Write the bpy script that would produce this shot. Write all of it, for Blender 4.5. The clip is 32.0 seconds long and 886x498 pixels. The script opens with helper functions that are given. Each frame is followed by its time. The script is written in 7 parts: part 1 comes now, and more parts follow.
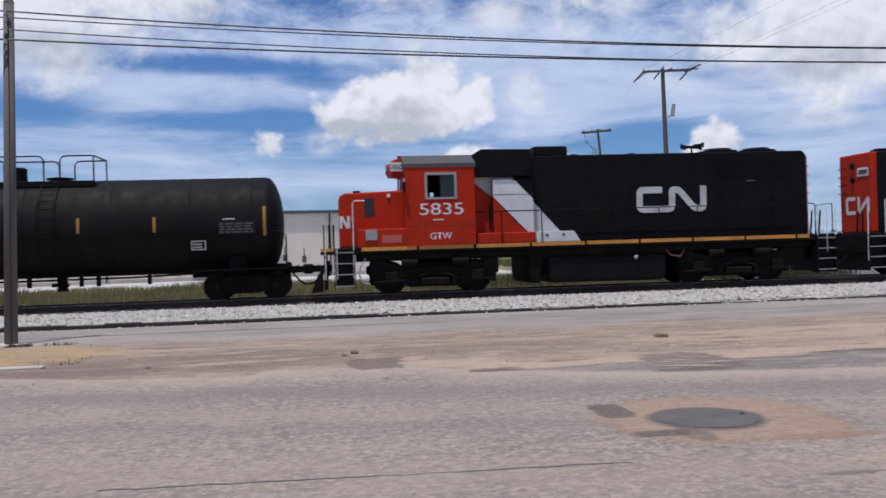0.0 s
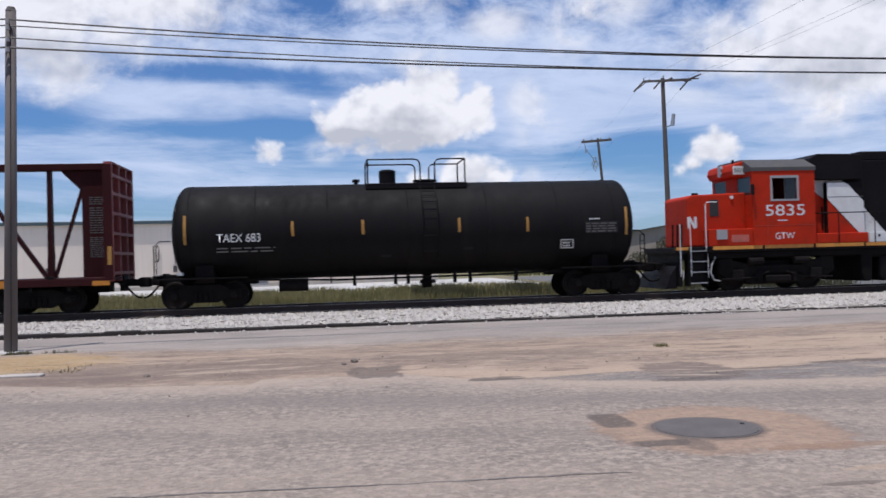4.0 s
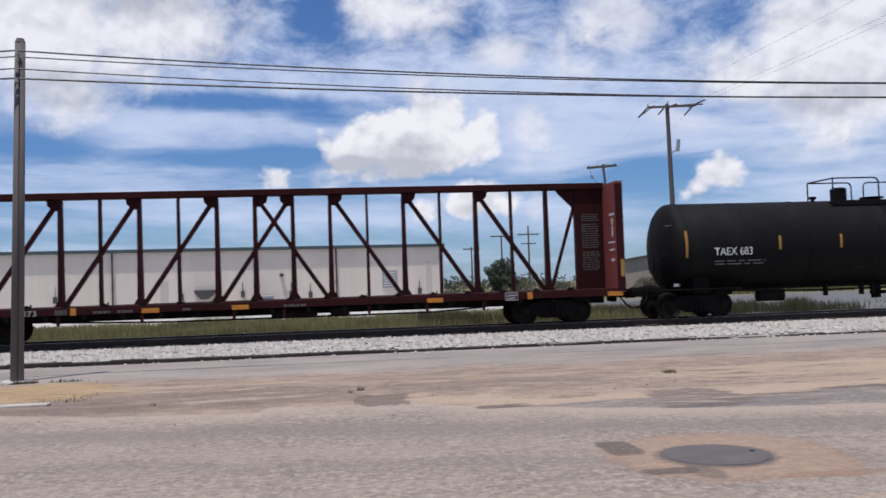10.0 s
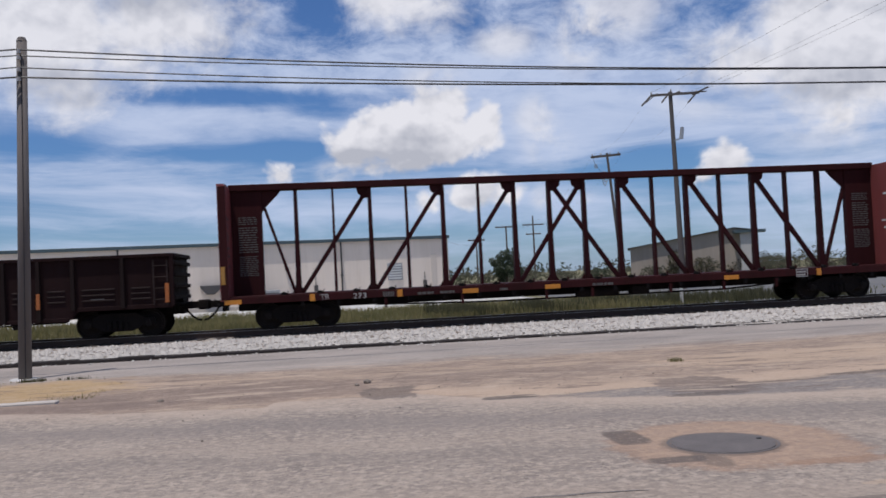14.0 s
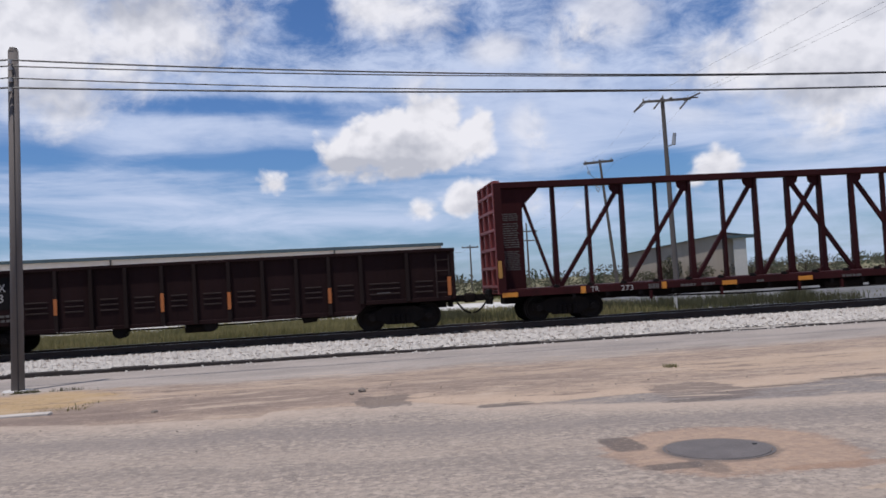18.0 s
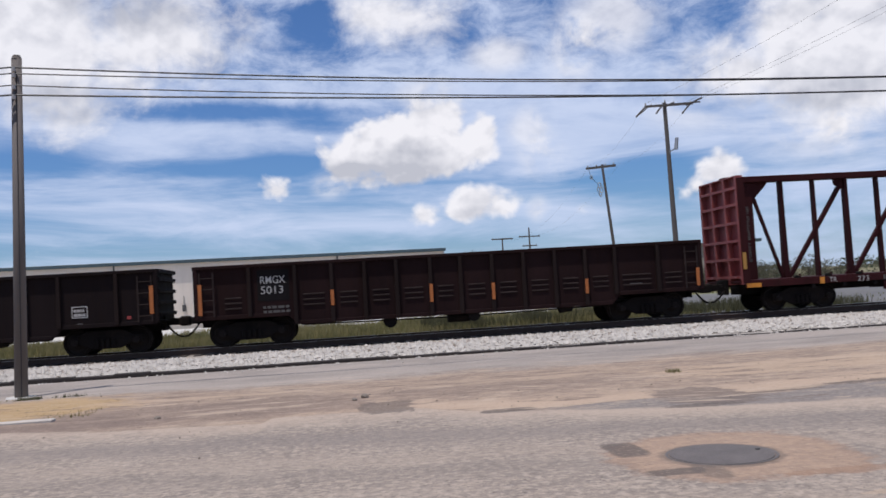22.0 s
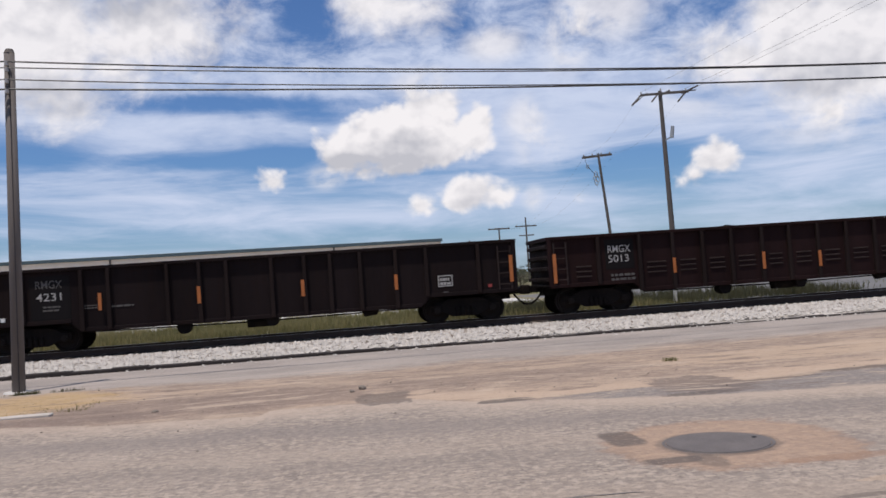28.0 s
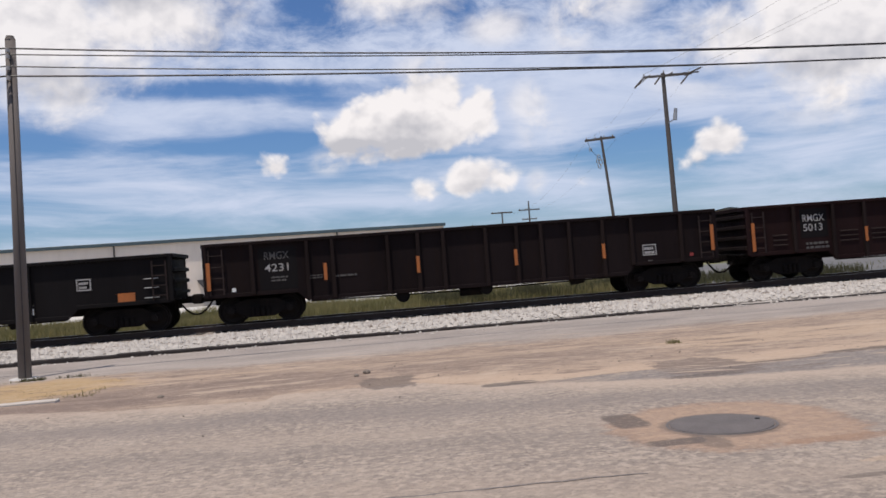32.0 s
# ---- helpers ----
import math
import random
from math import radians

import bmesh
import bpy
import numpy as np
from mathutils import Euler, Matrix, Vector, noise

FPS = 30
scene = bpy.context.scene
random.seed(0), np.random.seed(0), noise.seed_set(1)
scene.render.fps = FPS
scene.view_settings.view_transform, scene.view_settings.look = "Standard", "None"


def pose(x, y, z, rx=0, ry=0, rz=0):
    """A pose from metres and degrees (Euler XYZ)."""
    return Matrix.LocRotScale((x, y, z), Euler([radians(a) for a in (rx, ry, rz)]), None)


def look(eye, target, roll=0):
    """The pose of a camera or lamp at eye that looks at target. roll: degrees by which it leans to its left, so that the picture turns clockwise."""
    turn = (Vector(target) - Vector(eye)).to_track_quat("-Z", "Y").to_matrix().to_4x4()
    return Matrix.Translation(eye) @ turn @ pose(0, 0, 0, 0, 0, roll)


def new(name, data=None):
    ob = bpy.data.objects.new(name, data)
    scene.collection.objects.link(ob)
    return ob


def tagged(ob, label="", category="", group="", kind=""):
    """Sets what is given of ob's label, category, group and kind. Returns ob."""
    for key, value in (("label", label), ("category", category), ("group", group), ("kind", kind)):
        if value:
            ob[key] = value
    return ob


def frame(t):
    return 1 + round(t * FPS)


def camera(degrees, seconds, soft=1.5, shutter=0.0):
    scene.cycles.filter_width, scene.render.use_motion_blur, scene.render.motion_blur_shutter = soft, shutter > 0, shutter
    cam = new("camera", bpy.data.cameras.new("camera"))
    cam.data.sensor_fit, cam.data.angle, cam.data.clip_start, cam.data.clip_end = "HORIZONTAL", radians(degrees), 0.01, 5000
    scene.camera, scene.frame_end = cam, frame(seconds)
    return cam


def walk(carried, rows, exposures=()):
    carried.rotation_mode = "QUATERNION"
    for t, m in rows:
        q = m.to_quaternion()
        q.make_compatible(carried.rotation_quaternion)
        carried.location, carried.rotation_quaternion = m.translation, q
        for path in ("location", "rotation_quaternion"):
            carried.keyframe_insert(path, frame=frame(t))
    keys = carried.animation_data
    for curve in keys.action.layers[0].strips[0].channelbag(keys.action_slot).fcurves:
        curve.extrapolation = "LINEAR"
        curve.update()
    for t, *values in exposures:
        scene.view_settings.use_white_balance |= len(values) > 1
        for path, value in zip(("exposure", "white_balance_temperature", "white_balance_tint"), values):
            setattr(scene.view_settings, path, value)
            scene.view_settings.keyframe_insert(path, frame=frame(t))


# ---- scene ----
EYE, TRACK_Y, RAIL_Z = 1.58, 28.66, 0.20   # eye over the road, middle of the track, top of the rails

# seconds, yaw, pitch, roll in degrees, shift of the eye in metres
CAMERA_ROWS = [
    (0.0, 7.57, 0.03, -1.78, -0.01, 0.003, -0.016), (0.5, 7.7, 0.07, -0.62, -0.006, 0.011, -0.02), (1.0, 7.87, 0.45, -1.39, -0.009, 0.013, -0.024),
    (1.5, 7.92, 0.68, -0.79, -0.011, 0.018, -0.026), (2.0, 7.85, 0.72, -1.45, -0.014, 0.027, -0.024), (2.5, 7.74, 0.77, -1.14, -0.014, 0.026, -0.023),
    (3.0, 7.69, 0.76, -1.25, -0.01, 0.021, -0.019), (3.5, 7.71, 0.7, -1.54, -0.014, 0.008, -0.016), (5.5, 7.34, 0.32, -1.56, -0.005, -0.027, -0.008),
    (6.0, 7.33, 0.58, -1.5, -0.011, -0.018, -0.012), (6.5, 7.29, 0.83, -1.33, -0.018, -0.0, -0.018), (7.0, 7.3, 1.38, -1.42, -0.012, 0.008, -0.013),
    (7.5, 7.11, 1.34, -1.55, -0.014, 0.011, -0.008), (8.0, 7.16, 2.42, -1.51, -0.009, 0.005, -0.008), (8.5, 7.13, 2.04, -1.7, -0.006, 0.007, -0.007),
    (9.0, 7.14, 1.91, -1.97, -0.005, 0.006, -0.002), (9.5, 7.25, 2.14, -1.89, -0.014, 0.004, -0.003), (10.0, 7.24, 2.34, -1.93, -0.011, 0.001, -0.008),
    (10.5, 7.16, 2.37, -2.06, -0.007, 0.002, -0.008), (11.0, 6.9, 1.98, -2.19, -0.009, 0.005, -0.004), (11.5, 6.57, 1.92, -2.06, -0.011, 0.01, -0.003),
    (12.0, 6.52, 1.16, -2.31, 0.001, 0.003, -0.003), (12.5, 6.48, 2.33, -2.15, -0.011, -0.004, -0.0), (13.0, 6.61, 3.19, -2.12, -0.017, -0.014, 0.003),
    (13.5, 6.84, 2.26, -2.68, -0.02, -0.018, 0.002), (14.0, 6.89, 1.81, -2.82, 0.0, -0.001, -0.002), (14.5, 6.95, 1.68, -2.82, -0.001, 0.01, -0.002),
    (16.5, 7.19, 1.81, -3.04, 0.003, 0.005, 0.008), (17.0, 7.18, 1.97, -3.21, -0.001, 0.0, 0.005), (17.5, 7.16, 1.98, -3.31, 0.002, -0.001, 0.006),
    (18.0, 7.32, 2.27, -3.27, -0.001, 0.009, 0.003), (18.5, 7.34, 2.46, -3.29, -0.001, 0.008, 0.002), (19.0, 7.29, 2.56, -3.3, 0.008, 0.01, 0.002),
    (19.5, 7.34, 2.51, -3.38, 0.003, -0.0, 0.003), (20.0, 7.24, 2.52, -3.31, 0.007, -0.023, 0.01), (20.5, 7.21, 2.53, -3.29, 0.008, -0.023, 0.011),
    (21.0, 7.18, 2.59, -3.36, -0.006, -0.023, 0.005), (21.5, 7.15, 2.53, -3.46, 0.001, -0.006, 0.006), (22.0, 7.16, 2.62, -3.43, 0.004, -0.002, 0.009),
    (22.5, 7.09, 2.59, -3.44, 0.016, -0.011, 0.011), (23.0, 7.08, 2.61, -3.51, 0.009, -0.007, 0.009), (23.5, 7.08, 2.37, -3.56, 0.01, -0.008, 0.013),
    (24.0, 7.12, 2.46, -3.49, 0.021, -0.008, 0.013), (24.5, 7.17, 2.46, -3.53, 0.015, -0.005, 0.015), (25.0, 7.16, 2.41, -3.65, 0.014, -0.009, 0.012),
    (25.5, 7.24, 2.19, -3.73, 0.013, 0.008, 0.014), (27.5, 7.28, 1.96, -3.99, 0.016, 0.001, 0.02), (28.0, 7.32, 1.98, -3.96, 0.017, 0.0, 0.017),
    (28.5, 7.36, 2.08, -3.97, 0.014, 0.0, 0.018), (29.0, 7.36, 2.09, -4.1, 0.015, -0.01, 0.014), (29.5, 7.46, 1.98, -4.18, 0.009, -0.006, 0.012),
    (30.0, 7.48, 2.01, -4.1, 0.01, -0.005, 0.011), (30.5, 7.2, 1.74, -4.12, 0.017, 0.0, 0.009), (31.0, 7.09, 1.4, -4.32, 0.012, -0.004, 0.009),
    (31.5, 7.08, 1.19, -4.46, 0.018, -0.008, -0.001), (32.0, 7.04, 0.97, -4.34, 0.016, -0.008, 0.015),
]

TRAVEL = [(0, 0.00), (1, 2.94), (2, 5.85), (3, 8.69), (3.5, 10.07), (5.5, 15.54), (6, 16.88), (7, 19.50), (8, 22.08), (9, 24.60), (10, 27.09), (11, 29.54), (12, 31.94), (13, 34.31), (14, 36.63), (14.5, 37.77), (16.5, 42.18), (17, 43.26), (18, 45.37), (19, 47.43), (20, 49.44), (21, 51.43), (22, 53.41), (23, 55.36), (24, 57.27), (25, 59.13), (25.5, 60.04), (27.5, 63.61), (28, 64.49), (29, 66.18), (30, 67.83), (31, 69.45), (32, 71.04)]

cam = camera(53.66, 32.0, soft=1.6, shutter=0.5)


def eye_pose(yaw, pitch, roll, x, y, z):
    a, b = radians(yaw), radians(pitch)
    eye = Vector((x, y, EYE + z))
    return look(eye, eye + Vector((math.sin(a) * math.cos(b), math.cos(a) * math.cos(b), math.sin(b))), roll)


walk(cam, [(r[0], eye_pose(*r[1:])) for r in CAMERA_ROWS], [(0, -0.26, 6150, 14), (3.0, -0.20, 6200, 14), (6, -0.05, 6300, 14), (9, -0.12, 6350, 14), (13, -0.30, 6350, 14), (14, -0.32, 6350, 14), (19, -0.18, 6400, 14), (25, -0.13, 6500, 14), (28, -0.14, 6700, 14), (32, -0.12, 6850, 14)])

# ---- world and sun ----
SUN_TO = Vector((-0.17, -0.19, 0.965)).normalized()
SUN_ELEV, SUN_AZ = math.asin(SUN_TO.z), math.atan2(SUN_TO.x, SUN_TO.y)


class Nodes:
    """Short-hand for building a node tree."""

    def __init__(self, tree):
        self.tree = tree
        tree.nodes.clear()

    def add(self, kind):
        return self.tree.nodes.new(kind)

    def plug(self, value, socket):
        if isinstance(value, bpy.types.NodeSocket):
            self.tree.links.new(value, socket)
        elif value is not None:
            socket.default_value = value

    def math(self, op, a, b=None, c=None, clamp=False):
        n = self.add("ShaderNodeMath")
        n.operation, n.use_clamp = op, clamp
        for v, s in zip((a, b, c), n.inputs):
            self.plug(v, s)
        return n.outputs[0]

    def mix(self, f, a, b, blend="MIX"):
        n = self.add("ShaderNodeMix")
        n.data_type, n.blend_type = "RGBA", blend
        self.plug(f, n.inputs[0])
        self.plug(a if isinstance(a, bpy.types.NodeSocket) else (*a, 1), n.inputs[6])
        self.plug(b if isinstance(b, bpy.types.NodeSocket) else (*b, 1), n.inputs[7])
        return n.outputs[2]

    def noise(self, vec, scale, detail=4.0, rough=0.55, dist=0.0):
        n = self.add("ShaderNodeTexNoise")
        self.plug(vec, n.inputs["Vector"])
        n.inputs["Scale"].default_value, n.inputs["Detail"].default_value = scale, detail
        n.inputs["Roughness"].default_value, n.inputs["Distortion"].default_value = rough, dist
        return n.outputs[0]

    def ramp(self, v, lo, hi, a=0.0, b=1.0, smooth=True):
        n = self.add("ShaderNodeMapRange")
        n.interpolation_type = "SMOOTHSTEP" if smooth else "LINEAR"
        for x, s in zip((v, lo, hi, a, b), n.inputs):
            self.plug(x, s)
        return n.outputs[0]

    def split(self, vec):
        n = self.add("ShaderNodeSeparateXYZ")
        self.plug(vec, n.inputs[0])
        return n.outputs

    def join(self, x, y, z=0.0):
        n = self.add("ShaderNodeCombineXYZ")
        for v, s in zip((x, y, z), n.inputs):
            self.plug(v, s)
        return n.outputs[0]


# clouds: azimuth, height, and reach in both, in radians; then how dense, thin or grey
HEAPED = ((0.092, 0.160, 0.106, 0.046), (0.080, 0.138, 0.092, 0.026), (0.073, 0.189, 0.042, 0.023), (0.129, 0.192, 0.052, 0.038), (0.172, 0.170, 0.034, 0.038), (0.020, 0.150, 0.036, 0.030), (0.170, 0.095, 0.056, 0.026), (0.183, 0.103, 0.019, 0.01), (0.104, 0.085, 0.024, 0.016), (-0.058, 0.120, 0.029, 0.020), (-0.050, 0.128, 0.014, 0.013), (0.437, 0.106, 0.032, 0.027), (0.414, 0.094, 0.034, 0.018), (0.435, 0.116, 0.013, 0.014), (-0.324, 0.059, 0.021, 0.009))
BANKS = ((0.476, 0.209, 0.063, 0.033), (0.531, 0.233, 0.061, 0.06), (0.598, 0.23, 0.083, 0.094), (-0.311, 0.286, 0.095, 0.068), (-0.198, 0.29, 0.092, 0.043), (-0.151, 0.286, 0.053, 0.035), (-0.286, 0.226, 0.054, 0.03), (-0.226, 0.244, 0.04, 0.026), (0.085, 0.31, 0.058, 0.028))
FAINT = ((0.003, 0.124, 0.024, 0.015, 0.6), (0.236, 0.085, 0.014, 0.015, 0.5), (0.29, 0.08, 0.011, 0.007, 0.5), (0.233, 0.172, 0.028, 0.029, 0.6), (0.246, 0.139, 0.029, 0.023, 0.4), (0.203, 0.26, 0.039, 0.021, 0.7), (0.333, 0.287, 0.056, 0.041, 0.7), (0.283, 0.256, 0.032, 0.04, 0.6), (0.555, 0.154, 0.081, 0.046, 0.6), (0.555, 0.148, 0.021, 0.02, 0.4), (0.119, 0.222, 0.039, 0.019, 0.6), (0.414, 0.181, 0.054, 0.028, 0.4))
THIN = ((0.016, 0.236, 0.21, 0.027, 0.3), (-0.156, 0.179, 0.154, 0.022, 0.42), (0.273, 0.195, 0.165, 0.074, 0.34), (0.521, 0.132, 0.133, 0.059, 0.38), (-0.246, 0.107, 0.179, 0.033, 0.25), (0.007, 0.079, 0.318, 0.017, 0.2), (0.532, 0.058, 0.142, 0.037, 0.32), (-0.006, 0.297, 0.039, 0.034, -0.5), (-0.095, 0.3, 0.021, 0.019, -0.3), (-0.112, 0.209, 0.14, 0.011, -0.45), (-0.31, 0.152, 0.069, 0.024, -0.35), (-0.145, 0.148, 0.12, 0.013, -0.25), (0.349, 0.112, 0.08, 0.034, -0.4), (0.435, 0.28, 0.041, 0.026, -0.35), (-0.053, 0.15, 0.044, 0.013, -0.3), (-0.012, 0.194, 0.038, 0.014, -0.3), (0.162, 0.285, 0.032, 0.02, -0.2))
GREY = ((0.068, 0.132, 0.084, 0.018, 0.85), (0.105, 0.154, 0.052, 0.018, 0.4), (-0.209, 0.315, 0.074, 0.026, 0.8), (-0.284, 0.215, 0.062, 0.02, 0.75), (-0.096, 0.272, 0.043, 0.039, 0.4), (0.555, 0.186, 0.059, 0.027, 0.5), (0.166, 0.085, 0.036, 0.008, 0.6), (0.425, 0.085, 0.035, 0.008, 0.5), (0.023, 0.142, 0.032, 0.009, 0.6), (0.501, 0.173, 0.067, 0.015, 0.4))


def make_sky():
    world = bpy.data.worlds.new("sky")
    scene.world = world
    world.use_nodes = True
    k = Nodes(world.node_tree)
    sky = k.add("ShaderNodeTexSky")
    sky.sky_type, sky.sun_disc, sky.sun_elevation, sky.sun_rotation = "NISHITA", False, SUN_ELEV, SUN_AZ
    sky.air_density, sky.dust_density, sky.ozone_density = 1.0, 0.6, 1.6
    x, y, z = k.split(k.add("ShaderNodeTexCoord").outputs["Generated"])
    az, el = k.math("ARCTAN2", x, y), k.math("ARCSINE", z)
    dome = k.join(az, k.math("MULTIPLY", el, 1.15), 0.0)
    towards_sun = k.join(k.math("ADD", az, -0.004), k.math("MULTIPLY", k.math("ADD", el, 0.011), 1.15), 0.0)

    def reach(u, v, ru, rv):
        du, dv = k.math("DIVIDE", k.math("SUBTRACT", az, u), ru), k.math("DIVIDE", k.math("SUBTRACT", el, v), rv)
        return k.math("SQRT", k.math("ADD", k.math("MULTIPLY", du, du), k.math("MULTIPLY", dv, dv)))

    def heap(rows):
        """How far inside the nearest of the clouds, in radians."""
        best = None
        for u, v, ru, rv, *_ in rows:
            f = k.math("MULTIPLY", k.math("SUBTRACT", 1.0, reach(u, v, ru, rv)), min(ru, rv))
            best = f if best is None else k.math("SMOOTH_MAX", best, f, 0.008)
        return best

    def spread(rows, base):
        total = base
        for u, v, ru, rv, amount in rows:
            total = k.math("ADD", total, k.ramp(reach(u, v, ru, rv), 1.35, 0.3, 0.0, amount))
        return total

    def bulge(vec):
        n = k.add("ShaderNodeTexVoronoi")
        n.feature = "SMOOTH_F1"
        k.plug(vec, n.inputs["Vector"])
        n.inputs["Scale"].default_value, n.inputs["Detail"].default_value, n.inputs["Smoothness"].default_value = 30.0, 2.5, 0.5
        return n.outputs[0]

    torn = k.noise(dome, 16.0, 9.0, 0.60, 0.3)
    puffs = bulge(dome)
    # thin high cloud: mottled above, drawn out into streaks lower down
    mottle = k.noise(k.join(k.math("MULTIPLY", az, 0.8), k.math("MULTIPLY", el, 1.5), 3.1), 22.0, 9.0, 0.66, 0.35)
    streaks = k.noise(k.join(k.math("ADD", k.math("MULTIPLY", az, 0.34), k.math("MULTIPLY", el, 0.3)), k.math("MULTIPLY", el, 2.1), 1.7), 15.0, 8.0, 0.60, 0.5)
    grain = k.mix(k.ramp(el, 0.14, 0.26), k.join(streaks, 0, 0), k.join(mottle, 0, 0))
    grain = k.split(grain)[0]
    thin = k.math("ADD", spread(THIN, k.ramp(el, 0.05, 0.20, 0.30, 0.44)), k.math("MULTIPLY", k.math("SUBTRACT", grain, 0.5), 1.9))
    thin = k.ramp(thin, 0.0, 1.0, 0.0, 0.95)
    # heaped clouds with puffed tops, long banks with torn rims, faint shreds
    fray = k.math("ADD", k.math("MULTIPLY", k.math("SUBTRACT", torn, 0.5), 0.030), k.math("MULTIPLY", k.math("SUBTRACT", 0.55, puffs), 0.016))
    heaped = k.ramp(k.math("ADD", heap(HEAPED), fray), -0.003, 0.009)
    rag = k.math("MULTIPLY", k.math("SUBTRACT", torn, 0.46), 0.11)
    banks = k.ramp(k.math("ADD", heap(BANKS), rag), -0.020, 0.030, 0.0, 0.94)
    faint = k.math("MULTIPLY", spread(FAINT, 0.0), k.ramp(torn, 0.34, 0.56))
    dense = k.math("MAXIMUM", heaped, k.math("MAXIMUM", banks, faint))
    # light from high up: white where the puffs face it, grey underneath
    relief = k.math("SUBTRACT", torn, k.noise(towards_sun, 16.0, 9.0, 0.60, 0.3))
    relief = k.math("ADD", k.math("MULTIPLY", relief, 1.3), k.math("MULTIPLY", k.math("SUBTRACT", bulge(towards_sun), puffs), 0.7))
    dark = k.math("SUBTRACT", k.math("MULTIPLY", spread(GREY, 0.10), k.ramp(torn, 0.25, 0.6, 0.75, 1.2)), relief, None, True)
    lit = k.mix(dark, (11.0, 11.1, 11.4), (6.5, 6.8, 7.5))
    blue = k.mix(1.0, sky.outputs[0], (0.55, 0.83, 1.22), "MULTIPLY")
    veil = k.mix(thin, blue, (7.3, 8.5, 10.8))
    haze = k.ramp(el, 0.12, 0.0, 0.0, 0.25)
    out = k.mix(dense, k.mix(haze, veil, (6.6, 8.4, 11.0)), lit)
    bg = k.add("ShaderNodeBackground")
    k.plug(out, bg.inputs[0])
    bg.inputs[1].default_value = 0.088
    k.plug(bg.outputs[0], k.add("ShaderNodeOutputWorld").inputs[0])


make_sky()
sun_data = bpy.data.lights.new("sun", "SUN")
sun_data.energy, sun_data.angle, sun_data.color = 4.3, radians(0.53), (1.0, 0.96, 0.89)
sun = new("sun", sun_data)
sun.matrix_world = look(SUN_TO * 100, (0, 0, 0))


# ---- materials ----
def surface(name, colour, rough=0.6, metal=0.0, vary=0.25, big=0.6, small=9.0, bump=0.15, dirt=None, dirt_amount=0.0,
            speck=0.0, streak=False, spec=0.5, random=0.0, leafy=0.0):
    """A painted, rusted or weathered surface: stains at a wide and a fine scale, relief, optional dirt and flecks."""
    m = bpy.data.materials.new(name)
    m.use_nodes = True
    k = Nodes(m.node_tree)
    co = k.add("ShaderNodeTexCoord").outputs["Object"]
    mp = k.add("ShaderNodeMapping")
    k.plug(co, mp.inputs[0])
    if streak:
        mp.inputs["Scale"].default_value = (1.0, 1.0, 0.12)
    v = mp.outputs[0]
    wide, fine = k.noise(v, big, 4.0, 0.6, 0.3), k.noise(v, small, 6.0, 0.65)
    tone = k.math("ADD", k.math("MULTIPLY", wide, 0.6), k.math("MULTIPLY", fine, 0.4))
    f = k.ramp(tone, 0.3, 0.7, 1.0 - vary, 1.0 + vary, False)
    if random:
        f = k.math("MULTIPLY", f, k.ramp(k.add("ShaderNodeObjectInfo").outputs["Random"], 0, 1, 1 - random, 1 + random, False))
    col = k.mix(1.0, colour, k.join(f, f, f), "MULTIPLY")
    if dirt:
        d = k.ramp(k.math("ADD", k.math("MULTIPLY", k.noise(v, big * 2.3, 6.0, 0.7, 0.5), 0.7), k.math("MULTIPLY", fine, 0.3)), 0.48, 0.66, 0.0, dirt_amount)
        col = k.mix(d, col, dirt)
    if speck:
        sp = k.ramp(k.noise(co, small * 9, 2.0, 0.5), 0.60, 0.72, 0.0, speck)
        col = k.mix(sp, col, tuple(c * 0.35 for c in colour))
    p = k.add("ShaderNodeBsdfPrincipled")
    k.plug(col, p.inputs["Base Color"])
    k.plug(k.ramp(fine, 0.3, 0.7, max(rough - 0.12, 0.05), min(rough + 0.12, 1.0), False), p.inputs["Roughness"])
    p.inputs["Metallic"].default_value = metal
    p.inputs["Specular IOR Level"].default_value = spec
    if bump:
        b = k.add("ShaderNodeBump")
        b.inputs["Strength"].default_value, b.inputs["Distance"].default_value = bump, 0.03
        k.plug(fine, b.inputs["Height"])
        k.plug(b.outputs[0], p.inputs["Normal"])
    out = p.outputs[0]
    if leafy:                      # light shines through blades and leaves
        t, mx = k.add("ShaderNodeBsdfTranslucent"), k.add("ShaderNodeMixShader")
        k.plug(col, t.inputs[0])
        mx.inputs[0].default_value = leafy
        k.plug(out, mx.inputs[1])
        k.plug(t.outputs[0], mx.inputs[2])
        out = mx.outputs[0]
    k.plug(out, k.add("ShaderNodeOutputMaterial").inputs[0])
    return m


def glass_pane():
    m = bpy.data.materials.new("window_glass")
    m.use_nodes = True
    p = m.node_tree.nodes["Principled BSDF"]
    p.inputs["Base Color"].default_value = (0.02, 0.025, 0.03, 1)
    p.inputs["Roughness"].default_value = 0.05
    p.inputs["Alpha"].default_value = 0.75
    return m


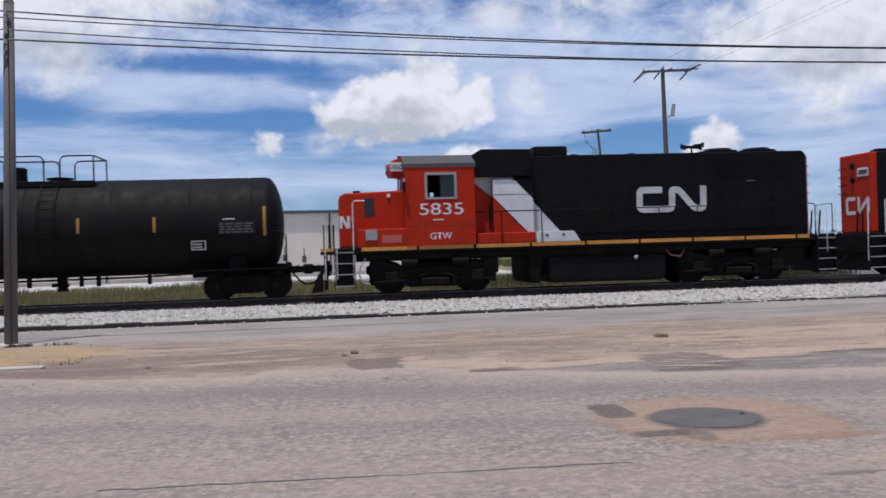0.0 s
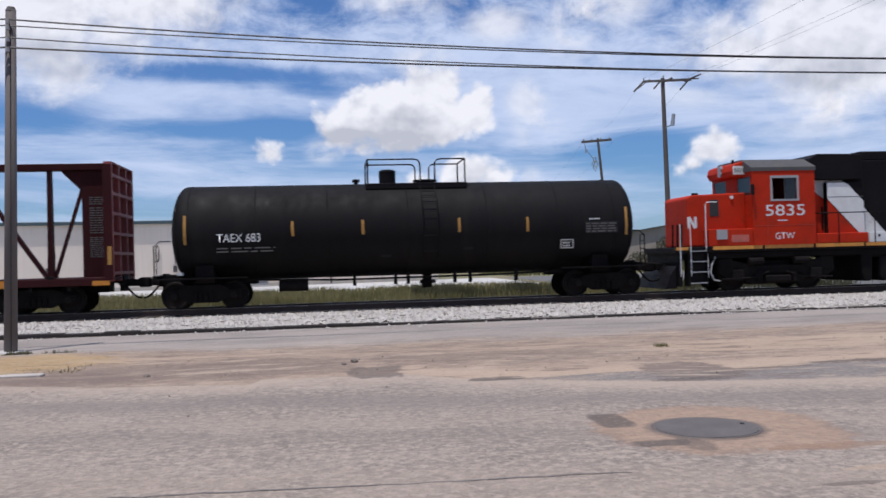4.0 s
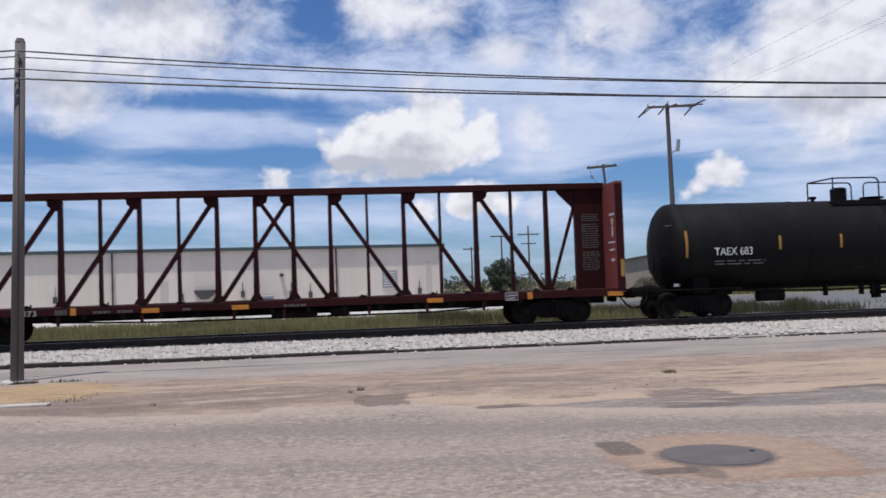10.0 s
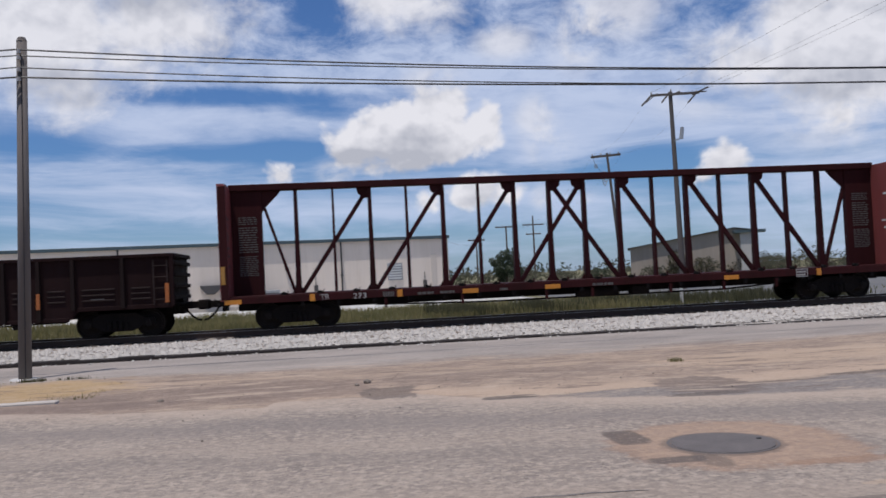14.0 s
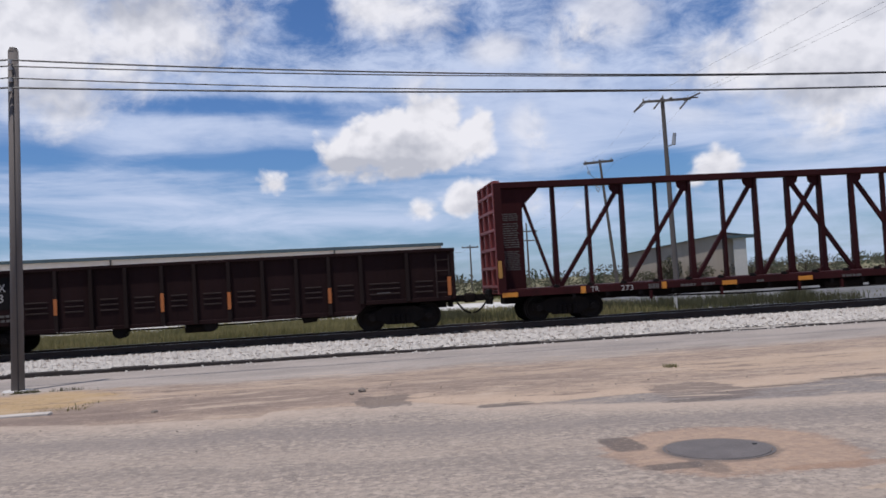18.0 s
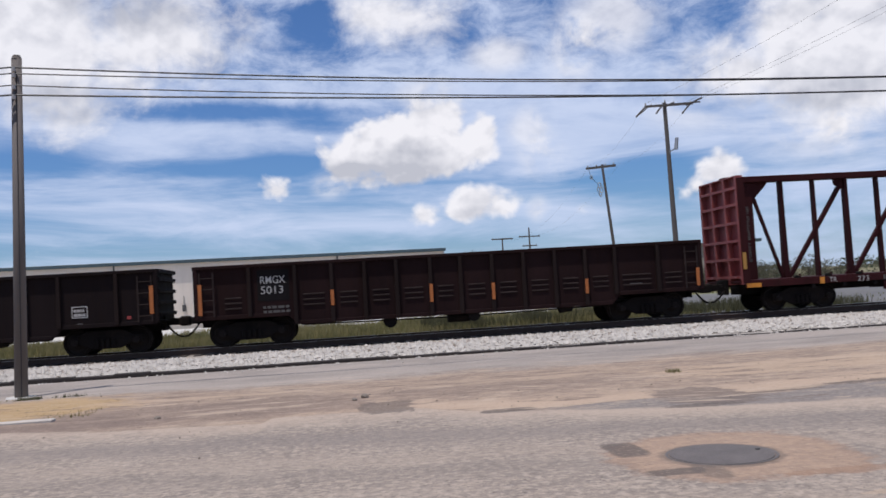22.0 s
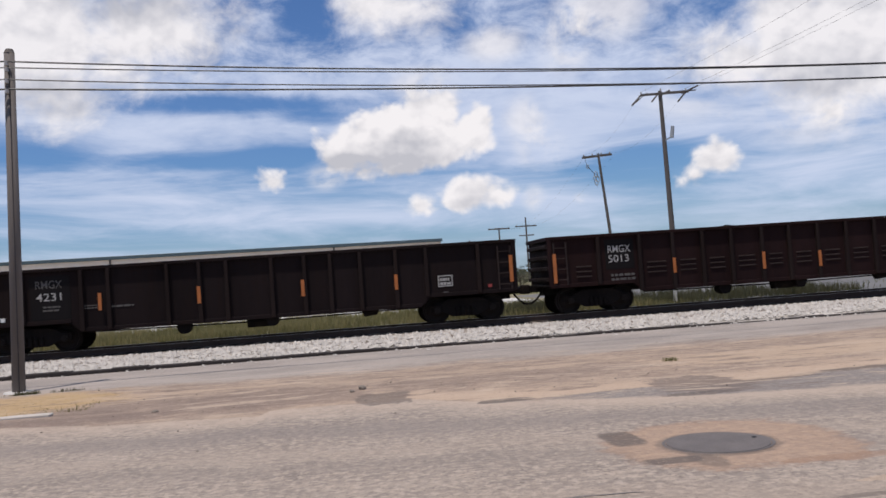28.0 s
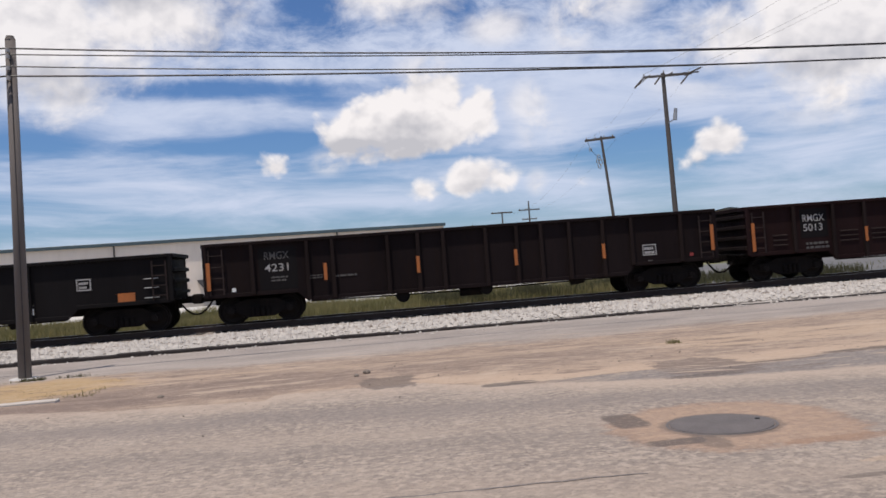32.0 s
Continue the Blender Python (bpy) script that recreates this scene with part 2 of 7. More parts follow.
RED = surface("red_paint", (0.40, 0.023, 0.006), 0.6, spec=0.12, vary=0.2, dirt=(0.19, 0.022, 0.010), dirt_amount=0.6, bump=0.05, big=0.9)
BLACK_PAINT = surface("black_paint", (0.0092, 0.0078, 0.0084), 0.5, vary=0.3, dirt=(0.013, 0.012, 0.011), dirt_amount=0.5, bump=0.05, spec=0.06)
WHITE_PAINT = surface("white_paint", (0.62, 0.62, 0.60), 0.5, vary=0.1, dirt=(0.4, 0.37, 0.33), dirt_amount=0.35, bump=0.05)
WORN_WHITE = surface("worn_white_emblem_paint", (0.50, 0.49, 0.48), 0.6, vary=0.22, big=1.6, dirt=(0.20, 0.19, 0.18), dirt_amount=0.5, bump=0.05)
GREY_ROOF = surface("grey_cab_roof", (0.062, 0.058, 0.056), 0.7, vary=0.25, dirt=(0.10, 0.075, 0.06), dirt_amount=0.4)
GREY_PAINT = surface("grey_paint", (0.30, 0.30, 0.30), 0.6, vary=0.2)
YELLOW_SILL = surface("worn_yellow_stripe", (0.54, 0.225, 0.03), 0.5, vary=0.3, big=1.8, dirt=(0.20, 0.10, 0.05), dirt_amount=0.6)
UNDER = surface("sooty_running_gear", (0.0095, 0.0080, 0.0078), 0.75, vary=0.4, dirt=(0.022, 0.016, 0.013), dirt_amount=0.5, bump=0.3, spec=0.06)
STEEL = surface("worn_wheel_steel", (0.014, 0.011, 0.010), 0.6, 0.3, vary=0.35, spec=0.12)
HANDRAIL_W = surface("white_handrail_paint", (0.62, 0.62, 0.60), 0.5, vary=0.15)
TANK_BLACK = surface("tank_black_paint", (0.0072, 0.0064, 0.0066), 0.68, vary=0.25, big=0.35, small=3.0, dirt=(0.015, 0.013, 0.012), dirt_amount=0.6, streak=True, bump=0.0, spec=0.13)
REFLEX = surface("yellow_reflector_tape", (0.34, 0.17, 0.03), 0.4, vary=0.2, big=4.0)
REFLEX_C = surface("amber_reflector_tape", (0.50, 0.185, 0.014), 0.4, vary=0.25, big=4.0)
REFLEX_O = surface("faded_orange_reflector_tape", (0.36, 0.105, 0.020), 0.45, vary=0.25, big=4.0)
# one maroon in two copies: a shaded body and sunlit bulkheads
MAROON_SHADED = surface("shaded_maroon_car_paint", (0.034, 0.0090, 0.0095), 0.6, vary=0.35, dirt=(0.020, 0.009, 0.008), dirt_amount=0.6, streak=True, spec=0.06)
MAROON_LIT = surface("sunlit_maroon_bulkhead_paint", (0.215, 0.046, 0.042), 0.6, vary=0.25, dirt=(0.12, 0.036, 0.03), dirt_amount=0.5, streak=True)
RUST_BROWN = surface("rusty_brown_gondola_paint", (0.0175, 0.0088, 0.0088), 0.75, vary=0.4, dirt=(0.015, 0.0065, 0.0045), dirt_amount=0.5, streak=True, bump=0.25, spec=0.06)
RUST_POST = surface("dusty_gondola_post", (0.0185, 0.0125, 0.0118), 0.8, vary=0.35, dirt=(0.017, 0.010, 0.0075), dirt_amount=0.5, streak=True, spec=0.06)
# lighter than the sides: skylight on the rib edges is in the colour
LIT_RIB = surface("skylit_pressed_rib", (0.030, 0.021, 0.019), 0.75, vary=0.4, big=2.0, spec=0.1)
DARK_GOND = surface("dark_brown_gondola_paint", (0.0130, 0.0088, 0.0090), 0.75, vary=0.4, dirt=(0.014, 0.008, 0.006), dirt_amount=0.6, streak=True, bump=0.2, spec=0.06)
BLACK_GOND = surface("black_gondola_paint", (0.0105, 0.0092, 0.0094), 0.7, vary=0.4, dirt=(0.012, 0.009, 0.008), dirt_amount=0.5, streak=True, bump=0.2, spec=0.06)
STENCIL = surface("white_stencil_paint", (0.62, 0.62, 0.60), 0.6, vary=0.2, big=3.0, dirt=(0.25, 0.23, 0.2), dirt_amount=0.5)
DUSTY_WHITE = surface("dusty_white_stencil_paint", (0.33, 0.315, 0.30), 0.7, vary=0.3, big=3.0)
STENCIL_DIM = surface("dusty_stencil_paint", (0.075, 0.068, 0.062), 0.7, vary=0.3, big=3.0)
TANK_PLATE = surface("dull_black_data_panel", (0.018, 0.018, 0.019), 0.6, vary=0.3, big=2.0, spec=0.1)
PLATE_GREY = surface("grey_notice_panel", (0.075, 0.075, 0.075), 0.6, vary=0.3, big=2.0)
POLE_WOOD = surface("weathered_grey_pole_wood", (0.118, 0.102, 0.094), 0.85, vary=0.3, big=1.5, small=30, streak=True, bump=0.5)
POLE_DARK = surface("dark_creosoted_wood", (0.10, 0.085, 0.075), 0.85, vary=0.3, streak=True, bump=0.4)
WIRE = surface("black_cable_sheath", (0.015, 0.015, 0.017), 0.6, vary=0.1, bump=0)
INSULATOR = surface("grey_porcelain", (0.30, 0.29, 0.28), 0.3, vary=0.1, bump=0)
GALV = surface("galvanised_grey_metal", (0.32, 0.33, 0.34), 0.5, 0.4, vary=0.2)
WALL_CREAM = surface("cream_metal_siding", (0.70, 0.605, 0.51), 0.6, vary=0.10, big=0.25, small=4, dirt=(0.50, 0.42, 0.34), dirt_amount=0.35, streak=True, bump=0.05)
WALL_BAND = surface("grey_trim_shade_siding", (0.58, 0.505, 0.43), 0.6, vary=0.12, big=0.3, small=4, dirt=(0.26, 0.23, 0.2), dirt_amount=0.3, streak=True, bump=0.05)
ROOF_EDGE = surface("dark_teal_gutter", (0.055, 0.085, 0.095), 0.5, vary=0.2)
ROOF_METAL = surface("grey_metal_roofing", (0.34, 0.36, 0.38), 0.5, 0.2, vary=0.15)
WALL_TAN = surface("tan_concrete_wall", (0.33, 0.28, 0.23), 0.8, vary=0.2, big=0.3, small=3, streak=True)
RAIL_STEEL = surface("rusted_rail_steel", (0.055, 0.034, 0.026), 0.7, 0.3, vary=0.35)
RAIL_TOP = surface("polished_rail_head", (0.45, 0.43, 0.41), 0.3, 0.9, vary=0.15, bump=0)
TIE_WOOD = surface("oil_dark_sleeper_wood", (0.045, 0.036, 0.030), 0.85, vary=0.35, bump=0.4, random=0.3)
EDGING = surface("rotten_dark_timber", (0.022, 0.016, 0.014), 0.85, vary=0.4, big=1.2, bump=0.5)
STONE = surface("pale_limestone_ballast", (0.42, 0.385, 0.345), 0.9, vary=0.35, big=1.5, small=14, bump=0.3)
PEBBLE = surface("grey_roadside_stone", (0.17, 0.14, 0.115), 0.9, vary=0.3)
IRON = surface("cast_iron_cover", (0.105, 0.090, 0.084), 0.8, 0.0, vary=0.3, big=3, small=30, bump=0.4, speck=0.3)
PATCH_TAR = surface("dark_tar_patch", (0.125, 0.115, 0.112), 0.85, vary=0.25, big=2.0, small=30, speck=0.3, bump=0.4)
KERB_WHITE = surface("worn_white_line_paint", (0.42, 0.375, 0.33), 0.8, vary=0.2, big=3.0)
GRASS_DRY = surface("dry_grass", (0.25, 0.215, 0.095), 0.8, leafy=0.45, vary=0.35, big=0.35, small=3, bump=0)
GRASS_GREEN = surface("green_weeds", (0.165, 0.155, 0.062), 0.8, leafy=0.45, vary=0.35, big=0.35, small=3, bump=0)
WEED_DARK = surface("dull_brown_green_weeds", (0.085, 0.082, 0.040), 0.8, leafy=0.45, vary=0.4, big=0.5, small=3, bump=0)
LEAF = surface("dark_leaves", (0.030, 0.045, 0.018), 0.6, leafy=0.45, vary=0.4, big=0.8, small=5, bump=0)
LEAF_PALE = surface("dusty_brush_leaves", (0.060, 0.060, 0.032), 0.7, leafy=0.45, vary=0.4, big=0.8, small=5, bump=0)
TRUNK = surface("bark", (0.10, 0.08, 0.06), 0.9, vary=0.3, bump=0.5)
CONCRETE = surface("pale_concrete", (0.46, 0.44, 0.41), 0.85, vary=0.15, big=0.5, small=6, speck=0.2)
GLASS = glass_pane()
DARK_GAP = surface("dark_interior_paint", (0.02, 0.02, 0.022), 0.8, vary=0.1)
GREEN_SEAT = surface("grey_cab_lining", (0.10, 0.10, 0.10), 0.8, vary=0.1)


def ballast_material():
    """Pale crushed stone, black between and beside the rails: the train's shade painted in with oil and brake dust."""
    m = bpy.data.materials.new("oily_shaded_ballast")
    m.use_nodes = True
    k = Nodes(m.node_tree)
    co = k.add("ShaderNodeTexCoord").outputs["Object"]
    y = k.split(co)[1]
    chips = k.noise(co, 13.0, 3.0, 0.6)
    wide = k.noise(co, 0.9, 5.0, 0.6)
    c = k.mix(k.ramp(k.math("ADD", k.math("MULTIPLY", chips, 0.6), k.math("MULTIPLY", wide, 0.4)), 0.36, 0.62), (0.20, 0.178, 0.156), (0.45, 0.412, 0.365))
    # the shade under the train goes into the colour here, along with oil
    oil_shade = k.ramp(k.math("ABSOLUTE", k.math("SUBTRACT", k.math("ADD", y, k.math("MULTIPLY", k.math("SUBTRACT", wide, 0.5), 0.7)), TRACK_Y)), 1.75, 1.1, 0.0, 0.94)
    c = k.mix(oil_shade, c, (0.022, 0.018, 0.016))
    p = k.add("ShaderNodeBsdfPrincipled")
    k.plug(c, p.inputs["Base Color"])
    p.inputs["Roughness"].default_value, p.inputs["Specular IOR Level"].default_value = 0.95, 0.15
    b = k.add("ShaderNodeBump")
    b.inputs["Strength"].default_value, b.inputs["Distance"].default_value = 0.7, 0.05
    k.plug(chips, b.inputs["Height"])
    k.plug(b.outputs[0], p.inputs["Normal"])
    k.plug(p.outputs[0], k.add("ShaderNodeOutputMaterial").inputs[0])
    return m


def ground_material():
    m = bpy.data.materials.new("old_asphalt_and_dirt")
    m.use_nodes = True
    k = Nodes(m.node_tree)
    co = k.add("ShaderNodeTexCoord").outputs["Object"]
    x, y, _ = k.split(co)
    flat = k.join(k.math("MULTIPLY", x, 0.55), y, 0.0)      # stains drawn out along the road
    long = k.noise(flat, 0.55, 7.0, 0.66, 0.2)
    mid = k.noise(co, 1.4, 9.0, 0.70, 0.15)
    clot = k.noise(co, 6.5, 8.0, 0.74, 0.2)
    grit = k.noise(co, 13.0, 4.0, 0.60)
    flecks = k.noise(co, 27.0, 3.0, 0.55)
    ragged = k.math("ADD", k.math("MULTIPLY", k.math("SUBTRACT", k.noise(co, 1.1, 8.0, 0.62, 0.4), 0.5), 1.0), k.math("ADD", k.math("MULTIPLY", k.math("SUBTRACT", k.noise(flat, 5.0, 6.0, 0.70), 0.5), 0.75), k.math("MULTIPLY", k.math("SUBTRACT", k.noise(co, 12.0, 5.0, 0.65), 0.5), 0.50)))

    def course(*pts):
        """A line over the ground: y along x, straight from point to point."""
        total = pts[0][1]
        for (xa, ya), (xb, yb) in zip(pts, pts[1:]):
            total = k.math("ADD", total, k.ramp(x, xa, xb, 0.0, yb - ya, False))
        return total

    def stain(base, x0, y0, rx, ry, colour, amount, fade=0.16, fray=1.7, square=2.0):
        du, dv = k.math("ABSOLUTE", k.math("DIVIDE", k.math("SUBTRACT", x, x0), rx)), k.math("ABSOLUTE", k.math("DIVIDE", k.math("SUBTRACT", y, y0), ry))
        d = k.math("POWER", k.math("ADD", k.math("POWER", du, square), k.math("POWER", dv, square)), 1.0 / square)
        d = k.math("ADD", d, k.math("MULTIPLY", ragged, fray))
        return k.mix(k.ramp(d, 1.0 + fade / 2, 1.0 - fade / 2, 0.0, amount), base, colour)

    # the worn asphalt road
    a = k.math("ADD", k.math("MULTIPLY", long, 0.50), k.math("MULTIPLY", mid, 0.35))
    road = k.mix(k.ramp(a, 0.32, 0.54), (0.205, 0.182, 0.164), (0.300, 0.264, 0.230))
    road = k.mix(k.ramp(clot, 0.44, 0.62, 0.0, 0.6), road, (0.375, 0.322, 0.270))
    road = k.mix(k.ramp(clot, 0.47, 0.33, 0.0, 0.45), road, (0.150, 0.132, 0.120))
    road = k.mix(k.ramp(grit, 0.48, 0.64, 0.0, 0.55), road, (0.42, 0.372, 0.322))
    road = k.mix(k.ramp(flecks, 0.55, 0.70, 0.0, 0.62), road, (0.095, 0.085, 0.080))
    band = k.math("ADD", y, k.math("ADD", k.math("MULTIPLY", x, 0.22), k.math("MULTIPLY", k.math("SUBTRACT", long, 0.5), 1.8)))
    for at, wide_, colour, amount in ((9.75, 0.75, (0.190, 0.172, 0.162), 0.60), (8.6, 0.4, (0.30, 0.258, 0.22), 0.35), (7.9, 0.5, (0.205, 0.183, 0.166), 0.40), (6.2, 0.7, (0.33, 0.28, 0.235), 0.4), (5.4, 0.3, (0.24, 0.205, 0.175), 0.4)):
        road = k.mix(k.math("MULTIPLY", k.ramp(k.math("ABSOLUTE", k.math("SUBTRACT", band, at)), wide_, 0.1, 0.0, amount), k.ramp(mid, 0.30, 0.52, 0.55, 1.0)), road, colour)
    # the broken shoulder: brown dirt with sandy drifts
    sand = k.ramp(k.math("ADD", k.math("MULTIPLY", k.noise(flat, 1.7, 10.0, 0.74, 0.3), 0.7), k.math("MULTIPLY", mid, 0.3)), 0.45, 0.57)
    dirt = k.mix(sand, (0.235, 0.185, 0.150), (0.330, 0.262, 0.204))
    dirt = k.mix(k.ramp(mid, 0.50, 0.58, 0.0, 0.50), dirt, (0.185, 0.150, 0.128))
    dirt = k.mix(k.ramp(clot, 0.46, 0.66, 0.0, 0.45), dirt, (0.400, 0.330, 0.265))
    dirt = k.mix(k.ramp(clot, 0.46, 0.32, 0.0, 0.55), dirt, (0.120, 0.095, 0.082))
    # the grey strip beside the ballast
    strip = k.mix(k.ramp(long, 0.36, 0.62), (0.235, 0.218, 0.203), (0.315, 0.290, 0.266))
    strip = k.mix(k.ramp(grit, 0.52, 0.75, 0.0, 0.45), strip, (0.42, 0.39, 0.36))
    # dry soil under the grass, far away
    soil = k.mix(k.ramp(k.noise(co, 0.12, 6.0, 0.6), 0.4, 0.6), (0.20, 0.17, 0.10), (0.15, 0.15, 0.075))
    rim = k.math("SUBTRACT", k.math("ADD", y, k.math("MULTIPLY", ragged, 0.42)),
                 course((-12, 14.3), (-4.6, 12.52), (-2.28, 12.0), (-1.06, 11.84), (-0.94, 12.22), (0.25, 12.06), (0.95, 11.95), (1.9, 11.15), (2.5, 10.83), (3.4, 10.42), (4.7, 10.08), (6.5, 9.78), (12, 8.8)))
    road = k.mix(k.math("MULTIPLY", k.ramp(rim, -1.1, -0.05, 0.0, 0.8), k.ramp(mid, 0.32, 0.50, 0.45, 1.0)), road, (0.395, 0.333, 0.276))
    c = k.mix(k.ramp(rim, -0.03, 0.05), road, dirt)
    # sand washed against the edge of the paving
    drift = k.math("SUBTRACT", k.math("ADD", y, k.math("MULTIPLY", ragged, 0.5)),
                   course((-3, 12.1), (-0.9, 12.25), (0.9, 11.95), (1.9, 11.25), (2.5, 11.03), (4.4, 11.05), (5.8, 11.2), (7.0, 11.5), (12, 11.4)))
    drift = k.math("MULTIPLY", k.math("MULTIPLY", k.ramp(drift, -0.02, 0.08), k.ramp(drift, 1.15, 0.45)), k.ramp(x, -1.6, 1.2, 0.0, 0.9))
    c = k.mix(drift, c, (0.410, 0.325, 0.250))
    c = k.mix(k.ramp(k.math("ADD", y, k.math("ADD", k.math("MULTIPLY", ragged, 0.9), k.math("MULTIPLY", k.math("SUBTRACT", long, 0.5), 1.6))), 16.2, 17.3), c, strip)
    brown, sandy, tar, newer = (0.175, 0.137, 0.118), (0.415, 0.328, 0.245), (0.108, 0.093, 0.086), (0.168, 0.158, 0.154)
    # the newer grey strip of asphalt along the far lane
    lane = k.math("SUBTRACT", k.math("ADD", y, k.math("MULTIPLY", ragged, 0.16)), course((2.2, 10.9), (2.6, 11.02), (4.4, 11.0), (5.8, 10.88), (6.6, 11.25), (7.4, 11.18), (12, 10.6)))
    c = k.mix(k.math("MULTIPLY", k.math("MULTIPLY", k.ramp(lane, 0.05, -0.05), k.ramp(rim, -0.16, 0.10)), k.ramp(x, 1.9, 3.4, 0.0, 0.9)), c, k.mix(k.ramp(grit, 0.40, 0.65), newer, (0.235, 0.222, 0.212)))
    for row in ((-2.6, 13.4, 3.1, 1.0, brown, 0.55, 0.8), (-0.4, 12.75, 1.2, 0.45, brown, 0.55, 0.5), (-3.6, 12.85, 1.6, 0.35, brown, 0.7, 0.4), (3.0, 13.5, 2.2, 0.5, brown, 0.35, 0.6),
                (8.3, 13.75, 3.1, 0.85, sandy, 0.72, 0.3, 1.3, 4.0), (-5.1, 15.3, 1.5, 1.3, (0.40, 0.285, 0.135), 0.7, 0.5), (-2.4, 15.2, 1.6, 0.35, sandy, 0.45, 0.5), (2.5, 14.9, 3.0, 0.7, sandy, 0.30, 0.6),
                (0.60, 12.30, 0.36, 0.52, tar, 0.72, 0.25, 1.3, 3.0), (2.13, 11.08, 0.40, 0.17, tar, 0.85, 0.2, 0.9, 3.0), (4.75, 11.1, 0.62, 0.75, (0.135, 0.112, 0.102), 0.80, 0.3, 1.6, 3.0), (4.35, 10.25, 0.45, 0.14, tar, 0.75), (7.6, 11.28, 1.1, 0.14, tar, 0.85, 0.2, 0.8, 4.0), (5.75, 11.02, 0.7, 0.06, tar, 0.8)):
        c = stain(c, *row)
    # the patched ring of paving round the iron cover, with a rusty rim
    rusty, tan = (0.250, 0.165, 0.118), (0.385, 0.288, 0.212)
    c = stain(c, 3.36, 7.38, 1.02, 1.04, rusty, 0.65, 0.18, 0.62, 2.6)
    c = stain(c, 3.36, 7.38, 0.95, 0.97, k.mix(k.ramp(clot, 0.42, 0.62), (0.310, 0.235, 0.182), tan), 0.68, 0.20, 0.62, 2.6)
    for row in ((2.58, 7.95, 0.16, 0.34, tar, 0.85, 0.3, 0.7, 5.0), (2.66, 6.86, 0.24, 0.12, tar, 0.85, 0.3, 0.8, 4.0), (2.92, 6.78, 0.14, 0.30, tar, 0.6, 0.4, 0.8), (3.25, 7.34, 0.53, 0.53, tar, 0.55, 0.12, 0.25), (3.9, 6.45, 0.6, 0.10, rusty, 0.6), (3.4, 5.4, 0.25, 0.05, tar, 0.6), (4.1, 5.75, 0.5, 0.07, sandy, 0.5)):
        c = stain(c, *row)
    # long uneven streaks where tyres and rain have dragged the sand
    drag = k.noise(k.join(k.math("MULTIPLY", x, 0.30), k.math("ADD", k.math("MULTIPLY", y, 1.2), k.math("MULTIPLY", x, 0.10)), 6.0), 2.6, 9.0, 0.72, 0.3)
    beside = k.math("MULTIPLY", k.ramp(rim, -0.2, 0.3), k.ramp(y, 18.5, 16.5))
    c = k.mix(k.math("MULTIPLY", k.ramp(drag, 0.53, 0.64, 0.0, 0.75), beside), c, (0.415, 0.345, 0.275))
    c = k.mix(k.math("MULTIPLY", k.ramp(drag, 0.47, 0.36, 0.0, 0.75), beside), c, (0.150, 0.118, 0.102))
    rubble = k.noise(co, 17.0, 6.0, 0.75)
    c = k.mix(k.ramp(rubble, 0.54, 0.66, 0.0, 0.38), c, (0.44, 0.375, 0.31))
    c = k.mix(k.ramp(rubble, 0.46, 0.34, 0.0, 0.42), c, (0.12, 0.098, 0.085))
    c = k.mix(1.0, c, (0.975, 0.915, 0.870), "MULTIPLY")
    c = k.mix(k.ramp(y, 30.5, 31.5), c, soil)
    p = k.add("ShaderNodeBsdfPrincipled")
    k.plug(c, p.inputs["Base Color"])
    p.inputs["Roughness"].default_value = 0.92
    p.inputs["Specular IOR Level"].default_value = 0.25
    b = k.add("ShaderNodeBump")
    b.inputs["Strength"].default_value, b.inputs["Distance"].default_value = 0.6, 0.02
    k.plug(k.math("ADD", grit, k.math("MULTIPLY", clot, 1.8)), b.inputs["Height"])
    k.plug(b.outputs[0], p.inputs["Normal"])
    k.plug(p.outputs[0], k.add("ShaderNodeOutputMaterial").inputs[0])
    return m


GROUND = ground_material()
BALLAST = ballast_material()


# ---- mesh helpers ----
def part(name, bm, material, parent=None, label="", smooth=False):
    """Links a bmesh as ONE mesh object under a thing or a part."""
    me = bpy.data.meshes.new(name)
    bm.to_mesh(me)
    bm.free()
    me.materials.append(material)
    if smooth:
        me.polygons.foreach_set("use_smooth", [True] * len(me.polygons))
    ob = new(name, me)
    ob.parent = parent
    return tagged(ob, label)


def same(name, ob, m, parent):
    """Another piece on the mesh of ob."""
    o = new(name, ob.data)
    o.parent, o.matrix_basis = parent, m
    return o


def empty(name, label="", category="", group="", m=None, kind=""):
    ob = new(name)
    if m is not None:
        ob.matrix_basis = m
    return tagged(ob, label, category, group, kind)


def box(bm, x0, x1, y0, y1, z0, z1, bevel=0.0):
    r = bmesh.ops.create_cube(bm, size=1.0)["verts"]
    bmesh.ops.transform(bm, verts=r, matrix=Matrix.Translation(((x0 + x1) / 2, (y0 + y1) / 2, (z0 + z1) / 2)) @ Matrix.Diagonal((abs(x1 - x0), abs(y1 - y0), abs(z1 - z0), 1)))
    if bevel:
        edges = list({e for v in r for e in v.link_edges})
        bmesh.ops.bevel(bm, geom=edges, offset=bevel, segments=1, affect="EDGES", profile=0.5)
    return bm


def boxes(*rows, bevel=0.0):
    bm = bmesh.new()
    for r in rows:
        box(bm, *r, bevel=bevel)
    return bm


def rod(bm, a, b, r0, r1=None, n=10):
    """A round bar from a to b, tapering from r0 to r1."""
    a, b = Vector(a), Vector(b)
    d = b - a
    g = bmesh.ops.create_cone(bm, cap_ends=True, segments=n, radius1=r0, radius2=r0 if r1 is None else r1, depth=d.length)["verts"]
    bmesh.ops.transform(bm, verts=g, matrix=Matrix.Translation((a + b) / 2) @ d.to_track_quat("Z", "Y").to_matrix().to_4x4())
    return bm


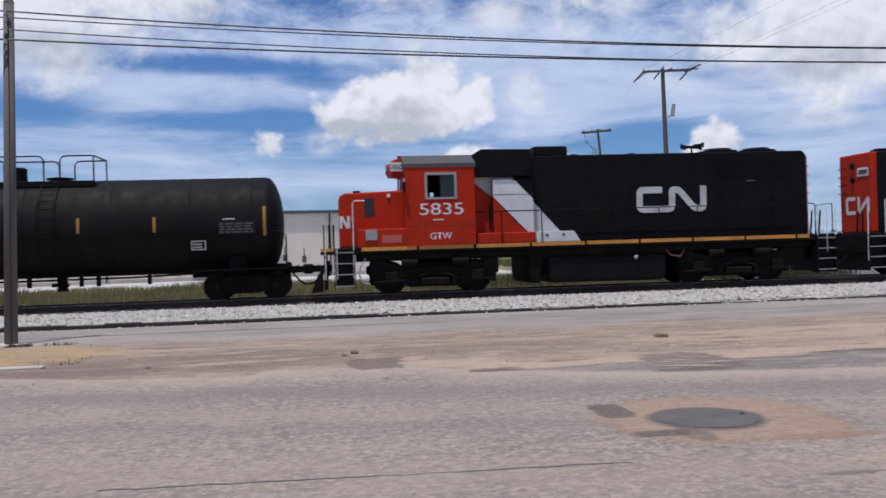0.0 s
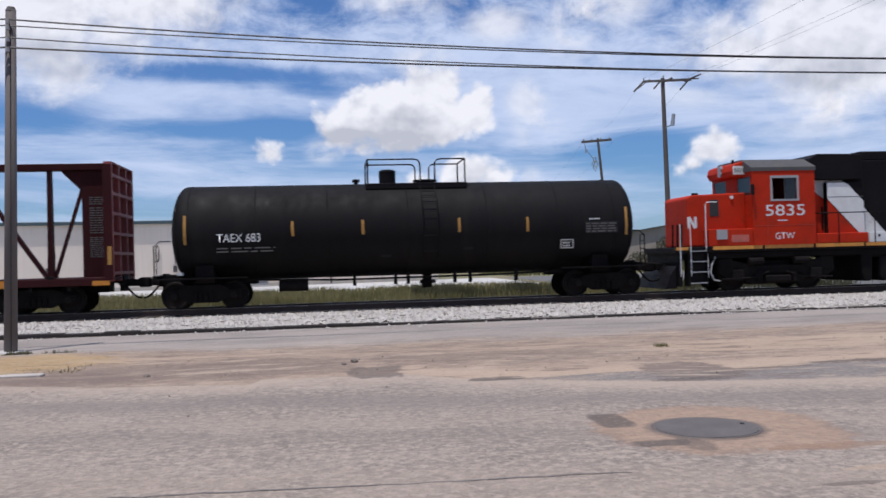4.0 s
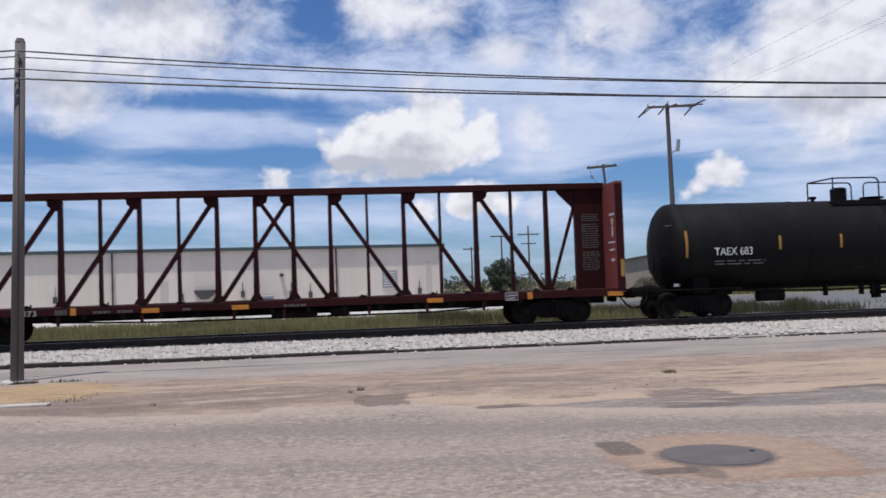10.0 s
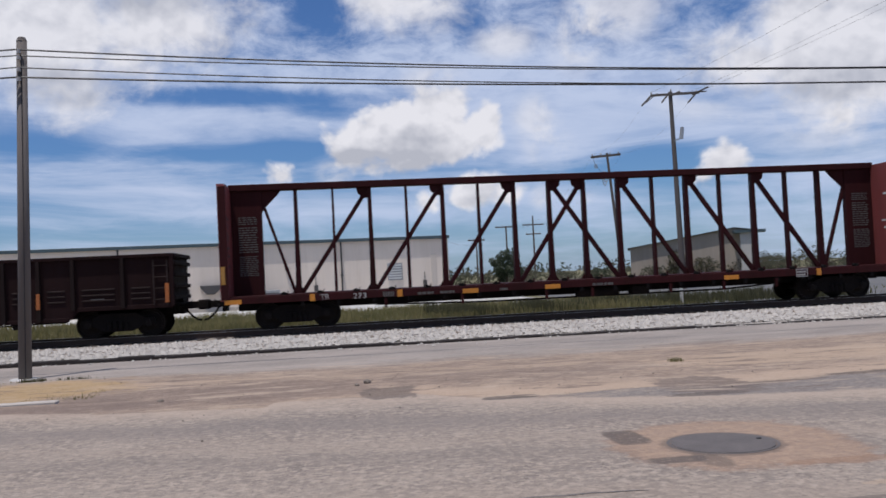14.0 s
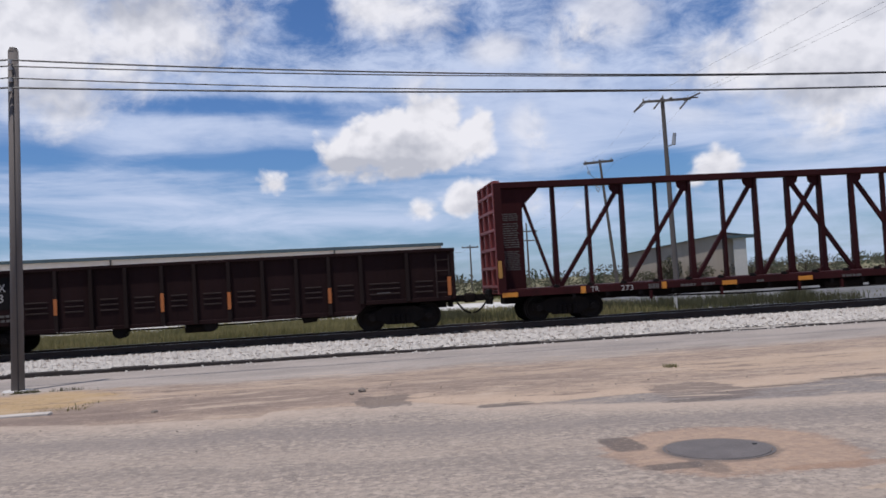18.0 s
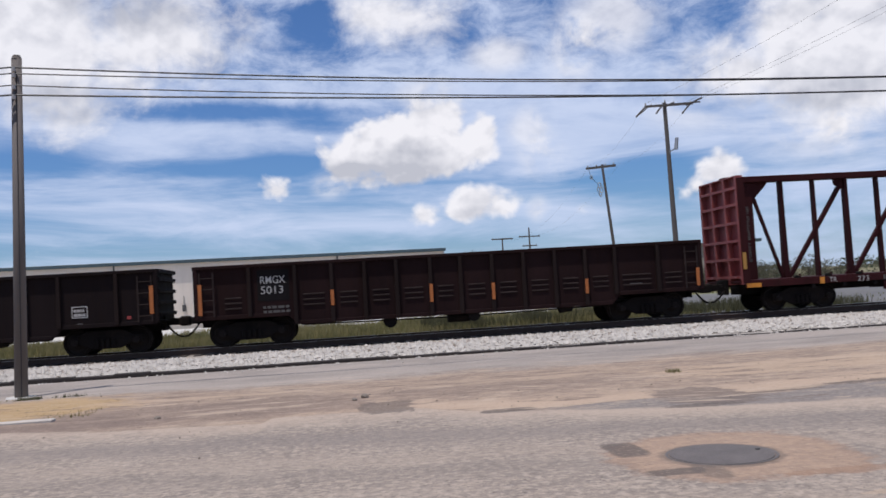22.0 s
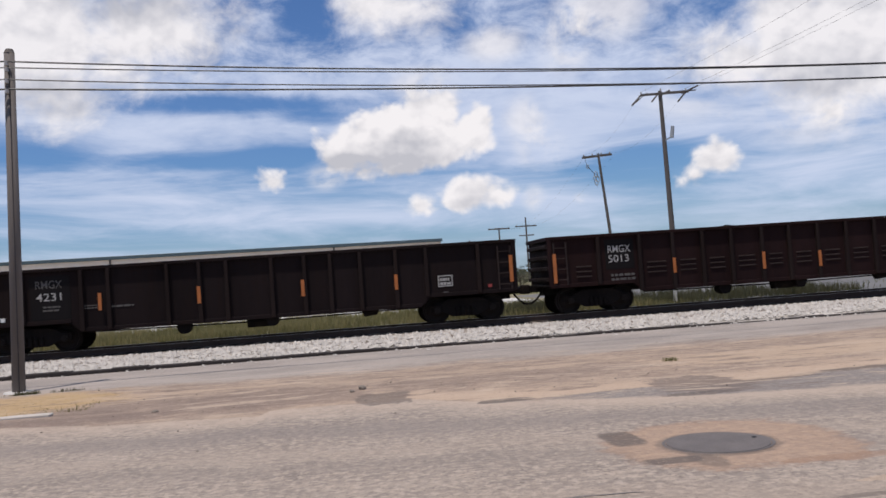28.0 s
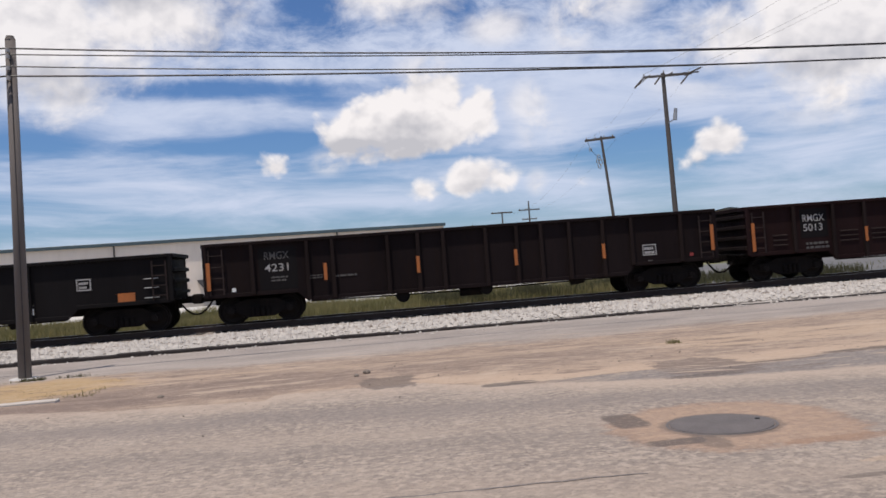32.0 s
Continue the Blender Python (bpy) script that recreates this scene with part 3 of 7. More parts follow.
def rods(*rows, n=8):
    bm = bmesh.new()
    for a, b, *r in rows:
        rod(bm, a, b, *r, n=n)
    return bm


def bar(bm, a, b, w, h, axis=(0, 1, 0)):
    """A flat bar of width w (across) and depth h (along axis) from a to b."""
    a, b = Vector(a), Vector(b)
    d = (b - a).normalized()
    u = Vector(axis)
    s = d.cross(u).normalized()
    vs = [bm.verts.new(p + s * (i * w / 2) + u * (j * h / 2)) for p in (a, b) for i, j in ((-1, -1), (1, -1), (1, 1), (-1, 1))]
    for q in ((0, 1, 2, 3), (7, 6, 5, 4), (0, 4, 5, 1), (1, 5, 6, 2), (2, 6, 7, 3), (3, 7, 4, 0)):
        bm.faces.new([vs[i] for i in q])
    return bm


def tube(bm, pts, r, n=6):
    """A bent pipe through the points."""
    pts = [Vector(p) for p in pts]
    rings = []
    for i, p in enumerate(pts):
        d = (pts[min(i + 1, len(pts) - 1)] - pts[max(i - 1, 0)]).normalized()
        u = d.orthogonal().normalized() if abs(d.z) > 0.9 else d.cross(Vector((0, 0, 1))).normalized()
        w = d.cross(u)
        rings.append([bm.verts.new(p + (u * math.cos(t) + w * math.sin(t)) * r) for t in (2 * math.pi * k / n for k in range(n))])
    for a, b in zip(rings, rings[1:]):
        for k in range(n):
            bm.faces.new((a[k], a[(k + 1) % n], b[(k + 1) % n], b[k]))
    bm.faces.new(rings[0][::-1])
    bm.faces.new(rings[-1])
    return bm


def tubes(r, *lines, n=6):
    bm = bmesh.new()
    for pts in lines:
        tube(bm, pts, r, n)
    return bm


def bend(a, b, c, n=4, reach=0.12):
    """A corner at b between a and c, rounded."""
    a, b, c = Vector(a), Vector(b), Vector(c)
    p, q = b + (a - b).normalized() * reach, b + (c - b).normalized() * reach
    return [p.lerp(b, t).lerp(b.lerp(q, t), t) for t in (i / n for i in range(n + 1))]


def prism(pts, y0, y1, bevel=0.0):
    """A profile in x and z, drawn out along y."""
    bm = bmesh.new()
    f = bm.faces.new([bm.verts.new((x, y0, z)) for x, z in pts])
    e = bmesh.ops.extrude_face_region(bm, geom=[f])["geom"]
    bmesh.ops.translate(bm, verts=[v for v in e if isinstance(v, bmesh.types.BMVert)], vec=(0, y1 - y0, 0))
    bmesh.ops.recalc_face_normals(bm, faces=bm.faces)
    if bevel:
        bmesh.ops.bevel(bm, geom=list(bm.edges), offset=bevel, segments=2, affect="EDGES", profile=0.5)
    return bm


def flat_shape(pts, y, depth=0.006):
    """A thin painted shape facing the viewer, from its outline in x and z."""
    return prism(pts, y, y + depth)


def wheel_mesh(r):
    """One railway wheel about y, tread, flange, dished plate and hub, as a lathe."""
    bm = bmesh.new()
    prof = [(0.0, -0.10), (0.09, -0.10), (0.10, -0.06), (r * 0.55, -0.015), (r * 0.80, -0.02), (r * 0.86, -0.068), (r - 0.005, -0.068),
            (r, -0.055), (r, 0.035), (r + 0.028, 0.05), (r + 0.028, 0.068), (r * 0.82, 0.068), (r * 0.8, 0.02), (0.1, 0.06), (0.0, 0.07)]
    n = 28
    rings = [[bm.verts.new((q * math.cos(t), y, q * math.sin(t))) for t in (2 * math.pi * k / n for k in range(n))] for q, y in prof if q > 0]
    for a, b in zip(rings, rings[1:]):
        for k in range(n):
            bm.faces.new((a[k], a[(k + 1) % n], b[(k + 1) % n], b[k]))
    bm.faces.new(rings[0][::-1])
    bm.faces.new(rings[-1])
    return bm


def letters(text, size, material, parent, x, y, z, name="lettering", label="", width=None, gap=1.0):
    """Painted characters facing the viewer; x, z is the lower corner of the first one."""
    cu = bpy.data.curves.new("text", "FONT")
    cu.body, cu.size, cu.space_character, cu.offset = text, size, gap, 0.002 * size
    tmp = bpy.data.objects.new("text", cu)
    me = bpy.data.meshes.new_from_object(tmp)
    bpy.data.objects.remove(tmp)
    bpy.data.curves.remove(cu)
    me.name = name
    me.materials.clear()
    me.materials.append(material)
    xs = [v.co.x for v in me.vertices]
    k = (width / (max(xs) - min(xs))) if width else 1.0
    x0 = min(xs)
    for v in me.vertices:
        v.co = ((v.co.x - x0) * k + x, y, v.co.y + z)
    ob = new(name, me)
    ob.parent = parent
    return tagged(ob, label)


def stencil_bars(x0, x1, z0, z1, y, rows, seed=1, gap=0.45):
    """Lines of writing too small to read: rows of short bars."""
    rnd = random.Random(seed)
    bm = bmesh.new()
    h = (z1 - z0) / rows
    for i in range(rows):
        x, z = x0, z1 - (i + 1) * h
        while x < x1 - 0.05:
            w = min(rnd.uniform(0.10, 0.30) * (x1 - x0), x1 - x)
            box(bm, x, x + w, y - 0.004, y, z, z + h * (1 - gap))
            x += w + 0.05 * (x1 - x0)
    return bm


# ---- ground, pavement, ballast, track ----
def make_ground():
    bm = bmesh.new()
    xs = [-3000, -600, -120, -40] + [-24 + 1.0 * i for i in range(65)] + [60, 140, 700, 3000]
    ys = [-3000, -300, -40, -8] + [0.0 + 0.75 * i for i in range(42)] + [34, 40, 60, 120, 500, 3500]
    grid = []
    for y in ys:
        row = []
        for x in xs:
            z = 0.0
            if -24 <= x <= 40 and 0 < y < 21:
                z = 0.045 * (noise.noise(Vector((x * 0.22, y * 0.4, 0))) + 0.4 * noise.noise(Vector((x * 0.9, y, 4))))
                z *= min(1.0, y / 4, (21 - y) / 2) * (1.5 if 11 < y < 17 else 0.6)
            row.append(bm.verts.new((x, y, z)))
        grid.append(row)
    for a, b in zip(grid, grid[1:]):
        for i in range(len(xs) - 1):
            bm.faces.new((a[i], a[i + 1], b[i + 1], b[i]))
    ob = part("ground", bm, GROUND, None, "old grey asphalt road with a broken sandy dirt shoulder", True)
    return tagged(ob, category="ground", kind="structure")


GROUND_OB = make_ground()


def ground_z(x, y):
    if not 0 < y < 21:
        return 0.0
    z = 0.045 * (noise.noise(Vector((x * 0.22, y * 0.4, 0))) + 0.4 * noise.noise(Vector((x * 0.9, y, 4))))
    return z * min(1.0, y / 4, (21 - y) / 2) * (1.5 if 11 < y < 17 else 0.6)


def rock(p, s, rnd):
    """A broken stone of eight faces."""
    ax = [rnd.uniform(0.6, 1.3) * s for _ in range(3)]
    a = rnd.uniform(0, 6.28)
    ca, sa = math.cos(a), math.sin(a)
    v = []
    for d in ((1, 0, 0), (0, 1, 0), (-1, 0, 0), (0, -1, 0), (0.1, 0.1, 0.75), (0, 0, -0.6)):
        x, y, z = (d[i] * ax[i] * rnd.uniform(0.75, 1.2) for i in range(3))
        v.append((p[0] + ca * x - sa * y, p[1] + sa * x + ca * y, p[2] + z))
    return v


ROCK_FACES = ((0, 1, 4), (1, 2, 4), (2, 3, 4), (3, 0, 4), (1, 0, 5), (2, 1, 5), (3, 2, 5), (0, 3, 5))


def rocks(name, places, material, label, category):
    rnd = random.Random(5)
    vs, fs = [], []
    for p, s in places:
        b = len(vs)
        vs += rock(p, s, rnd)
        fs += [tuple(b + i for i in f) for f in ROCK_FACES]
    me = bpy.data.meshes.new(name)
    me.from_pydata(vs, [], fs)
    me.materials.append(material)
    return tagged(new(name, me), label, category, kind="stuff")


def ballast_z(x, y):
    """The bed of pale stones: low beside the pavement, level with the sleepers under the rails."""
    if y < TRACK_Y - 1.6:
        f = max(0.0, (y - 21.0) / (TRACK_Y - 1.6 - 21.0))
        return 0.03 - 0.05 * f
    if y < TRACK_Y + 1.6:
        return -0.02
    return max(-0.06, -0.02 - 0.05 * (y - TRACK_Y - 1.6))


def make_ballast():
    bm = bmesh.new()
    xs = [-400, -120, -50] + [-22 + 0.4 * i for i in range(141)] + [60, 150, 400]
    ys = [21.0, 21.1] + [21.4 + 0.35 * i for i in range(29)]
    grid = [[bm.verts.new((x, y, (ballast_z(x, y) + 0.035 * noise.noise(Vector((x * 1.1, y * 1.1, 0))) + 0.02 * noise.noise(Vector((x * 4, y * 4, 2)))) if j else -0.03)) for x in xs] for j, y in enumerate(ys)]
    for a, b in zip(grid, grid[1:]):
        for i in range(len(xs) - 1):
            bm.faces.new((a[i], a[i + 1], b[i + 1], b[i]))
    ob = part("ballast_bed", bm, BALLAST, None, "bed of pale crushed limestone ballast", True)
    tagged(ob, category="ballast", kind="structure")
    rnd = random.Random(3)
    pl = []
    kinds = []
    for i in range(6):
        me = bpy.data.meshes.new("ballast_stone")
        me.from_pydata(rock((0, 0, 0), 0.075, rnd), [], ROCK_FACES)
        me.materials.append(STONE)
        kinds.append(me)
    for i in range(300):
        st = new("ballast_stone", kinds[i % 6])
        x, y = rnd.uniform(-9.5, 13.0), rnd.uniform(21.2, 22.0)
        st.parent, st.matrix_basis = ob, pose(x, y, ballast_z(x, y) + 0.03, rnd.uniform(-25, 25), rnd.uniform(-25, 25), rnd.uniform(0, 360))
    for _ in range(9500):
        x, y = rnd.uniform(-14, 22), rnd.uniform(21.15, 27.0)
        pl.append(((x, y, ballast_z(x, y) + 0.02), rnd.choice((0.035, 0.045, 0.06, 0.08))))
    rocks("ballast_stones", pl, STONE, "loose pale limestone stones beside the rails", "ballast")
    pl = [((x, y, ballast_z(x, y) + 0.01), rnd.uniform(0.06, 0.12)) for x, y in ((rnd.uniform(-13, 20), rnd.uniform(21.6, 27)) for _ in range(60))]
    rocks("dark_ballast_stones", pl, PEBBLE, "scattered darker stones on the pale ballast", "ballast")


def make_track():
    tr = empty("railway_track", "straight railway track of rusty rails on dark sleepers", "railway track", kind="structure")
    for y in (-0.7525, 0.7525):
        bm = boxes((-400, 400, TRACK_Y + y - 0.07, TRACK_Y + y + 0.07, RAIL_Z - 0.165, RAIL_Z - 0.14), (-400, 400, TRACK_Y + y - 0.01, TRACK_Y + y + 0.01, RAIL_Z - 0.14, RAIL_Z - 0.04),
                   (-400, 400, TRACK_Y + y - 0.036, TRACK_Y + y + 0.036, RAIL_Z - 0.042, RAIL_Z - 0.004))
        rail = part("rail", bm, RAIL_STEEL, tr, "rusty steel rail")
        part("rail_head", boxes((-400, 400, TRACK_Y + y - 0.032, TRACK_Y + y + 0.032, RAIL_Z - 0.006, RAIL_Z)), RAIL_TOP, rail, "shiny running surface")
    first = part("sleeper", boxes((-0.115, 0.115, -1.28, 1.28, -0.09, 0.07), bevel=0.012), TIE_WOOD, tr)
    first.matrix_basis = pose(-24, TRACK_Y, RAIL_Z - 0.235)
    rnd = random.Random(8)
    for i in range(1, 110):
        same("sleeper", first, pose(-24 + 0.52 * i + rnd.uniform(-0.03, 0.03), TRACK_Y + rnd.uniform(-0.03, 0.03), RAIL_Z - 0.235, 0, 0, rnd.uniform(-1.2, 1.2)), tr)
    return tr


def make_edging():
    """Half-buried dark timber between pavement and ballast, piece by piece."""
    e = empty("timber_edging", "half-buried rotten dark timber edging beside the gravel", "edging", kind="structure")
    rnd = random.Random(12)
    x = -22.0
    while x < 34:
        n = rnd.uniform(0.45, 1.3)
        z = 0.10 if x < -2 else max(0.035, 0.085 - 0.004 * (x + 2))
        bm = boxes((-0.02, n + 0.02, -0.09, 0.09, -0.12, z + rnd.uniform(-0.022, 0.016)), bevel=0.02)
        for v in bm.verts:
            v.co.z += 0.018 * noise.noise(Vector(((x + v.co.x) * 0.6, 0, 1)))
        part("timber", bm, EDGING, e).matrix_basis = pose(x, 20.95 + 0.03 * math.sin(x * 0.4) - 0.012 * max(0, x), 0, 0, 0, rnd.uniform(-1.2, 1.2))
        x += n
    return e


make_ballast()
make_track()
make_edging()


def make_road_details():
    cover = empty("manhole_cover", "round dark cast iron manhole cover sunk in the road", "manhole cover", m=pose(3.265, 7.37, -0.012))
    bm = bmesh.new()
    bmesh.ops.create_cone(bm, cap_ends=True, segments=48, radius1=0.445, radius2=0.44, depth=0.05)
    lid = part("lid", bm, IRON, cover)
    part("pick_hole", rods(((0.36, 0.05, 0.02), (0.36, 0.05, 0.032), 0.022)), DARK_GAP, lid)
    bm = bmesh.new()
    r = bmesh.ops.create_circle(bm, segments=48, radius=0.447)["verts"]
    g = bmesh.ops.extrude_edge_only(bm, edges=list(bm.edges))["geom"]
    for v in (q for q in g if isinstance(q, bmesh.types.BMVert)):
        v.co *= 0.478 / 0.447
    bmesh.ops.translate(bm, verts=list(bm.verts), vec=(0, 0, 0.022))
    part("frame_ring", bm, IRON, cover, "rusty iron frame ring")
    bm = bmesh.new()
    pts = [(-1.6 + 0.1 * i, 6.2 - 0.045 * 0.1 * i + 0.035 * noise.noise(Vector((i * 0.5, 0, 0))), 0.004) for i in range(38)]
    for (x0, y0, z0), (x1, y1, z1) in zip(pts, pts[1:]):
        w = 0.008 + 0.006 * abs(noise.noise(Vector((x0 * 3, 1, 0))))
        bm.faces.new([bm.verts.new(p) for p in ((x0, y0 - w, ground_z(x0, y0) + 0.004), (x1, y1 - w, ground_z(x1, y1) + 0.004), (x1, y1 + w, ground_z(x1, y1) + 0.004), (x0, y0 + w, ground_z(x0, y0) + 0.004))])
    tagged(part("road_crack", bm, PATCH_TAR, None, "thin dark crack along the asphalt"), category="crack", kind="structure")
    bm = boxes((-7.5, -4.2, 13.50, 13.70, -0.05, 0.030), bevel=0.012)
    tagged(part("kerb", bm, KERB_WHITE, None, "short worn pale concrete kerb at the road edge"), category="kerb", kind="structure")
    rnd = random.Random(4)
    pl = [((x, y, ground_z(x, y) + 0.005), rnd.uniform(0.006, 0.016)) for x, y in ((rnd.uniform(-8, 12), rnd.gauss(13.3, 1.7)) for _ in range(420)) if y < 20]
    rocks("roadside_gravel", pl, PEBBLE, "loose grit and small stones on the shoulder", "gravel")
    pl = [((x, y, ground_z(x, y) + 0.008), rnd.uniform(0.018, 0.05)) for x, y in ((rnd.uniform(-12, 16), 20.85 - 0.012 * abs(rnd.gauss(0, 8)) - abs(rnd.gauss(0, 0.28))) for _ in range(150))]
    rocks("spilled_stones", pl, STONE, "pale ballast stones spilled over the timber edging", "gravel")
    for x, y, s in ((0.36, 13.3, 0.06), (0.2, 13.1, 0.04), (-2.6, 13.0, 0.05)):
        bm = bmesh.new()
        bmesh.ops.create_icosphere(bm, subdivisions=2, radius=s)
        for v in bm.verts:
            v.co *= 1 + 0.3 * noise.noise(v.co * 20 + Vector((x, y, 0)))
            v.co.z = v.co.z * 0.7 + s * 0.4
        ob = part("stone", bm, PEBBLE, None, "single dark stone lying on the dirt shoulder")
        ob.matrix_basis = pose(x, y, ground_z(x, y) - 0.005)
        tagged(ob, category="stone")


make_road_details()


# ---- the train ----
CARS, WHEELSETS = [], []      # (thing, its place along the train), (wheelset, radius, its rest pose)


def rail_car(name, label, category, cx):
    ob = empty(name, label, category, m=pose(cx, TRACK_Y, RAIL_Z))
    CARS.append((ob, cx))
    return ob


def wheelset(truck, x, r):
    bm = wheel_mesh(r)
    for v in bm.verts:
        v.co.y -= 0.76
    far = wheel_mesh(r)
    for v in far.verts:
        v.co.y = 0.76 - v.co.y
    me = bpy.data.meshes.new("far")
    far.to_mesh(me)
    far.free()
    bm.from_mesh(me)
    bpy.data.meshes.remove(me)
    rod(bm, (0, -1.14, 0), (0, 1.14, 0), 0.075, n=12)
    for y in (-1.16, 1.12):
        rod(bm, (0, y, 0), (0, y + 0.04, 0), 0.10, n=12)
        for k in range(3):
            a = 2.094 * k
            rod(bm, (0.06 * math.cos(a), y - 0.015 if y < 0 else y + 0.055, 0.06 * math.sin(a)), (0.06 * math.cos(a), y + 0.02, 0.06 * math.sin(a)), 0.02, n=6)
    ob = part("wheelset", bm, STEEL, truck, "dark steel wheels on their axle")
    ob.matrix_basis = pose(x, 0, r)
    WHEELSETS.append((ob, r, x))
    return ob


def freight_truck(car, x):
    bm = bmesh.new()
    side = [(-1.10, 0.36), (-1.10, 0.58), (-0.80, 0.64), (-0.48, 0.76), (0.48, 0.76), (0.80, 0.64), (1.10, 0.58), (1.10, 0.36), (0.70, 0.34), (0.42, 0.20), (-0.42, 0.20), (-0.70, 0.34)]
    for y in (-1.10, 0.96):
        s = prism(side, y, y + 0.14, 0.02)
        me = bpy.data.meshes.new("side")
        s.to_mesh(me)
        s.free()
        bm.from_mesh(me)
        bpy.data.meshes.remove(me)
    box(bm, -0.30, 0.30, -1.0, 1.0, 0.42, 0.72, 0.03)
    ob = part("truck", bm, UNDER, car, "sooty cast steel truck frame")
    ob.matrix_basis = pose(x, 0, 0)
    part("spring_nest", rods(*(((dx, -1.12, 0.24), (dx, -1.12, 0.50), 0.07) for dx in (-0.24, -0.08, 0.08, 0.24))), UNDER, ob, "coil springs")
    part("brake_beam", boxes((-0.50, -0.36, -0.85, 0.85, 0.26, 0.46), (0.36, 0.50, -0.85, 0.85, 0.26, 0.46), bevel=0.02), UNDER, ob)
    for s in (-1, 1):
        part("bearing_adapter", boxes((s * 0.89 - 0.14, s * 0.89 + 0.14, -1.13, -0.98, 0.36, 0.60), bevel=0.02), UNDER, ob)
        wheelset(ob, s * 0.89, 0.42)
    return ob


def coupler(car, x, way):
    """A knuckle coupler, its yoke and the hanging brake hose; way: +1 or -1, out of the car."""
    bm = boxes((min(x, x - way * 0.75), max(x, x - way * 0.75), -0.11, 0.11, 0.76, 0.98), bevel=0.02)
    box(bm, x - 0.16, x + 0.16, -0.20, 0.20, 0.72, 1.03, 0.05)
    box(bm, x - way * 0.62 - 0.06, x - way * 0.62 + 0.06, -0.35, 0.35, 0.62, 1.12, 0.02)
    c = part("coupler", bm, UNDER, car, "grimy steel knuckle coupler")
    pts = [(x - way * 0.48, -0.40, 0.80), (x - way * 0.40, -0.43, 0.68), (x - way * 0.26, -0.43, 0.52), (x - way * 0.12, -0.40, 0.42), (x, -0.38, 0.40)]
    part("brake_hose", tubes(0.034, pts), UNDER, c, "black rubber brake hose")
    part("cut_lever", tubes(0.014, [(x - way * 0.55, -1.35, 1.0), (x - way * 0.52, -1.30, 0.86), (x - way * 0.48, -0.5, 0.84), (x - way * 0.3, -0.2, 1.02)]), UNDER, c)
    return c


def reflectors(car, places, y, w, material, label):
    for x, z0, z1 in places:
        part("reflector_strip", boxes((x - w / 2, x + w / 2, y - 0.006, y, z0, z1)), material, car, label)


def ladder(car, name, x0, x1, y, z0, z1, rungs, material, stiles=True, label=""):
    bm = bmesh.new()
    for i in range(rungs):
        z = z0 + (z1 - z0) * (i + 0.5) / rungs
        tube(bm, [(x0, y + 0.07, z), (x0, y, z), (x1, y, z), (x1, y + 0.07, z)], 0.013)
    if stiles:
        box(bm, x0 - 0.02, x0 + 0.02, y - 0.005, y + 0.02, z0, z1)
        box(bm, x1 - 0.02, x1 + 0.02, y - 0.005, y + 0.02, z0, z1)
    return part(name, bm, material, car, label)


def outline_box(car, x0, x1, z0, z1, y, t=0.03, seed=3):
    """A framed notice stencil with unreadable lines inside."""
    bm = boxes((x0, x1, y - 0.004, y, z0, z0 + t), (x0, x1, y - 0.004, y, z1 - t, z1), (x0, x0 + t, y - 0.004, y, z0, z1), (x1 - t, x1, y - 0.004, y, z0, z1))
    f = part("stencil_frame", bm, DUSTY_WHITE, car, "white stencilled data box")
    part("stencil_text", stencil_bars(x0 + 2 * t, x1 - 2 * t, z0 + 1.6 * t, z1 - 1.4 * t, y, 2, seed, 0.35), DUSTY_WHITE, f)


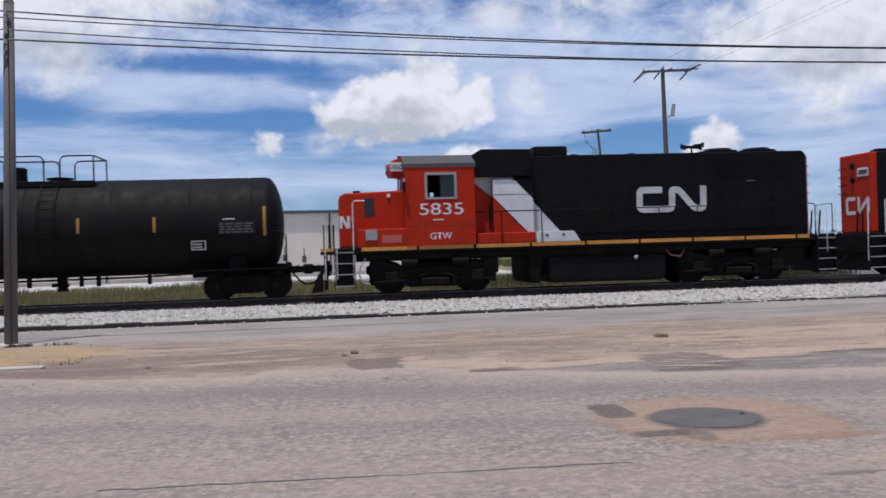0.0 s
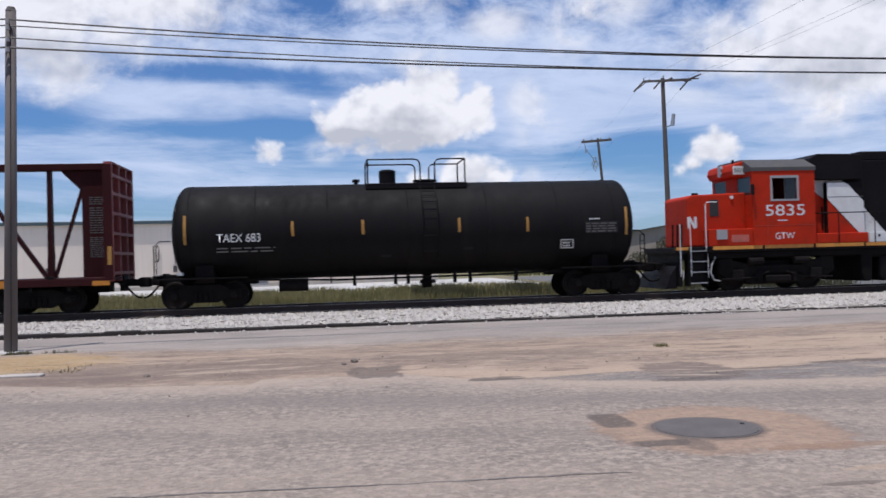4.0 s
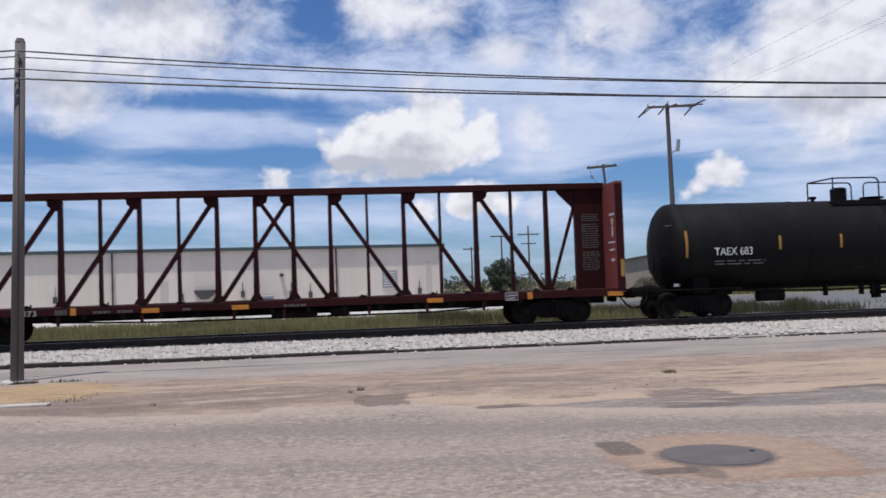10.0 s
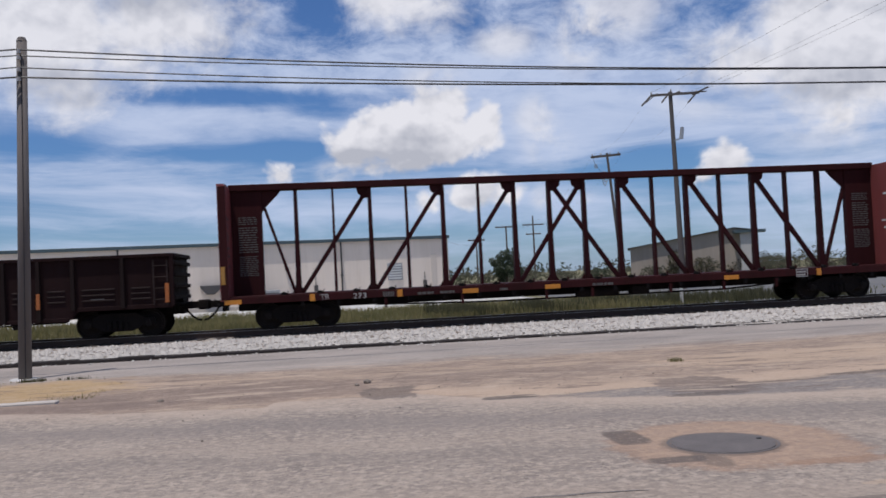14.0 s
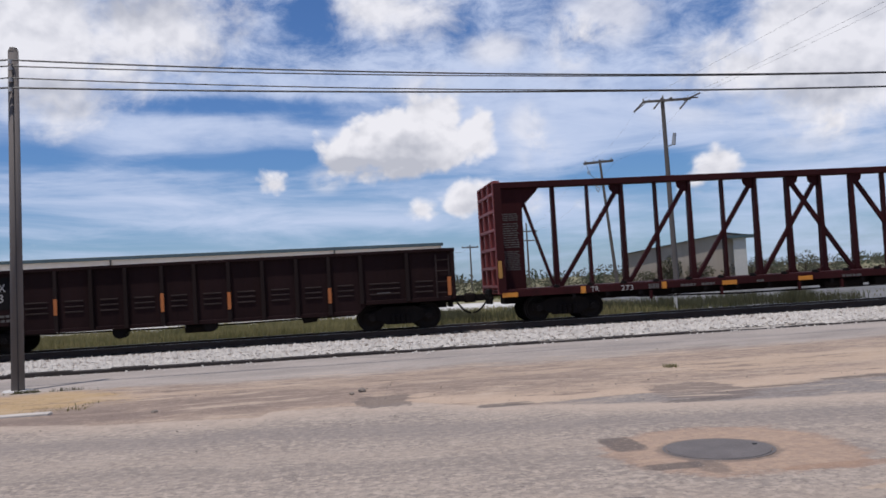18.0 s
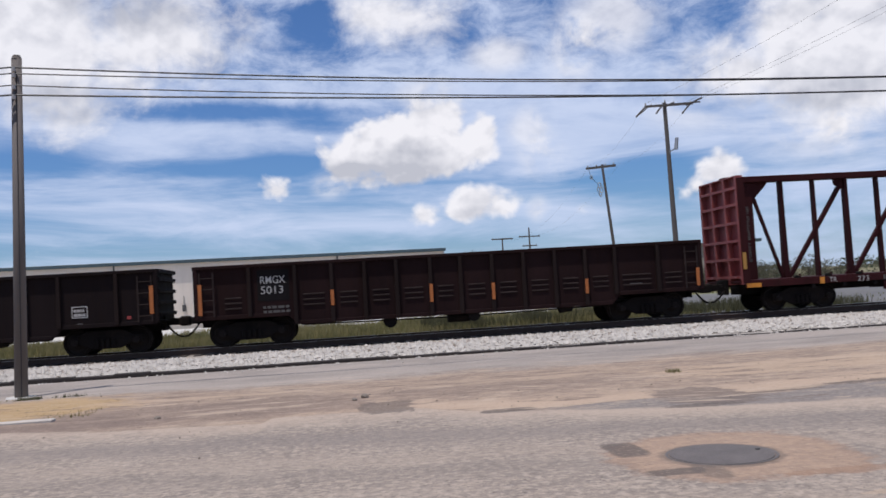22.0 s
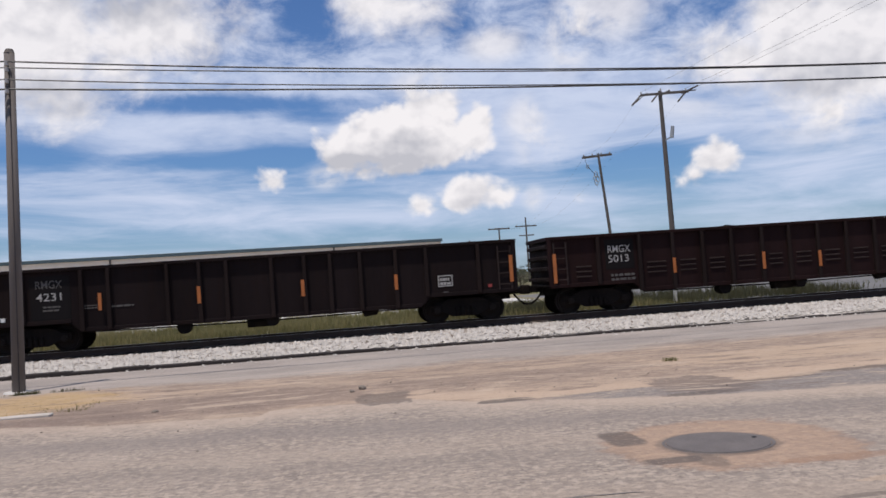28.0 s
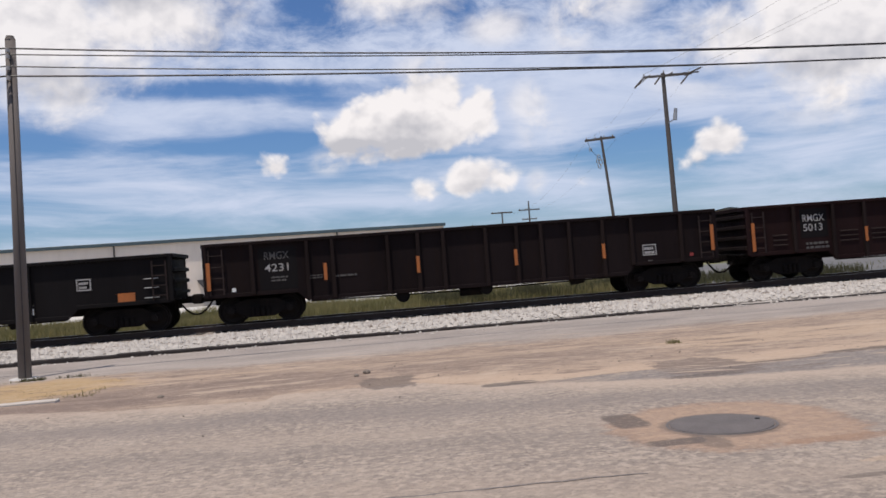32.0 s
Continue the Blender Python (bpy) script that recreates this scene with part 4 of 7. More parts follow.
# ---- road-switcher locomotive ----
def loco_truck(car, x):
    bm = bmesh.new()
    side = [(-2.05, 0.62), (-2.05, 0.86), (-1.55, 1.02), (-0.75, 0.84), (0.75, 0.84), (1.55, 1.02), (2.05, 0.86), (2.05, 0.62), (1.75, 0.40), (1.15, 0.36), (0.80, 0.56), (-0.80, 0.56), (-1.15, 0.36), (-1.75, 0.40)]
    for y in (-1.28, 1.10):
        s = prism(side, y, y + 0.18, 0.03)
        me = bpy.data.meshes.new("side")
        s.to_mesh(me)
        s.free()
        bm.from_mesh(me)
        bpy.data.meshes.remove(me)
    box(bm, -0.5, 0.5, -1.1, 1.1, 0.5, 1.0, 0.04)
    ob = part("truck", bm, UNDER, car, "sooty cast steel power truck")
    ob.matrix_basis = pose(x, 0, 0)
    for s in (-1, 1):
        part("journal_box", boxes((s * 1.37 - 0.20, s * 1.37 + 0.20, -1.36, -1.16, 0.34, 0.72), bevel=0.03), UNDER, ob)
        part("brake_cylinder", rods(((s * 0.55, -1.40, 0.98), (s * 1.05, -1.40, 0.98), 0.12), n=12), UNDER, ob)
        part("brake_shoe", boxes((s * 1.97 - 0.07, s * 1.97 + 0.07, -0.85, -0.68, 0.30, 0.75), bevel=0.02), UNDER, ob)
        wheelset(ob, s * 1.37, 0.508)
        part("traction_motor", boxes((s * 0.42 - 0.38, s * 0.42 + 0.38, -0.95, 0.95, 0.20, 1.06), bevel=0.06), UNDER, ob)
        part("sand_box", boxes((s * 1.78 - 0.26, s * 1.78 + 0.26, -1.30, -1.0, 0.62, 1.10), bevel=0.04), UNDER, ob)
        part("brake_rod", tubes(0.035, [(s * 0.3, -1.34, 0.62), (s * 0.85, -1.36, 0.44), (s * 1.95, -1.30, 0.40)]), UNDER, ob)
        part("spring_seat", rods(((s * 0.62, -1.24, 0.30), (s * 0.62, -1.24, 0.62), 0.13), n=10), UNDER, ob)
    part("equalizer", prism([(-1.1, 0.30), (-0.9, 0.62), (0.9, 0.62), (1.1, 0.30), (0.8, 0.22), (-0.8, 0.22)], -1.22, -1.12, 0.02), UNDER, ob)
    part("swing_hanger", boxes((-0.45, 0.45, -1.42, -1.28, 0.28, 0.50), bevel=0.04), UNDER, ob)
    return ob


def step_well(car, x0, x1, name="step_well"):
    bm = boxes((x0, x1, -1.42, -1.10, 0.30, 1.40))
    w = part(name, bm, UNDER, car, "black step well")
    for z in (0.32, 0.68, 1.02, 1.36):
        part("step", boxes((x0 - 0.02, x1 + 0.02, -1.53, -1.30, z - 0.014, z + 0.014)), GREY_PAINT, w, "worn pale step edge")
    part("side_plate", boxes((x0 - 0.05, x0 - 0.02, -1.52, -1.10, 0.22, 1.45), (x1 + 0.02, x1 + 0.05, -1.52, -1.10, 0.22, 1.45)), BLACK_PAINT, w)


def ribbon_mark(car, x0, x1, z0, z1, y, t, material, label):
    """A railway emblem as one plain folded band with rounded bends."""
    w, h = x1 - x0, z1 - z0
    P = [(0.37, 0.87), (0.052, 0.87), (0.052, 0.13), (0.505, 0.13), (0.505, 0.87), (0.60, 0.87), (0.82, 0.13), (0.948, 0.13), (0.948, 1.0)]
    P = [Vector((x0 + a * w, z0 + b * h)) for a, b in P]
    line = [P[0]]
    for a, b, c in zip(P, P[1:], P[2:]):
        r = min(0.16 * h, (a - b).length * 0.45, (c - b).length * 0.45)
        p, q = b + (a - b).normalized() * r, b + (c - b).normalized() * r
        line += [p.lerp(b, f).lerp(b.lerp(q, f), f) for f in (0, 0.25, 0.5, 0.75, 1)]
    line.append(P[-1])
    bm = bmesh.new()
    rows = []
    for i, p in enumerate(line):
        u = (p - line[i - 1]).normalized() if i else (line[1] - p).normalized()
        v = (line[i + 1] - p).normalized() if i + 1 < len(line) else u
        n = Vector((-(u.y + v.y), u.x + v.x)).normalized() * (t * h / max(0.7, (1 + u.dot(v)) / 2) ** 0.5)
        rows.append([bm.verts.new((q.x, d, q.y)) for d in (y - 0.005, y) for q in (p - n, p + n)])
    for a, b in zip(rows, rows[1:]):
        for i, j in ((0, 1), (1, 3), (3, 2), (2, 0)):
            bm.faces.new((a[i], a[j], b[j], b[i]))
    bm.faces.new([rows[0][i] for i in (0, 1, 3, 2)])
    bm.faces.new([rows[-1][i] for i in (0, 2, 3, 1)])
    bmesh.ops.recalc_face_normals(bm, faces=bm.faces)
    return part("emblem", bm, material, car, label)


def locomotive():
    cx = 8.4
    car = rail_car("locomotive", "red, white and black diesel road-switcher locomotive with a low nose", "locomotive", cx)
    X = lambda x: x - cx
    part("underframe", boxes((X(-0.20), X(16.85), -1.46, 1.46, 1.30, 1.50), (X(0.9), X(16.0), -1.0, 1.0, 1.05, 1.30), bevel=0.015), BLACK_PAINT, car)
    x = 1.06
    while x < 15.7:
        part("sill_stripe", boxes((X(x), X(min(x + 1.72, 15.85)), -1.472, -1.462, 1.385, 1.50)), YELLOW_SILL, car, "worn yellow sill stripe")
        x += 1.80
    part("front_sill_stripe", boxes((X(-0.2), X(0.22), -1.472, -1.462, 1.40, 1.50)), YELLOW_SILL, car, "worn yellow sill stripe")
    # low nose
    nose = part("nose", prism([(X(0.42), 1.5), (X(0.42), 3.12), (X(0.58), 3.22), (X(2.48), 3.28), (X(2.48), 1.5)], -0.98, 0.98, 0.05), RED, car, "red low nose")
    part("door", boxes((X(1.20), X(1.52), -0.993, -0.975, 2.50, 3.05), bevel=0.006), DARK_GAP, nose, "dark recessed nose panel")
    part("class_lamp", rods(((X(1.98), -0.95, 3.12), (X(1.98), -1.03, 3.12), 0.06)), WHITE_PAINT, nose, "white marker lamp")
    part("sand_filler", rods(((X(1.0), -0.3, 3.2), (X(1.0), -0.3, 3.33), 0.12)), BLACK_PAINT, nose)
    bm = bmesh.new()
    for a, b in (((0.46, 2.12), (0.46, 2.5)), ((0.48, 2.5), (0.68, 2.12)), ((0.70, 2.12), (0.70, 2.5))):
        bar(bm, (X(a[0]), -0.985, a[1]), (X(b[0]), -0.985, b[1]), 0.085, 0.006)
    part("emblem", bm, WHITE_PAINT, nose, "white emblem band on the nose")
    part("notice_plate", boxes((X(1.20), X(1.56), -1.50, -1.47, 1.72, 2.04)), GREY_PAINT, car, "pale grey builder's plate")
    part("toolbox", boxes((X(0.95), X(2.48), -1.46, -0.97, 1.502, 2.06), bevel=0.02), RED, car, "red battery box")
    part("faded_mark", boxes((X(1.72), X(2.32), -1.466, -1.46, 1.62, 1.86)), surface("faded_red_panel", (0.40, 0.10, 0.07), 0.6, vary=0.3, big=3), car)
    # cab: walls with real window openings
    wx0, wx1, wz0, wz1 = 3.16, 4.02, 3.0, 3.70
    for y0, y1 in ((-1.50, -1.44), (1.44, 1.50)):
        w = part("cab_side", boxes((X(2.47), X(wx0), y0, y1, 1.5, 3.96), (X(wx1), X(4.66), y0, y1, 1.5, 3.96), (X(wx0), X(wx1), y0, y1, 1.5, wz0), (X(wx0), X(wx1), y0, y1, wz1, 3.96)), RED, car, "red cab side")
        yf = y0 - 0.02 if y0 < 0 else y1
        part("window_frame", boxes((X(wx0 - 0.07), X(wx1 + 0.07), yf, yf + 0.02, wz1, wz1 + 0.08), (X(wx0 - 0.07), X(wx1 + 0.07), yf, yf + 0.02, wz0 - 0.06, wz0),
                                   (X(wx0 - 0.07), X(wx0), yf, yf + 0.02, wz0, wz1), (X(wx1), X(wx1 + 0.07), yf, yf + 0.02, wz0, wz1)), GREY_PAINT, w, "pale metal window frame")
        part("window_post", boxes((X(3.57), X(3.61), yf + 0.005, yf + 0.02, wz0, wz1)), DARK_GAP, w)
        if y0 < 0:
            part("pane", boxes((X(3.61), X(wx1), y0 + 0.02, y0 + 0.028, wz0, wz1)), GLASS, w, "dusty sliding window pane")
        else:
            part("pane", boxes((X(wx0), X(3.57), (y0 + y1) / 2, (y0 + y1) / 2 + 0.008, wz0, wz1)), GLASS, w, "dark sliding window pane")
    # added sheet that lets only a small patch of sky through the cab
    part("window_mask", boxes((X(3.16), X(3.42), 1.40, 1.42, 3.0, 3.70), (X(3.70), X(4.02), 1.40, 1.42, 3.0, 3.70), (X(3.42), X(3.70), 1.40, 1.42, 3.34, 3.70)), DARK_GAP, car, "dark sheet added to narrow the far cab window")
    part("cab_rear_wall", boxes((X(4.60), X(4.66), -1.44, 1.44, 1.5, 3.96)), RED, car)
    part("cab_front_wall", boxes((X(2.47), X(2.53), -1.44, 1.44, 1.5, 3.18), (X(2.47), X(2.53), -1.44, -1.36, 3.18, 3.96), (X(2.47), X(2.53), 1.36, 1.44, 3.18, 3.96),
                                 (X(2.47), X(2.53), -0.42, 0.42, 3.18, 3.96), (X(2.47), X(2.53), -1.36, 1.36, 3.78, 3.96)), RED, car)
    for y0, y1 in ((-1.36, -0.42), (0.42, 1.36)):
        part("windshield", boxes((X(2.49), X(2.50), y0, y1, 3.18, 3.78)), GLASS, car, "dark windshield")
    part("cab_floor", boxes((X(2.53), X(4.60), -1.44, 1.44, 1.502, 1.56)), DARK_GAP, car)
    part("crew_seat", boxes((X(3.75), X(4.15), -1.15, -0.75, 2.35, 2.45), (X(4.10), X(4.20), -1.15, -0.75, 2.45, 3.12), (X(3.9), X(4.0), -1.0, -0.9, 1.56, 2.35), bevel=0.02), GREEN_SEAT, car, "dark crew seat")
    part("control_stand", boxes((X(2.9), X(3.3), -0.7, -0.2, 1.56, 3.0), bevel=0.03), GREEN_SEAT, car)
    bm = bmesh.new()
    prof = [(-1.52, 3.94), (-1.52, 4.06), (-0.85, 4.38), (0.85, 4.38), (1.52, 4.06), (1.52, 3.94)]
    a = [bm.verts.new((X(2.42), y, z)) for y, z in prof]
    b = [bm.verts.new((X(4.70), y, z)) for y, z in prof]
    bm.faces.new(a)
    bm.faces.new(b[::-1])
    for i in range(6):
        bm.faces.new((a[i], b[i], b[(i + 1) % 6], a[(i + 1) % 6]))
    bmesh.ops.recalc_face_normals(bm, faces=bm.faces)
    part("cab_roof", bm, GREY_ROOF, car, "dusty grey angled cab roof")
    nb = part("number_housing", prism([(X(2.47), 3.80), (X(2.12), 3.82), (X(2.02), 4.0), (X(2.10), 4.22), (X(2.47), 4.34)], -0.98, 0.98, 0.03), RED, car, "red headlight and number housing")
    part("number_board", boxes((X(2.06), X(2.47), -1.005, -0.985, 3.88, 4.16), bevel=0.008), WHITE_PAINT, nb, "white number board")
    letters("5835", 0.20, BLACK_PAINT, nb, X(2.09), -1.008, 3.95, "board_digits", "black board digits", 0.35)
    for z in (3.98, 4.14):
        part("headlight", rods(((X(2.08), -0.12, z), (X(1.98), -0.12, z), 0.10, 0.12), n=14), GALV, nb)
    part("antenna", rods(((X(2.40), -0.3, 4.3), (X(2.40), -0.3, 4.44), 0.05)), BLACK_PAINT, car)
    part("mirror", boxes((X(2.40), X(2.46), -1.66, -1.52, 3.15, 3.5)), BLACK_PAINT, car)
    letters("5835", 0.52, WHITE_PAINT, car, X(2.90), -1.508, 2.46, "road_number", "white painted road number", 1.38)
    letters("GTW", 0.30, STENCIL, car, X(3.22), -1.508, 1.69, "lettering", "faded white lettering", 0.68)
    part("stencil_text", stencil_bars(X(3.32), X(3.72), 2.28, 2.33, -1.504, 1, 5, 0.2), STENCIL, car)
    part("cab_seam", boxes((X(2.97), X(2.985), -1.506, -1.50, 1.52, 3.0), (X(2.5), X(4.6), -1.506, -1.50, 2.13, 2.145)), surface("shadowed_red_seam", (0.30, 0.03, 0.012), 0.6), car)
    # long hood
    hood = part("long_hood", prism([(X(4.66), 1.5), (X(4.66), 4.30), (X(16.02), 4.34), (X(16.15), 4.2), (X(16.15), 1.5)], -0.92, 0.92, 0.04), BLACK_PAINT, car, "black long hood")
    part("hood_livery", flat_shape([(X(4.70), 1.55), (X(4.70), 3.47), (X(5.32), 2.97), (X(6.41), 1.87), (X(6.78), 1.55)], -0.926), RED, hood, "red painted livery panel")
    part("hood_livery", flat_shape([(X(4.70), 3.50), (X(4.70), 3.66), (X(5.98), 3.66), (X(6.34), 3.19), (X(7.53), 1.85), (X(7.86), 1.55), (X(6.82), 1.55), (X(6.44), 1.87), (X(5.34), 2.98)], -0.928), WORN_WHITE, hood, "white painted livery band")
    box_ = part("electrical_cabinet", boxes((X(5.30), X(6.62), -1.16, -0.92, 1.83, 3.55), bevel=0.012), BLACK_PAINT, hood, "proud black cabinet with red and white livery")
    part("cabinet_livery", flat_shape([(X(5.305), 1.835), (X(5.305), 2.96), (X(6.37), 1.835)], -1.164), RED, box_)
    part("cabinet_livery", flat_shape([(X(5.305), 3.0), (X(5.305), 3.54), (X(5.92), 3.54), (X(6.08), 3.47), (X(6.28), 3.24), (X(6.615), 2.90), (X(6.615), 1.835), (X(6.42), 1.835)], -1.164), WHITE_PAINT, box_)
    for z in (2.52, 3.05):
        part("cabinet_seam", boxes((X(5.31), X(6.61), -1.168, -1.163, z, z + 0.018)), GREY_ROOF, box_)
    part("cabinet_vent", boxes((X(5.20), X(5.27), -0.945, -0.926, 1.95, 2.75)), BLACK_PAINT, hood, "dark slot in the red panel")
    part("walkway_box", boxes((X(4.72), X(6.60), -1.40, -0.93, 1.502, 1.84), bevel=0.02), RED, hood, "red equipment box on the walkway")
    w_ = part("walkway_box", prism([(X(6.64), 1.502), (X(6.64), 1.84), (X(7.86), 1.84), (X(8.08), 1.502)], -1.40, -0.93, 0.012), WHITE_PAINT, hood, "white painted box on the walkway")
    for x in (6.98, 7.52):
        part("bolt", rods(((X(x), -1.395, 1.72), (X(x), -1.415, 1.72), 0.045), n=8), BLACK_PAINT, w_)
    part("filter_housing", prism([(X(4.68), 3.64), (X(4.68), 4.36), (X(4.95), 4.52), (X(6.52), 4.50), (X(6.56), 4.48), (X(6.56), 3.63)], -1.22, 1.22, 0.04), BLACK_PAINT, hood, "black overhanging filter housing")
    part("roof_hatch", boxes((X(6.74), X(7.88), -0.85, 0.85, 4.30, 4.62), bevel=0.04), BLACK_PAINT, hood)
    for i in range(12):
        x = 8.10 + 0.62 * i
        d = part("hood_door", boxes((X(x), X(x + 0.58), -0.937, -0.915, 1.75, 3.30 if i < 9 else 2.9), bevel=0.008), BLACK_PAINT, hood) if not (9.9 < x + 0.4 and x < 12.8) else None
        if d:
            part("latch", boxes((X(x + 0.50), X(x + 0.54), -0.955, -0.937, 2.3, 2.45)), BLACK_PAINT, d)
    part("flush_panel", boxes((X(9.96), X(12.80), -0.937, -0.915, 1.75, 3.45), bevel=0.008), BLACK_PAINT, hood)
    part("radiator_grille", boxes(*((X(12.9), X(15.6), -0.926, -0.91, 3.40 + 0.07 * i, 3.445 + 0.07 * i) for i in range(10))), BLACK_PAINT, hood)
    ribbon_mark(hood, X(10.12), X(12.58), 2.36, 3.22, -0.944, 0.125, WORN_WHITE, "large white emblem band on the black hood")
    part("hood_plate", boxes((X(13.98), X(14.30), -0.938, -0.92, 3.33, 3.37)), PLATE_GREY, hood, "small dull plate")
    for x in (13.43, 14.83):
        bm = rods(((X(x), 0, 4.30), (X(x), 0, 4.44), 0.66), n=28)
        rod(bm, (X(x), 0, 4.44), (X(x), 0, 4.50), 0.60, 0.42, n=28)
        f = part("radiator_fan", bm, BLACK_PAINT, hood, "round roof fan housing")
        part("fan_guard", tubes(0.012, *([(X(x) + q * math.cos(t), q * math.sin(t), 4.51) for t in (2 * math.pi * k / 20 for k in range(21))] for q in (0.15, 0.3, 0.44))), BLACK_PAINT, f)
    h = part("horn", tubes(0.03, [(X(12.15), -0.22, 4.58), (X(12.72), -0.22, 4.58)]), BLACK_PAINT, hood, "cluster of five horn trumpets")
    for way, y, z in ((-1, -0.34, 4.56), (-1, -0.12, 4.62), (1, -0.36, 4.64), (1, -0.2, 4.56), (1, -0.04, 4.62)):
        part("trumpet", rods(((X(12.42), y, z), (X(12.42 + way * 0.24), y, z), 0.025, 0.04), ((X(12.42 + way * 0.24), y, z), (X(12.42 + way * 0.34), y, z), 0.04, 0.095), n=12), BLACK_PAINT, h)
    part("bracket", rods(((X(12.42), -0.2, 4.3), (X(12.42), -0.2, 4.60), 0.03)), BLACK_PAINT, h)
    for x in (8.3, 10.3):
        part("exhaust_stack", boxes((X(x - 0.12), X(x + 0.12), -0.2, 0.2, 4.30, 4.42), bevel=0.02), BLACK_PAINT, hood)
    part("rear_end_panel", boxes((X(16.15), X(16.18), -0.90, 0.90, 1.55, 4.15)), RED, hood, "red painted hood end")
    part("rear_lamp", rods(((X(16.15), -0.5, 3.6), (X(16.30), -0.5, 3.6), 0.1)), BLACK_PAINT, hood)
    for z in (2.9, 3.2, 3.5, 3.8):
        part("end_grab_iron", tubes(0.014, [(X(16.17), -0.86, z), (X(16.26), -0.86, z), (X(16.26), -0.5, z), (X(16.17), -0.5, z)]), BLACK_PAINT, hood)
    # fuel tank and underbody
    t = part("fuel_tank", prism([(X(7.02), 1.02), (X(7.02), 0.30), (X(7.12), 0.19), (X(10.8), 0.16), (X(10.95), 0.30), (X(10.95), 1.0)], -1.35, 1.35, 0.10), BLACK_PAINT, car, "black fuel tank")
    part("battery_compartment", prism([(X(6.36), 1.30), (X(6.36), 0.5), (X(6.44), 0.20), (X(6.74), 0.20), (X(6.78), 1.30)], -1.33, 1.33, 0.05), UNDER, car, "dark compartment before the fuel tank")
    part("underbody_piping", boxes((X(0.9), X(16.0), -1.34, -1.22, 1.10, 1.30), (X(6.74), X(11.1), -1.25, 1.25, 1.0, 1.30), bevel=0.02), UNDER, car, "dark pipes under the walkway")
    part("fuel_filler", rods(((X(9.9), -1.34, 0.9), (X(9.9), -1.42, 0.95), 0.06)), GALV, t)
    part("air_reservoir", rods(((X(6.6), -1.15, 1.17), (X(10.4), -1.15, 1.17), 0.13), n=14), UNDER, car)
    part("hose_loop", tubes(0.03, [(X(10.9), -1.3, 1.2), (X(11.1), -1.38, 0.95), (X(11.4), -1.38, 0.9), (X(11.6), -1.3, 1.15)]), surface("dusty_red_hose", (0.12, 0.04, 0.035), 0.7), car)
    part("sand_hose", tubes(0.028, [(X(1.18), -1.36, 1.15), (X(1.02), -1.42, 0.9), (X(0.98), -1.42, 0.62), (X(1.10), -1.40, 0.40), (X(1.30), -1.38, 0.36)]), GREY_PAINT, car, "pale looped sand hose")
    loco_truck(car, X(3.35))
    loco_truck(car, X(13.42))
    for x, way in ((-0.59, -1), (17.38, 1)):
        coupler(car, X(x), way)
        e = x - way * 0.55
        part("pilot_plate", prism([(X(e) - 0.06, 0.22), (X(e) - 0.06, 1.3), (X(e) + 0.06, 1.3), (X(e) + 0.06, 0.22)], -1.40, 1.40), BLACK_PAINT, car, "black pilot plate")
    part("pilot_plow", prism([(X(-0.14), 0.16), (X(-0.52), 0.14), (X(-0.34), 0.60), (X(-0.14), 0.9)], -1.30, 1.30, 0.01), BLACK_PAINT, car, "black snow plow pilot")
    step_well(car, X(0.26), X(0.80))
    step_well(car, X(16.18), X(16.74))
    # handrails
    for x in (-0.05, 0.30):
        pts = [(X(x), -1.47, 0.55), (X(x), -1.47, 2.25)]
        part("grab_post", tubes(0.016, pts), HANDRAIL_W, car, "white front grab post")
    part("grab_rail", tubes(0.018, [(X(0.86), -1.50, 0.50), (X(0.86), -1.50, 1.1), (X(0.82), -1.50, 1.5), *bend((X(0.82), -1.5, 1.5), (X(0.82), -1.5, 2.95), (X(1.2), -1.5, 2.95)), (X(1.20), -1.5, 2.95)]), HANDRAIL_W, car, "tall white grab rail beside the step")
    for x in (-0.08, 0.08, 0.22):
        part("hose_stand", tubes(0.03, [(X(x), -0.9, 1.5), (X(x), -0.95, 2.25)]), UNDER, car)
    xs = [5.50 + 1.30 * i for i in range(8)]
    for x in xs:
        part("handrail_post", tubes(0.018, [(X(x), -1.46, 1.45), (X(x), -1.46, 2.52)]), BLACK_PAINT, car)
    part("handrail", tubes(0.018, [(X(4.7), -0.98, 2.52), (X(5.2), -1.40, 2.52), (X(xs[0]), -1.46, 2.52), (X(15.9), -1.46, 2.52), *bend((X(15.9), -1.46, 2.52), (X(16.1), -1.46, 2.52), (X(16.1), -1.46, 1.6)), (X(16.1), -1.46, 1.45)]), BLACK_PAINT, car, "long black walkway handrail")
    for x, z in ((16.16, 2.4), (16.50, 2.35), (16.80, 2.3)):
        part("grab_post", tubes(0.014, [(X(x), -1.47, 0.9), (X(x), -1.47, z)]), HANDRAIL_W, car, "white rear grab post")
    for x in (16.3, 16.6):
        part("hose_stand", tubes(0.03, [(X(x), -0.8, 1.5), (X(x + 0.05), -0.85, 2.3)]), UNDER, car)
    part("end_rail", tubes(0.018, [(X(16.8), -1.3, 1.5), (X(16.8), -1.3, 2.5), (X(16.8), -0.4, 2.5), (X(16.8), -0.4, 1.5)]), BLACK_PAINT, car)


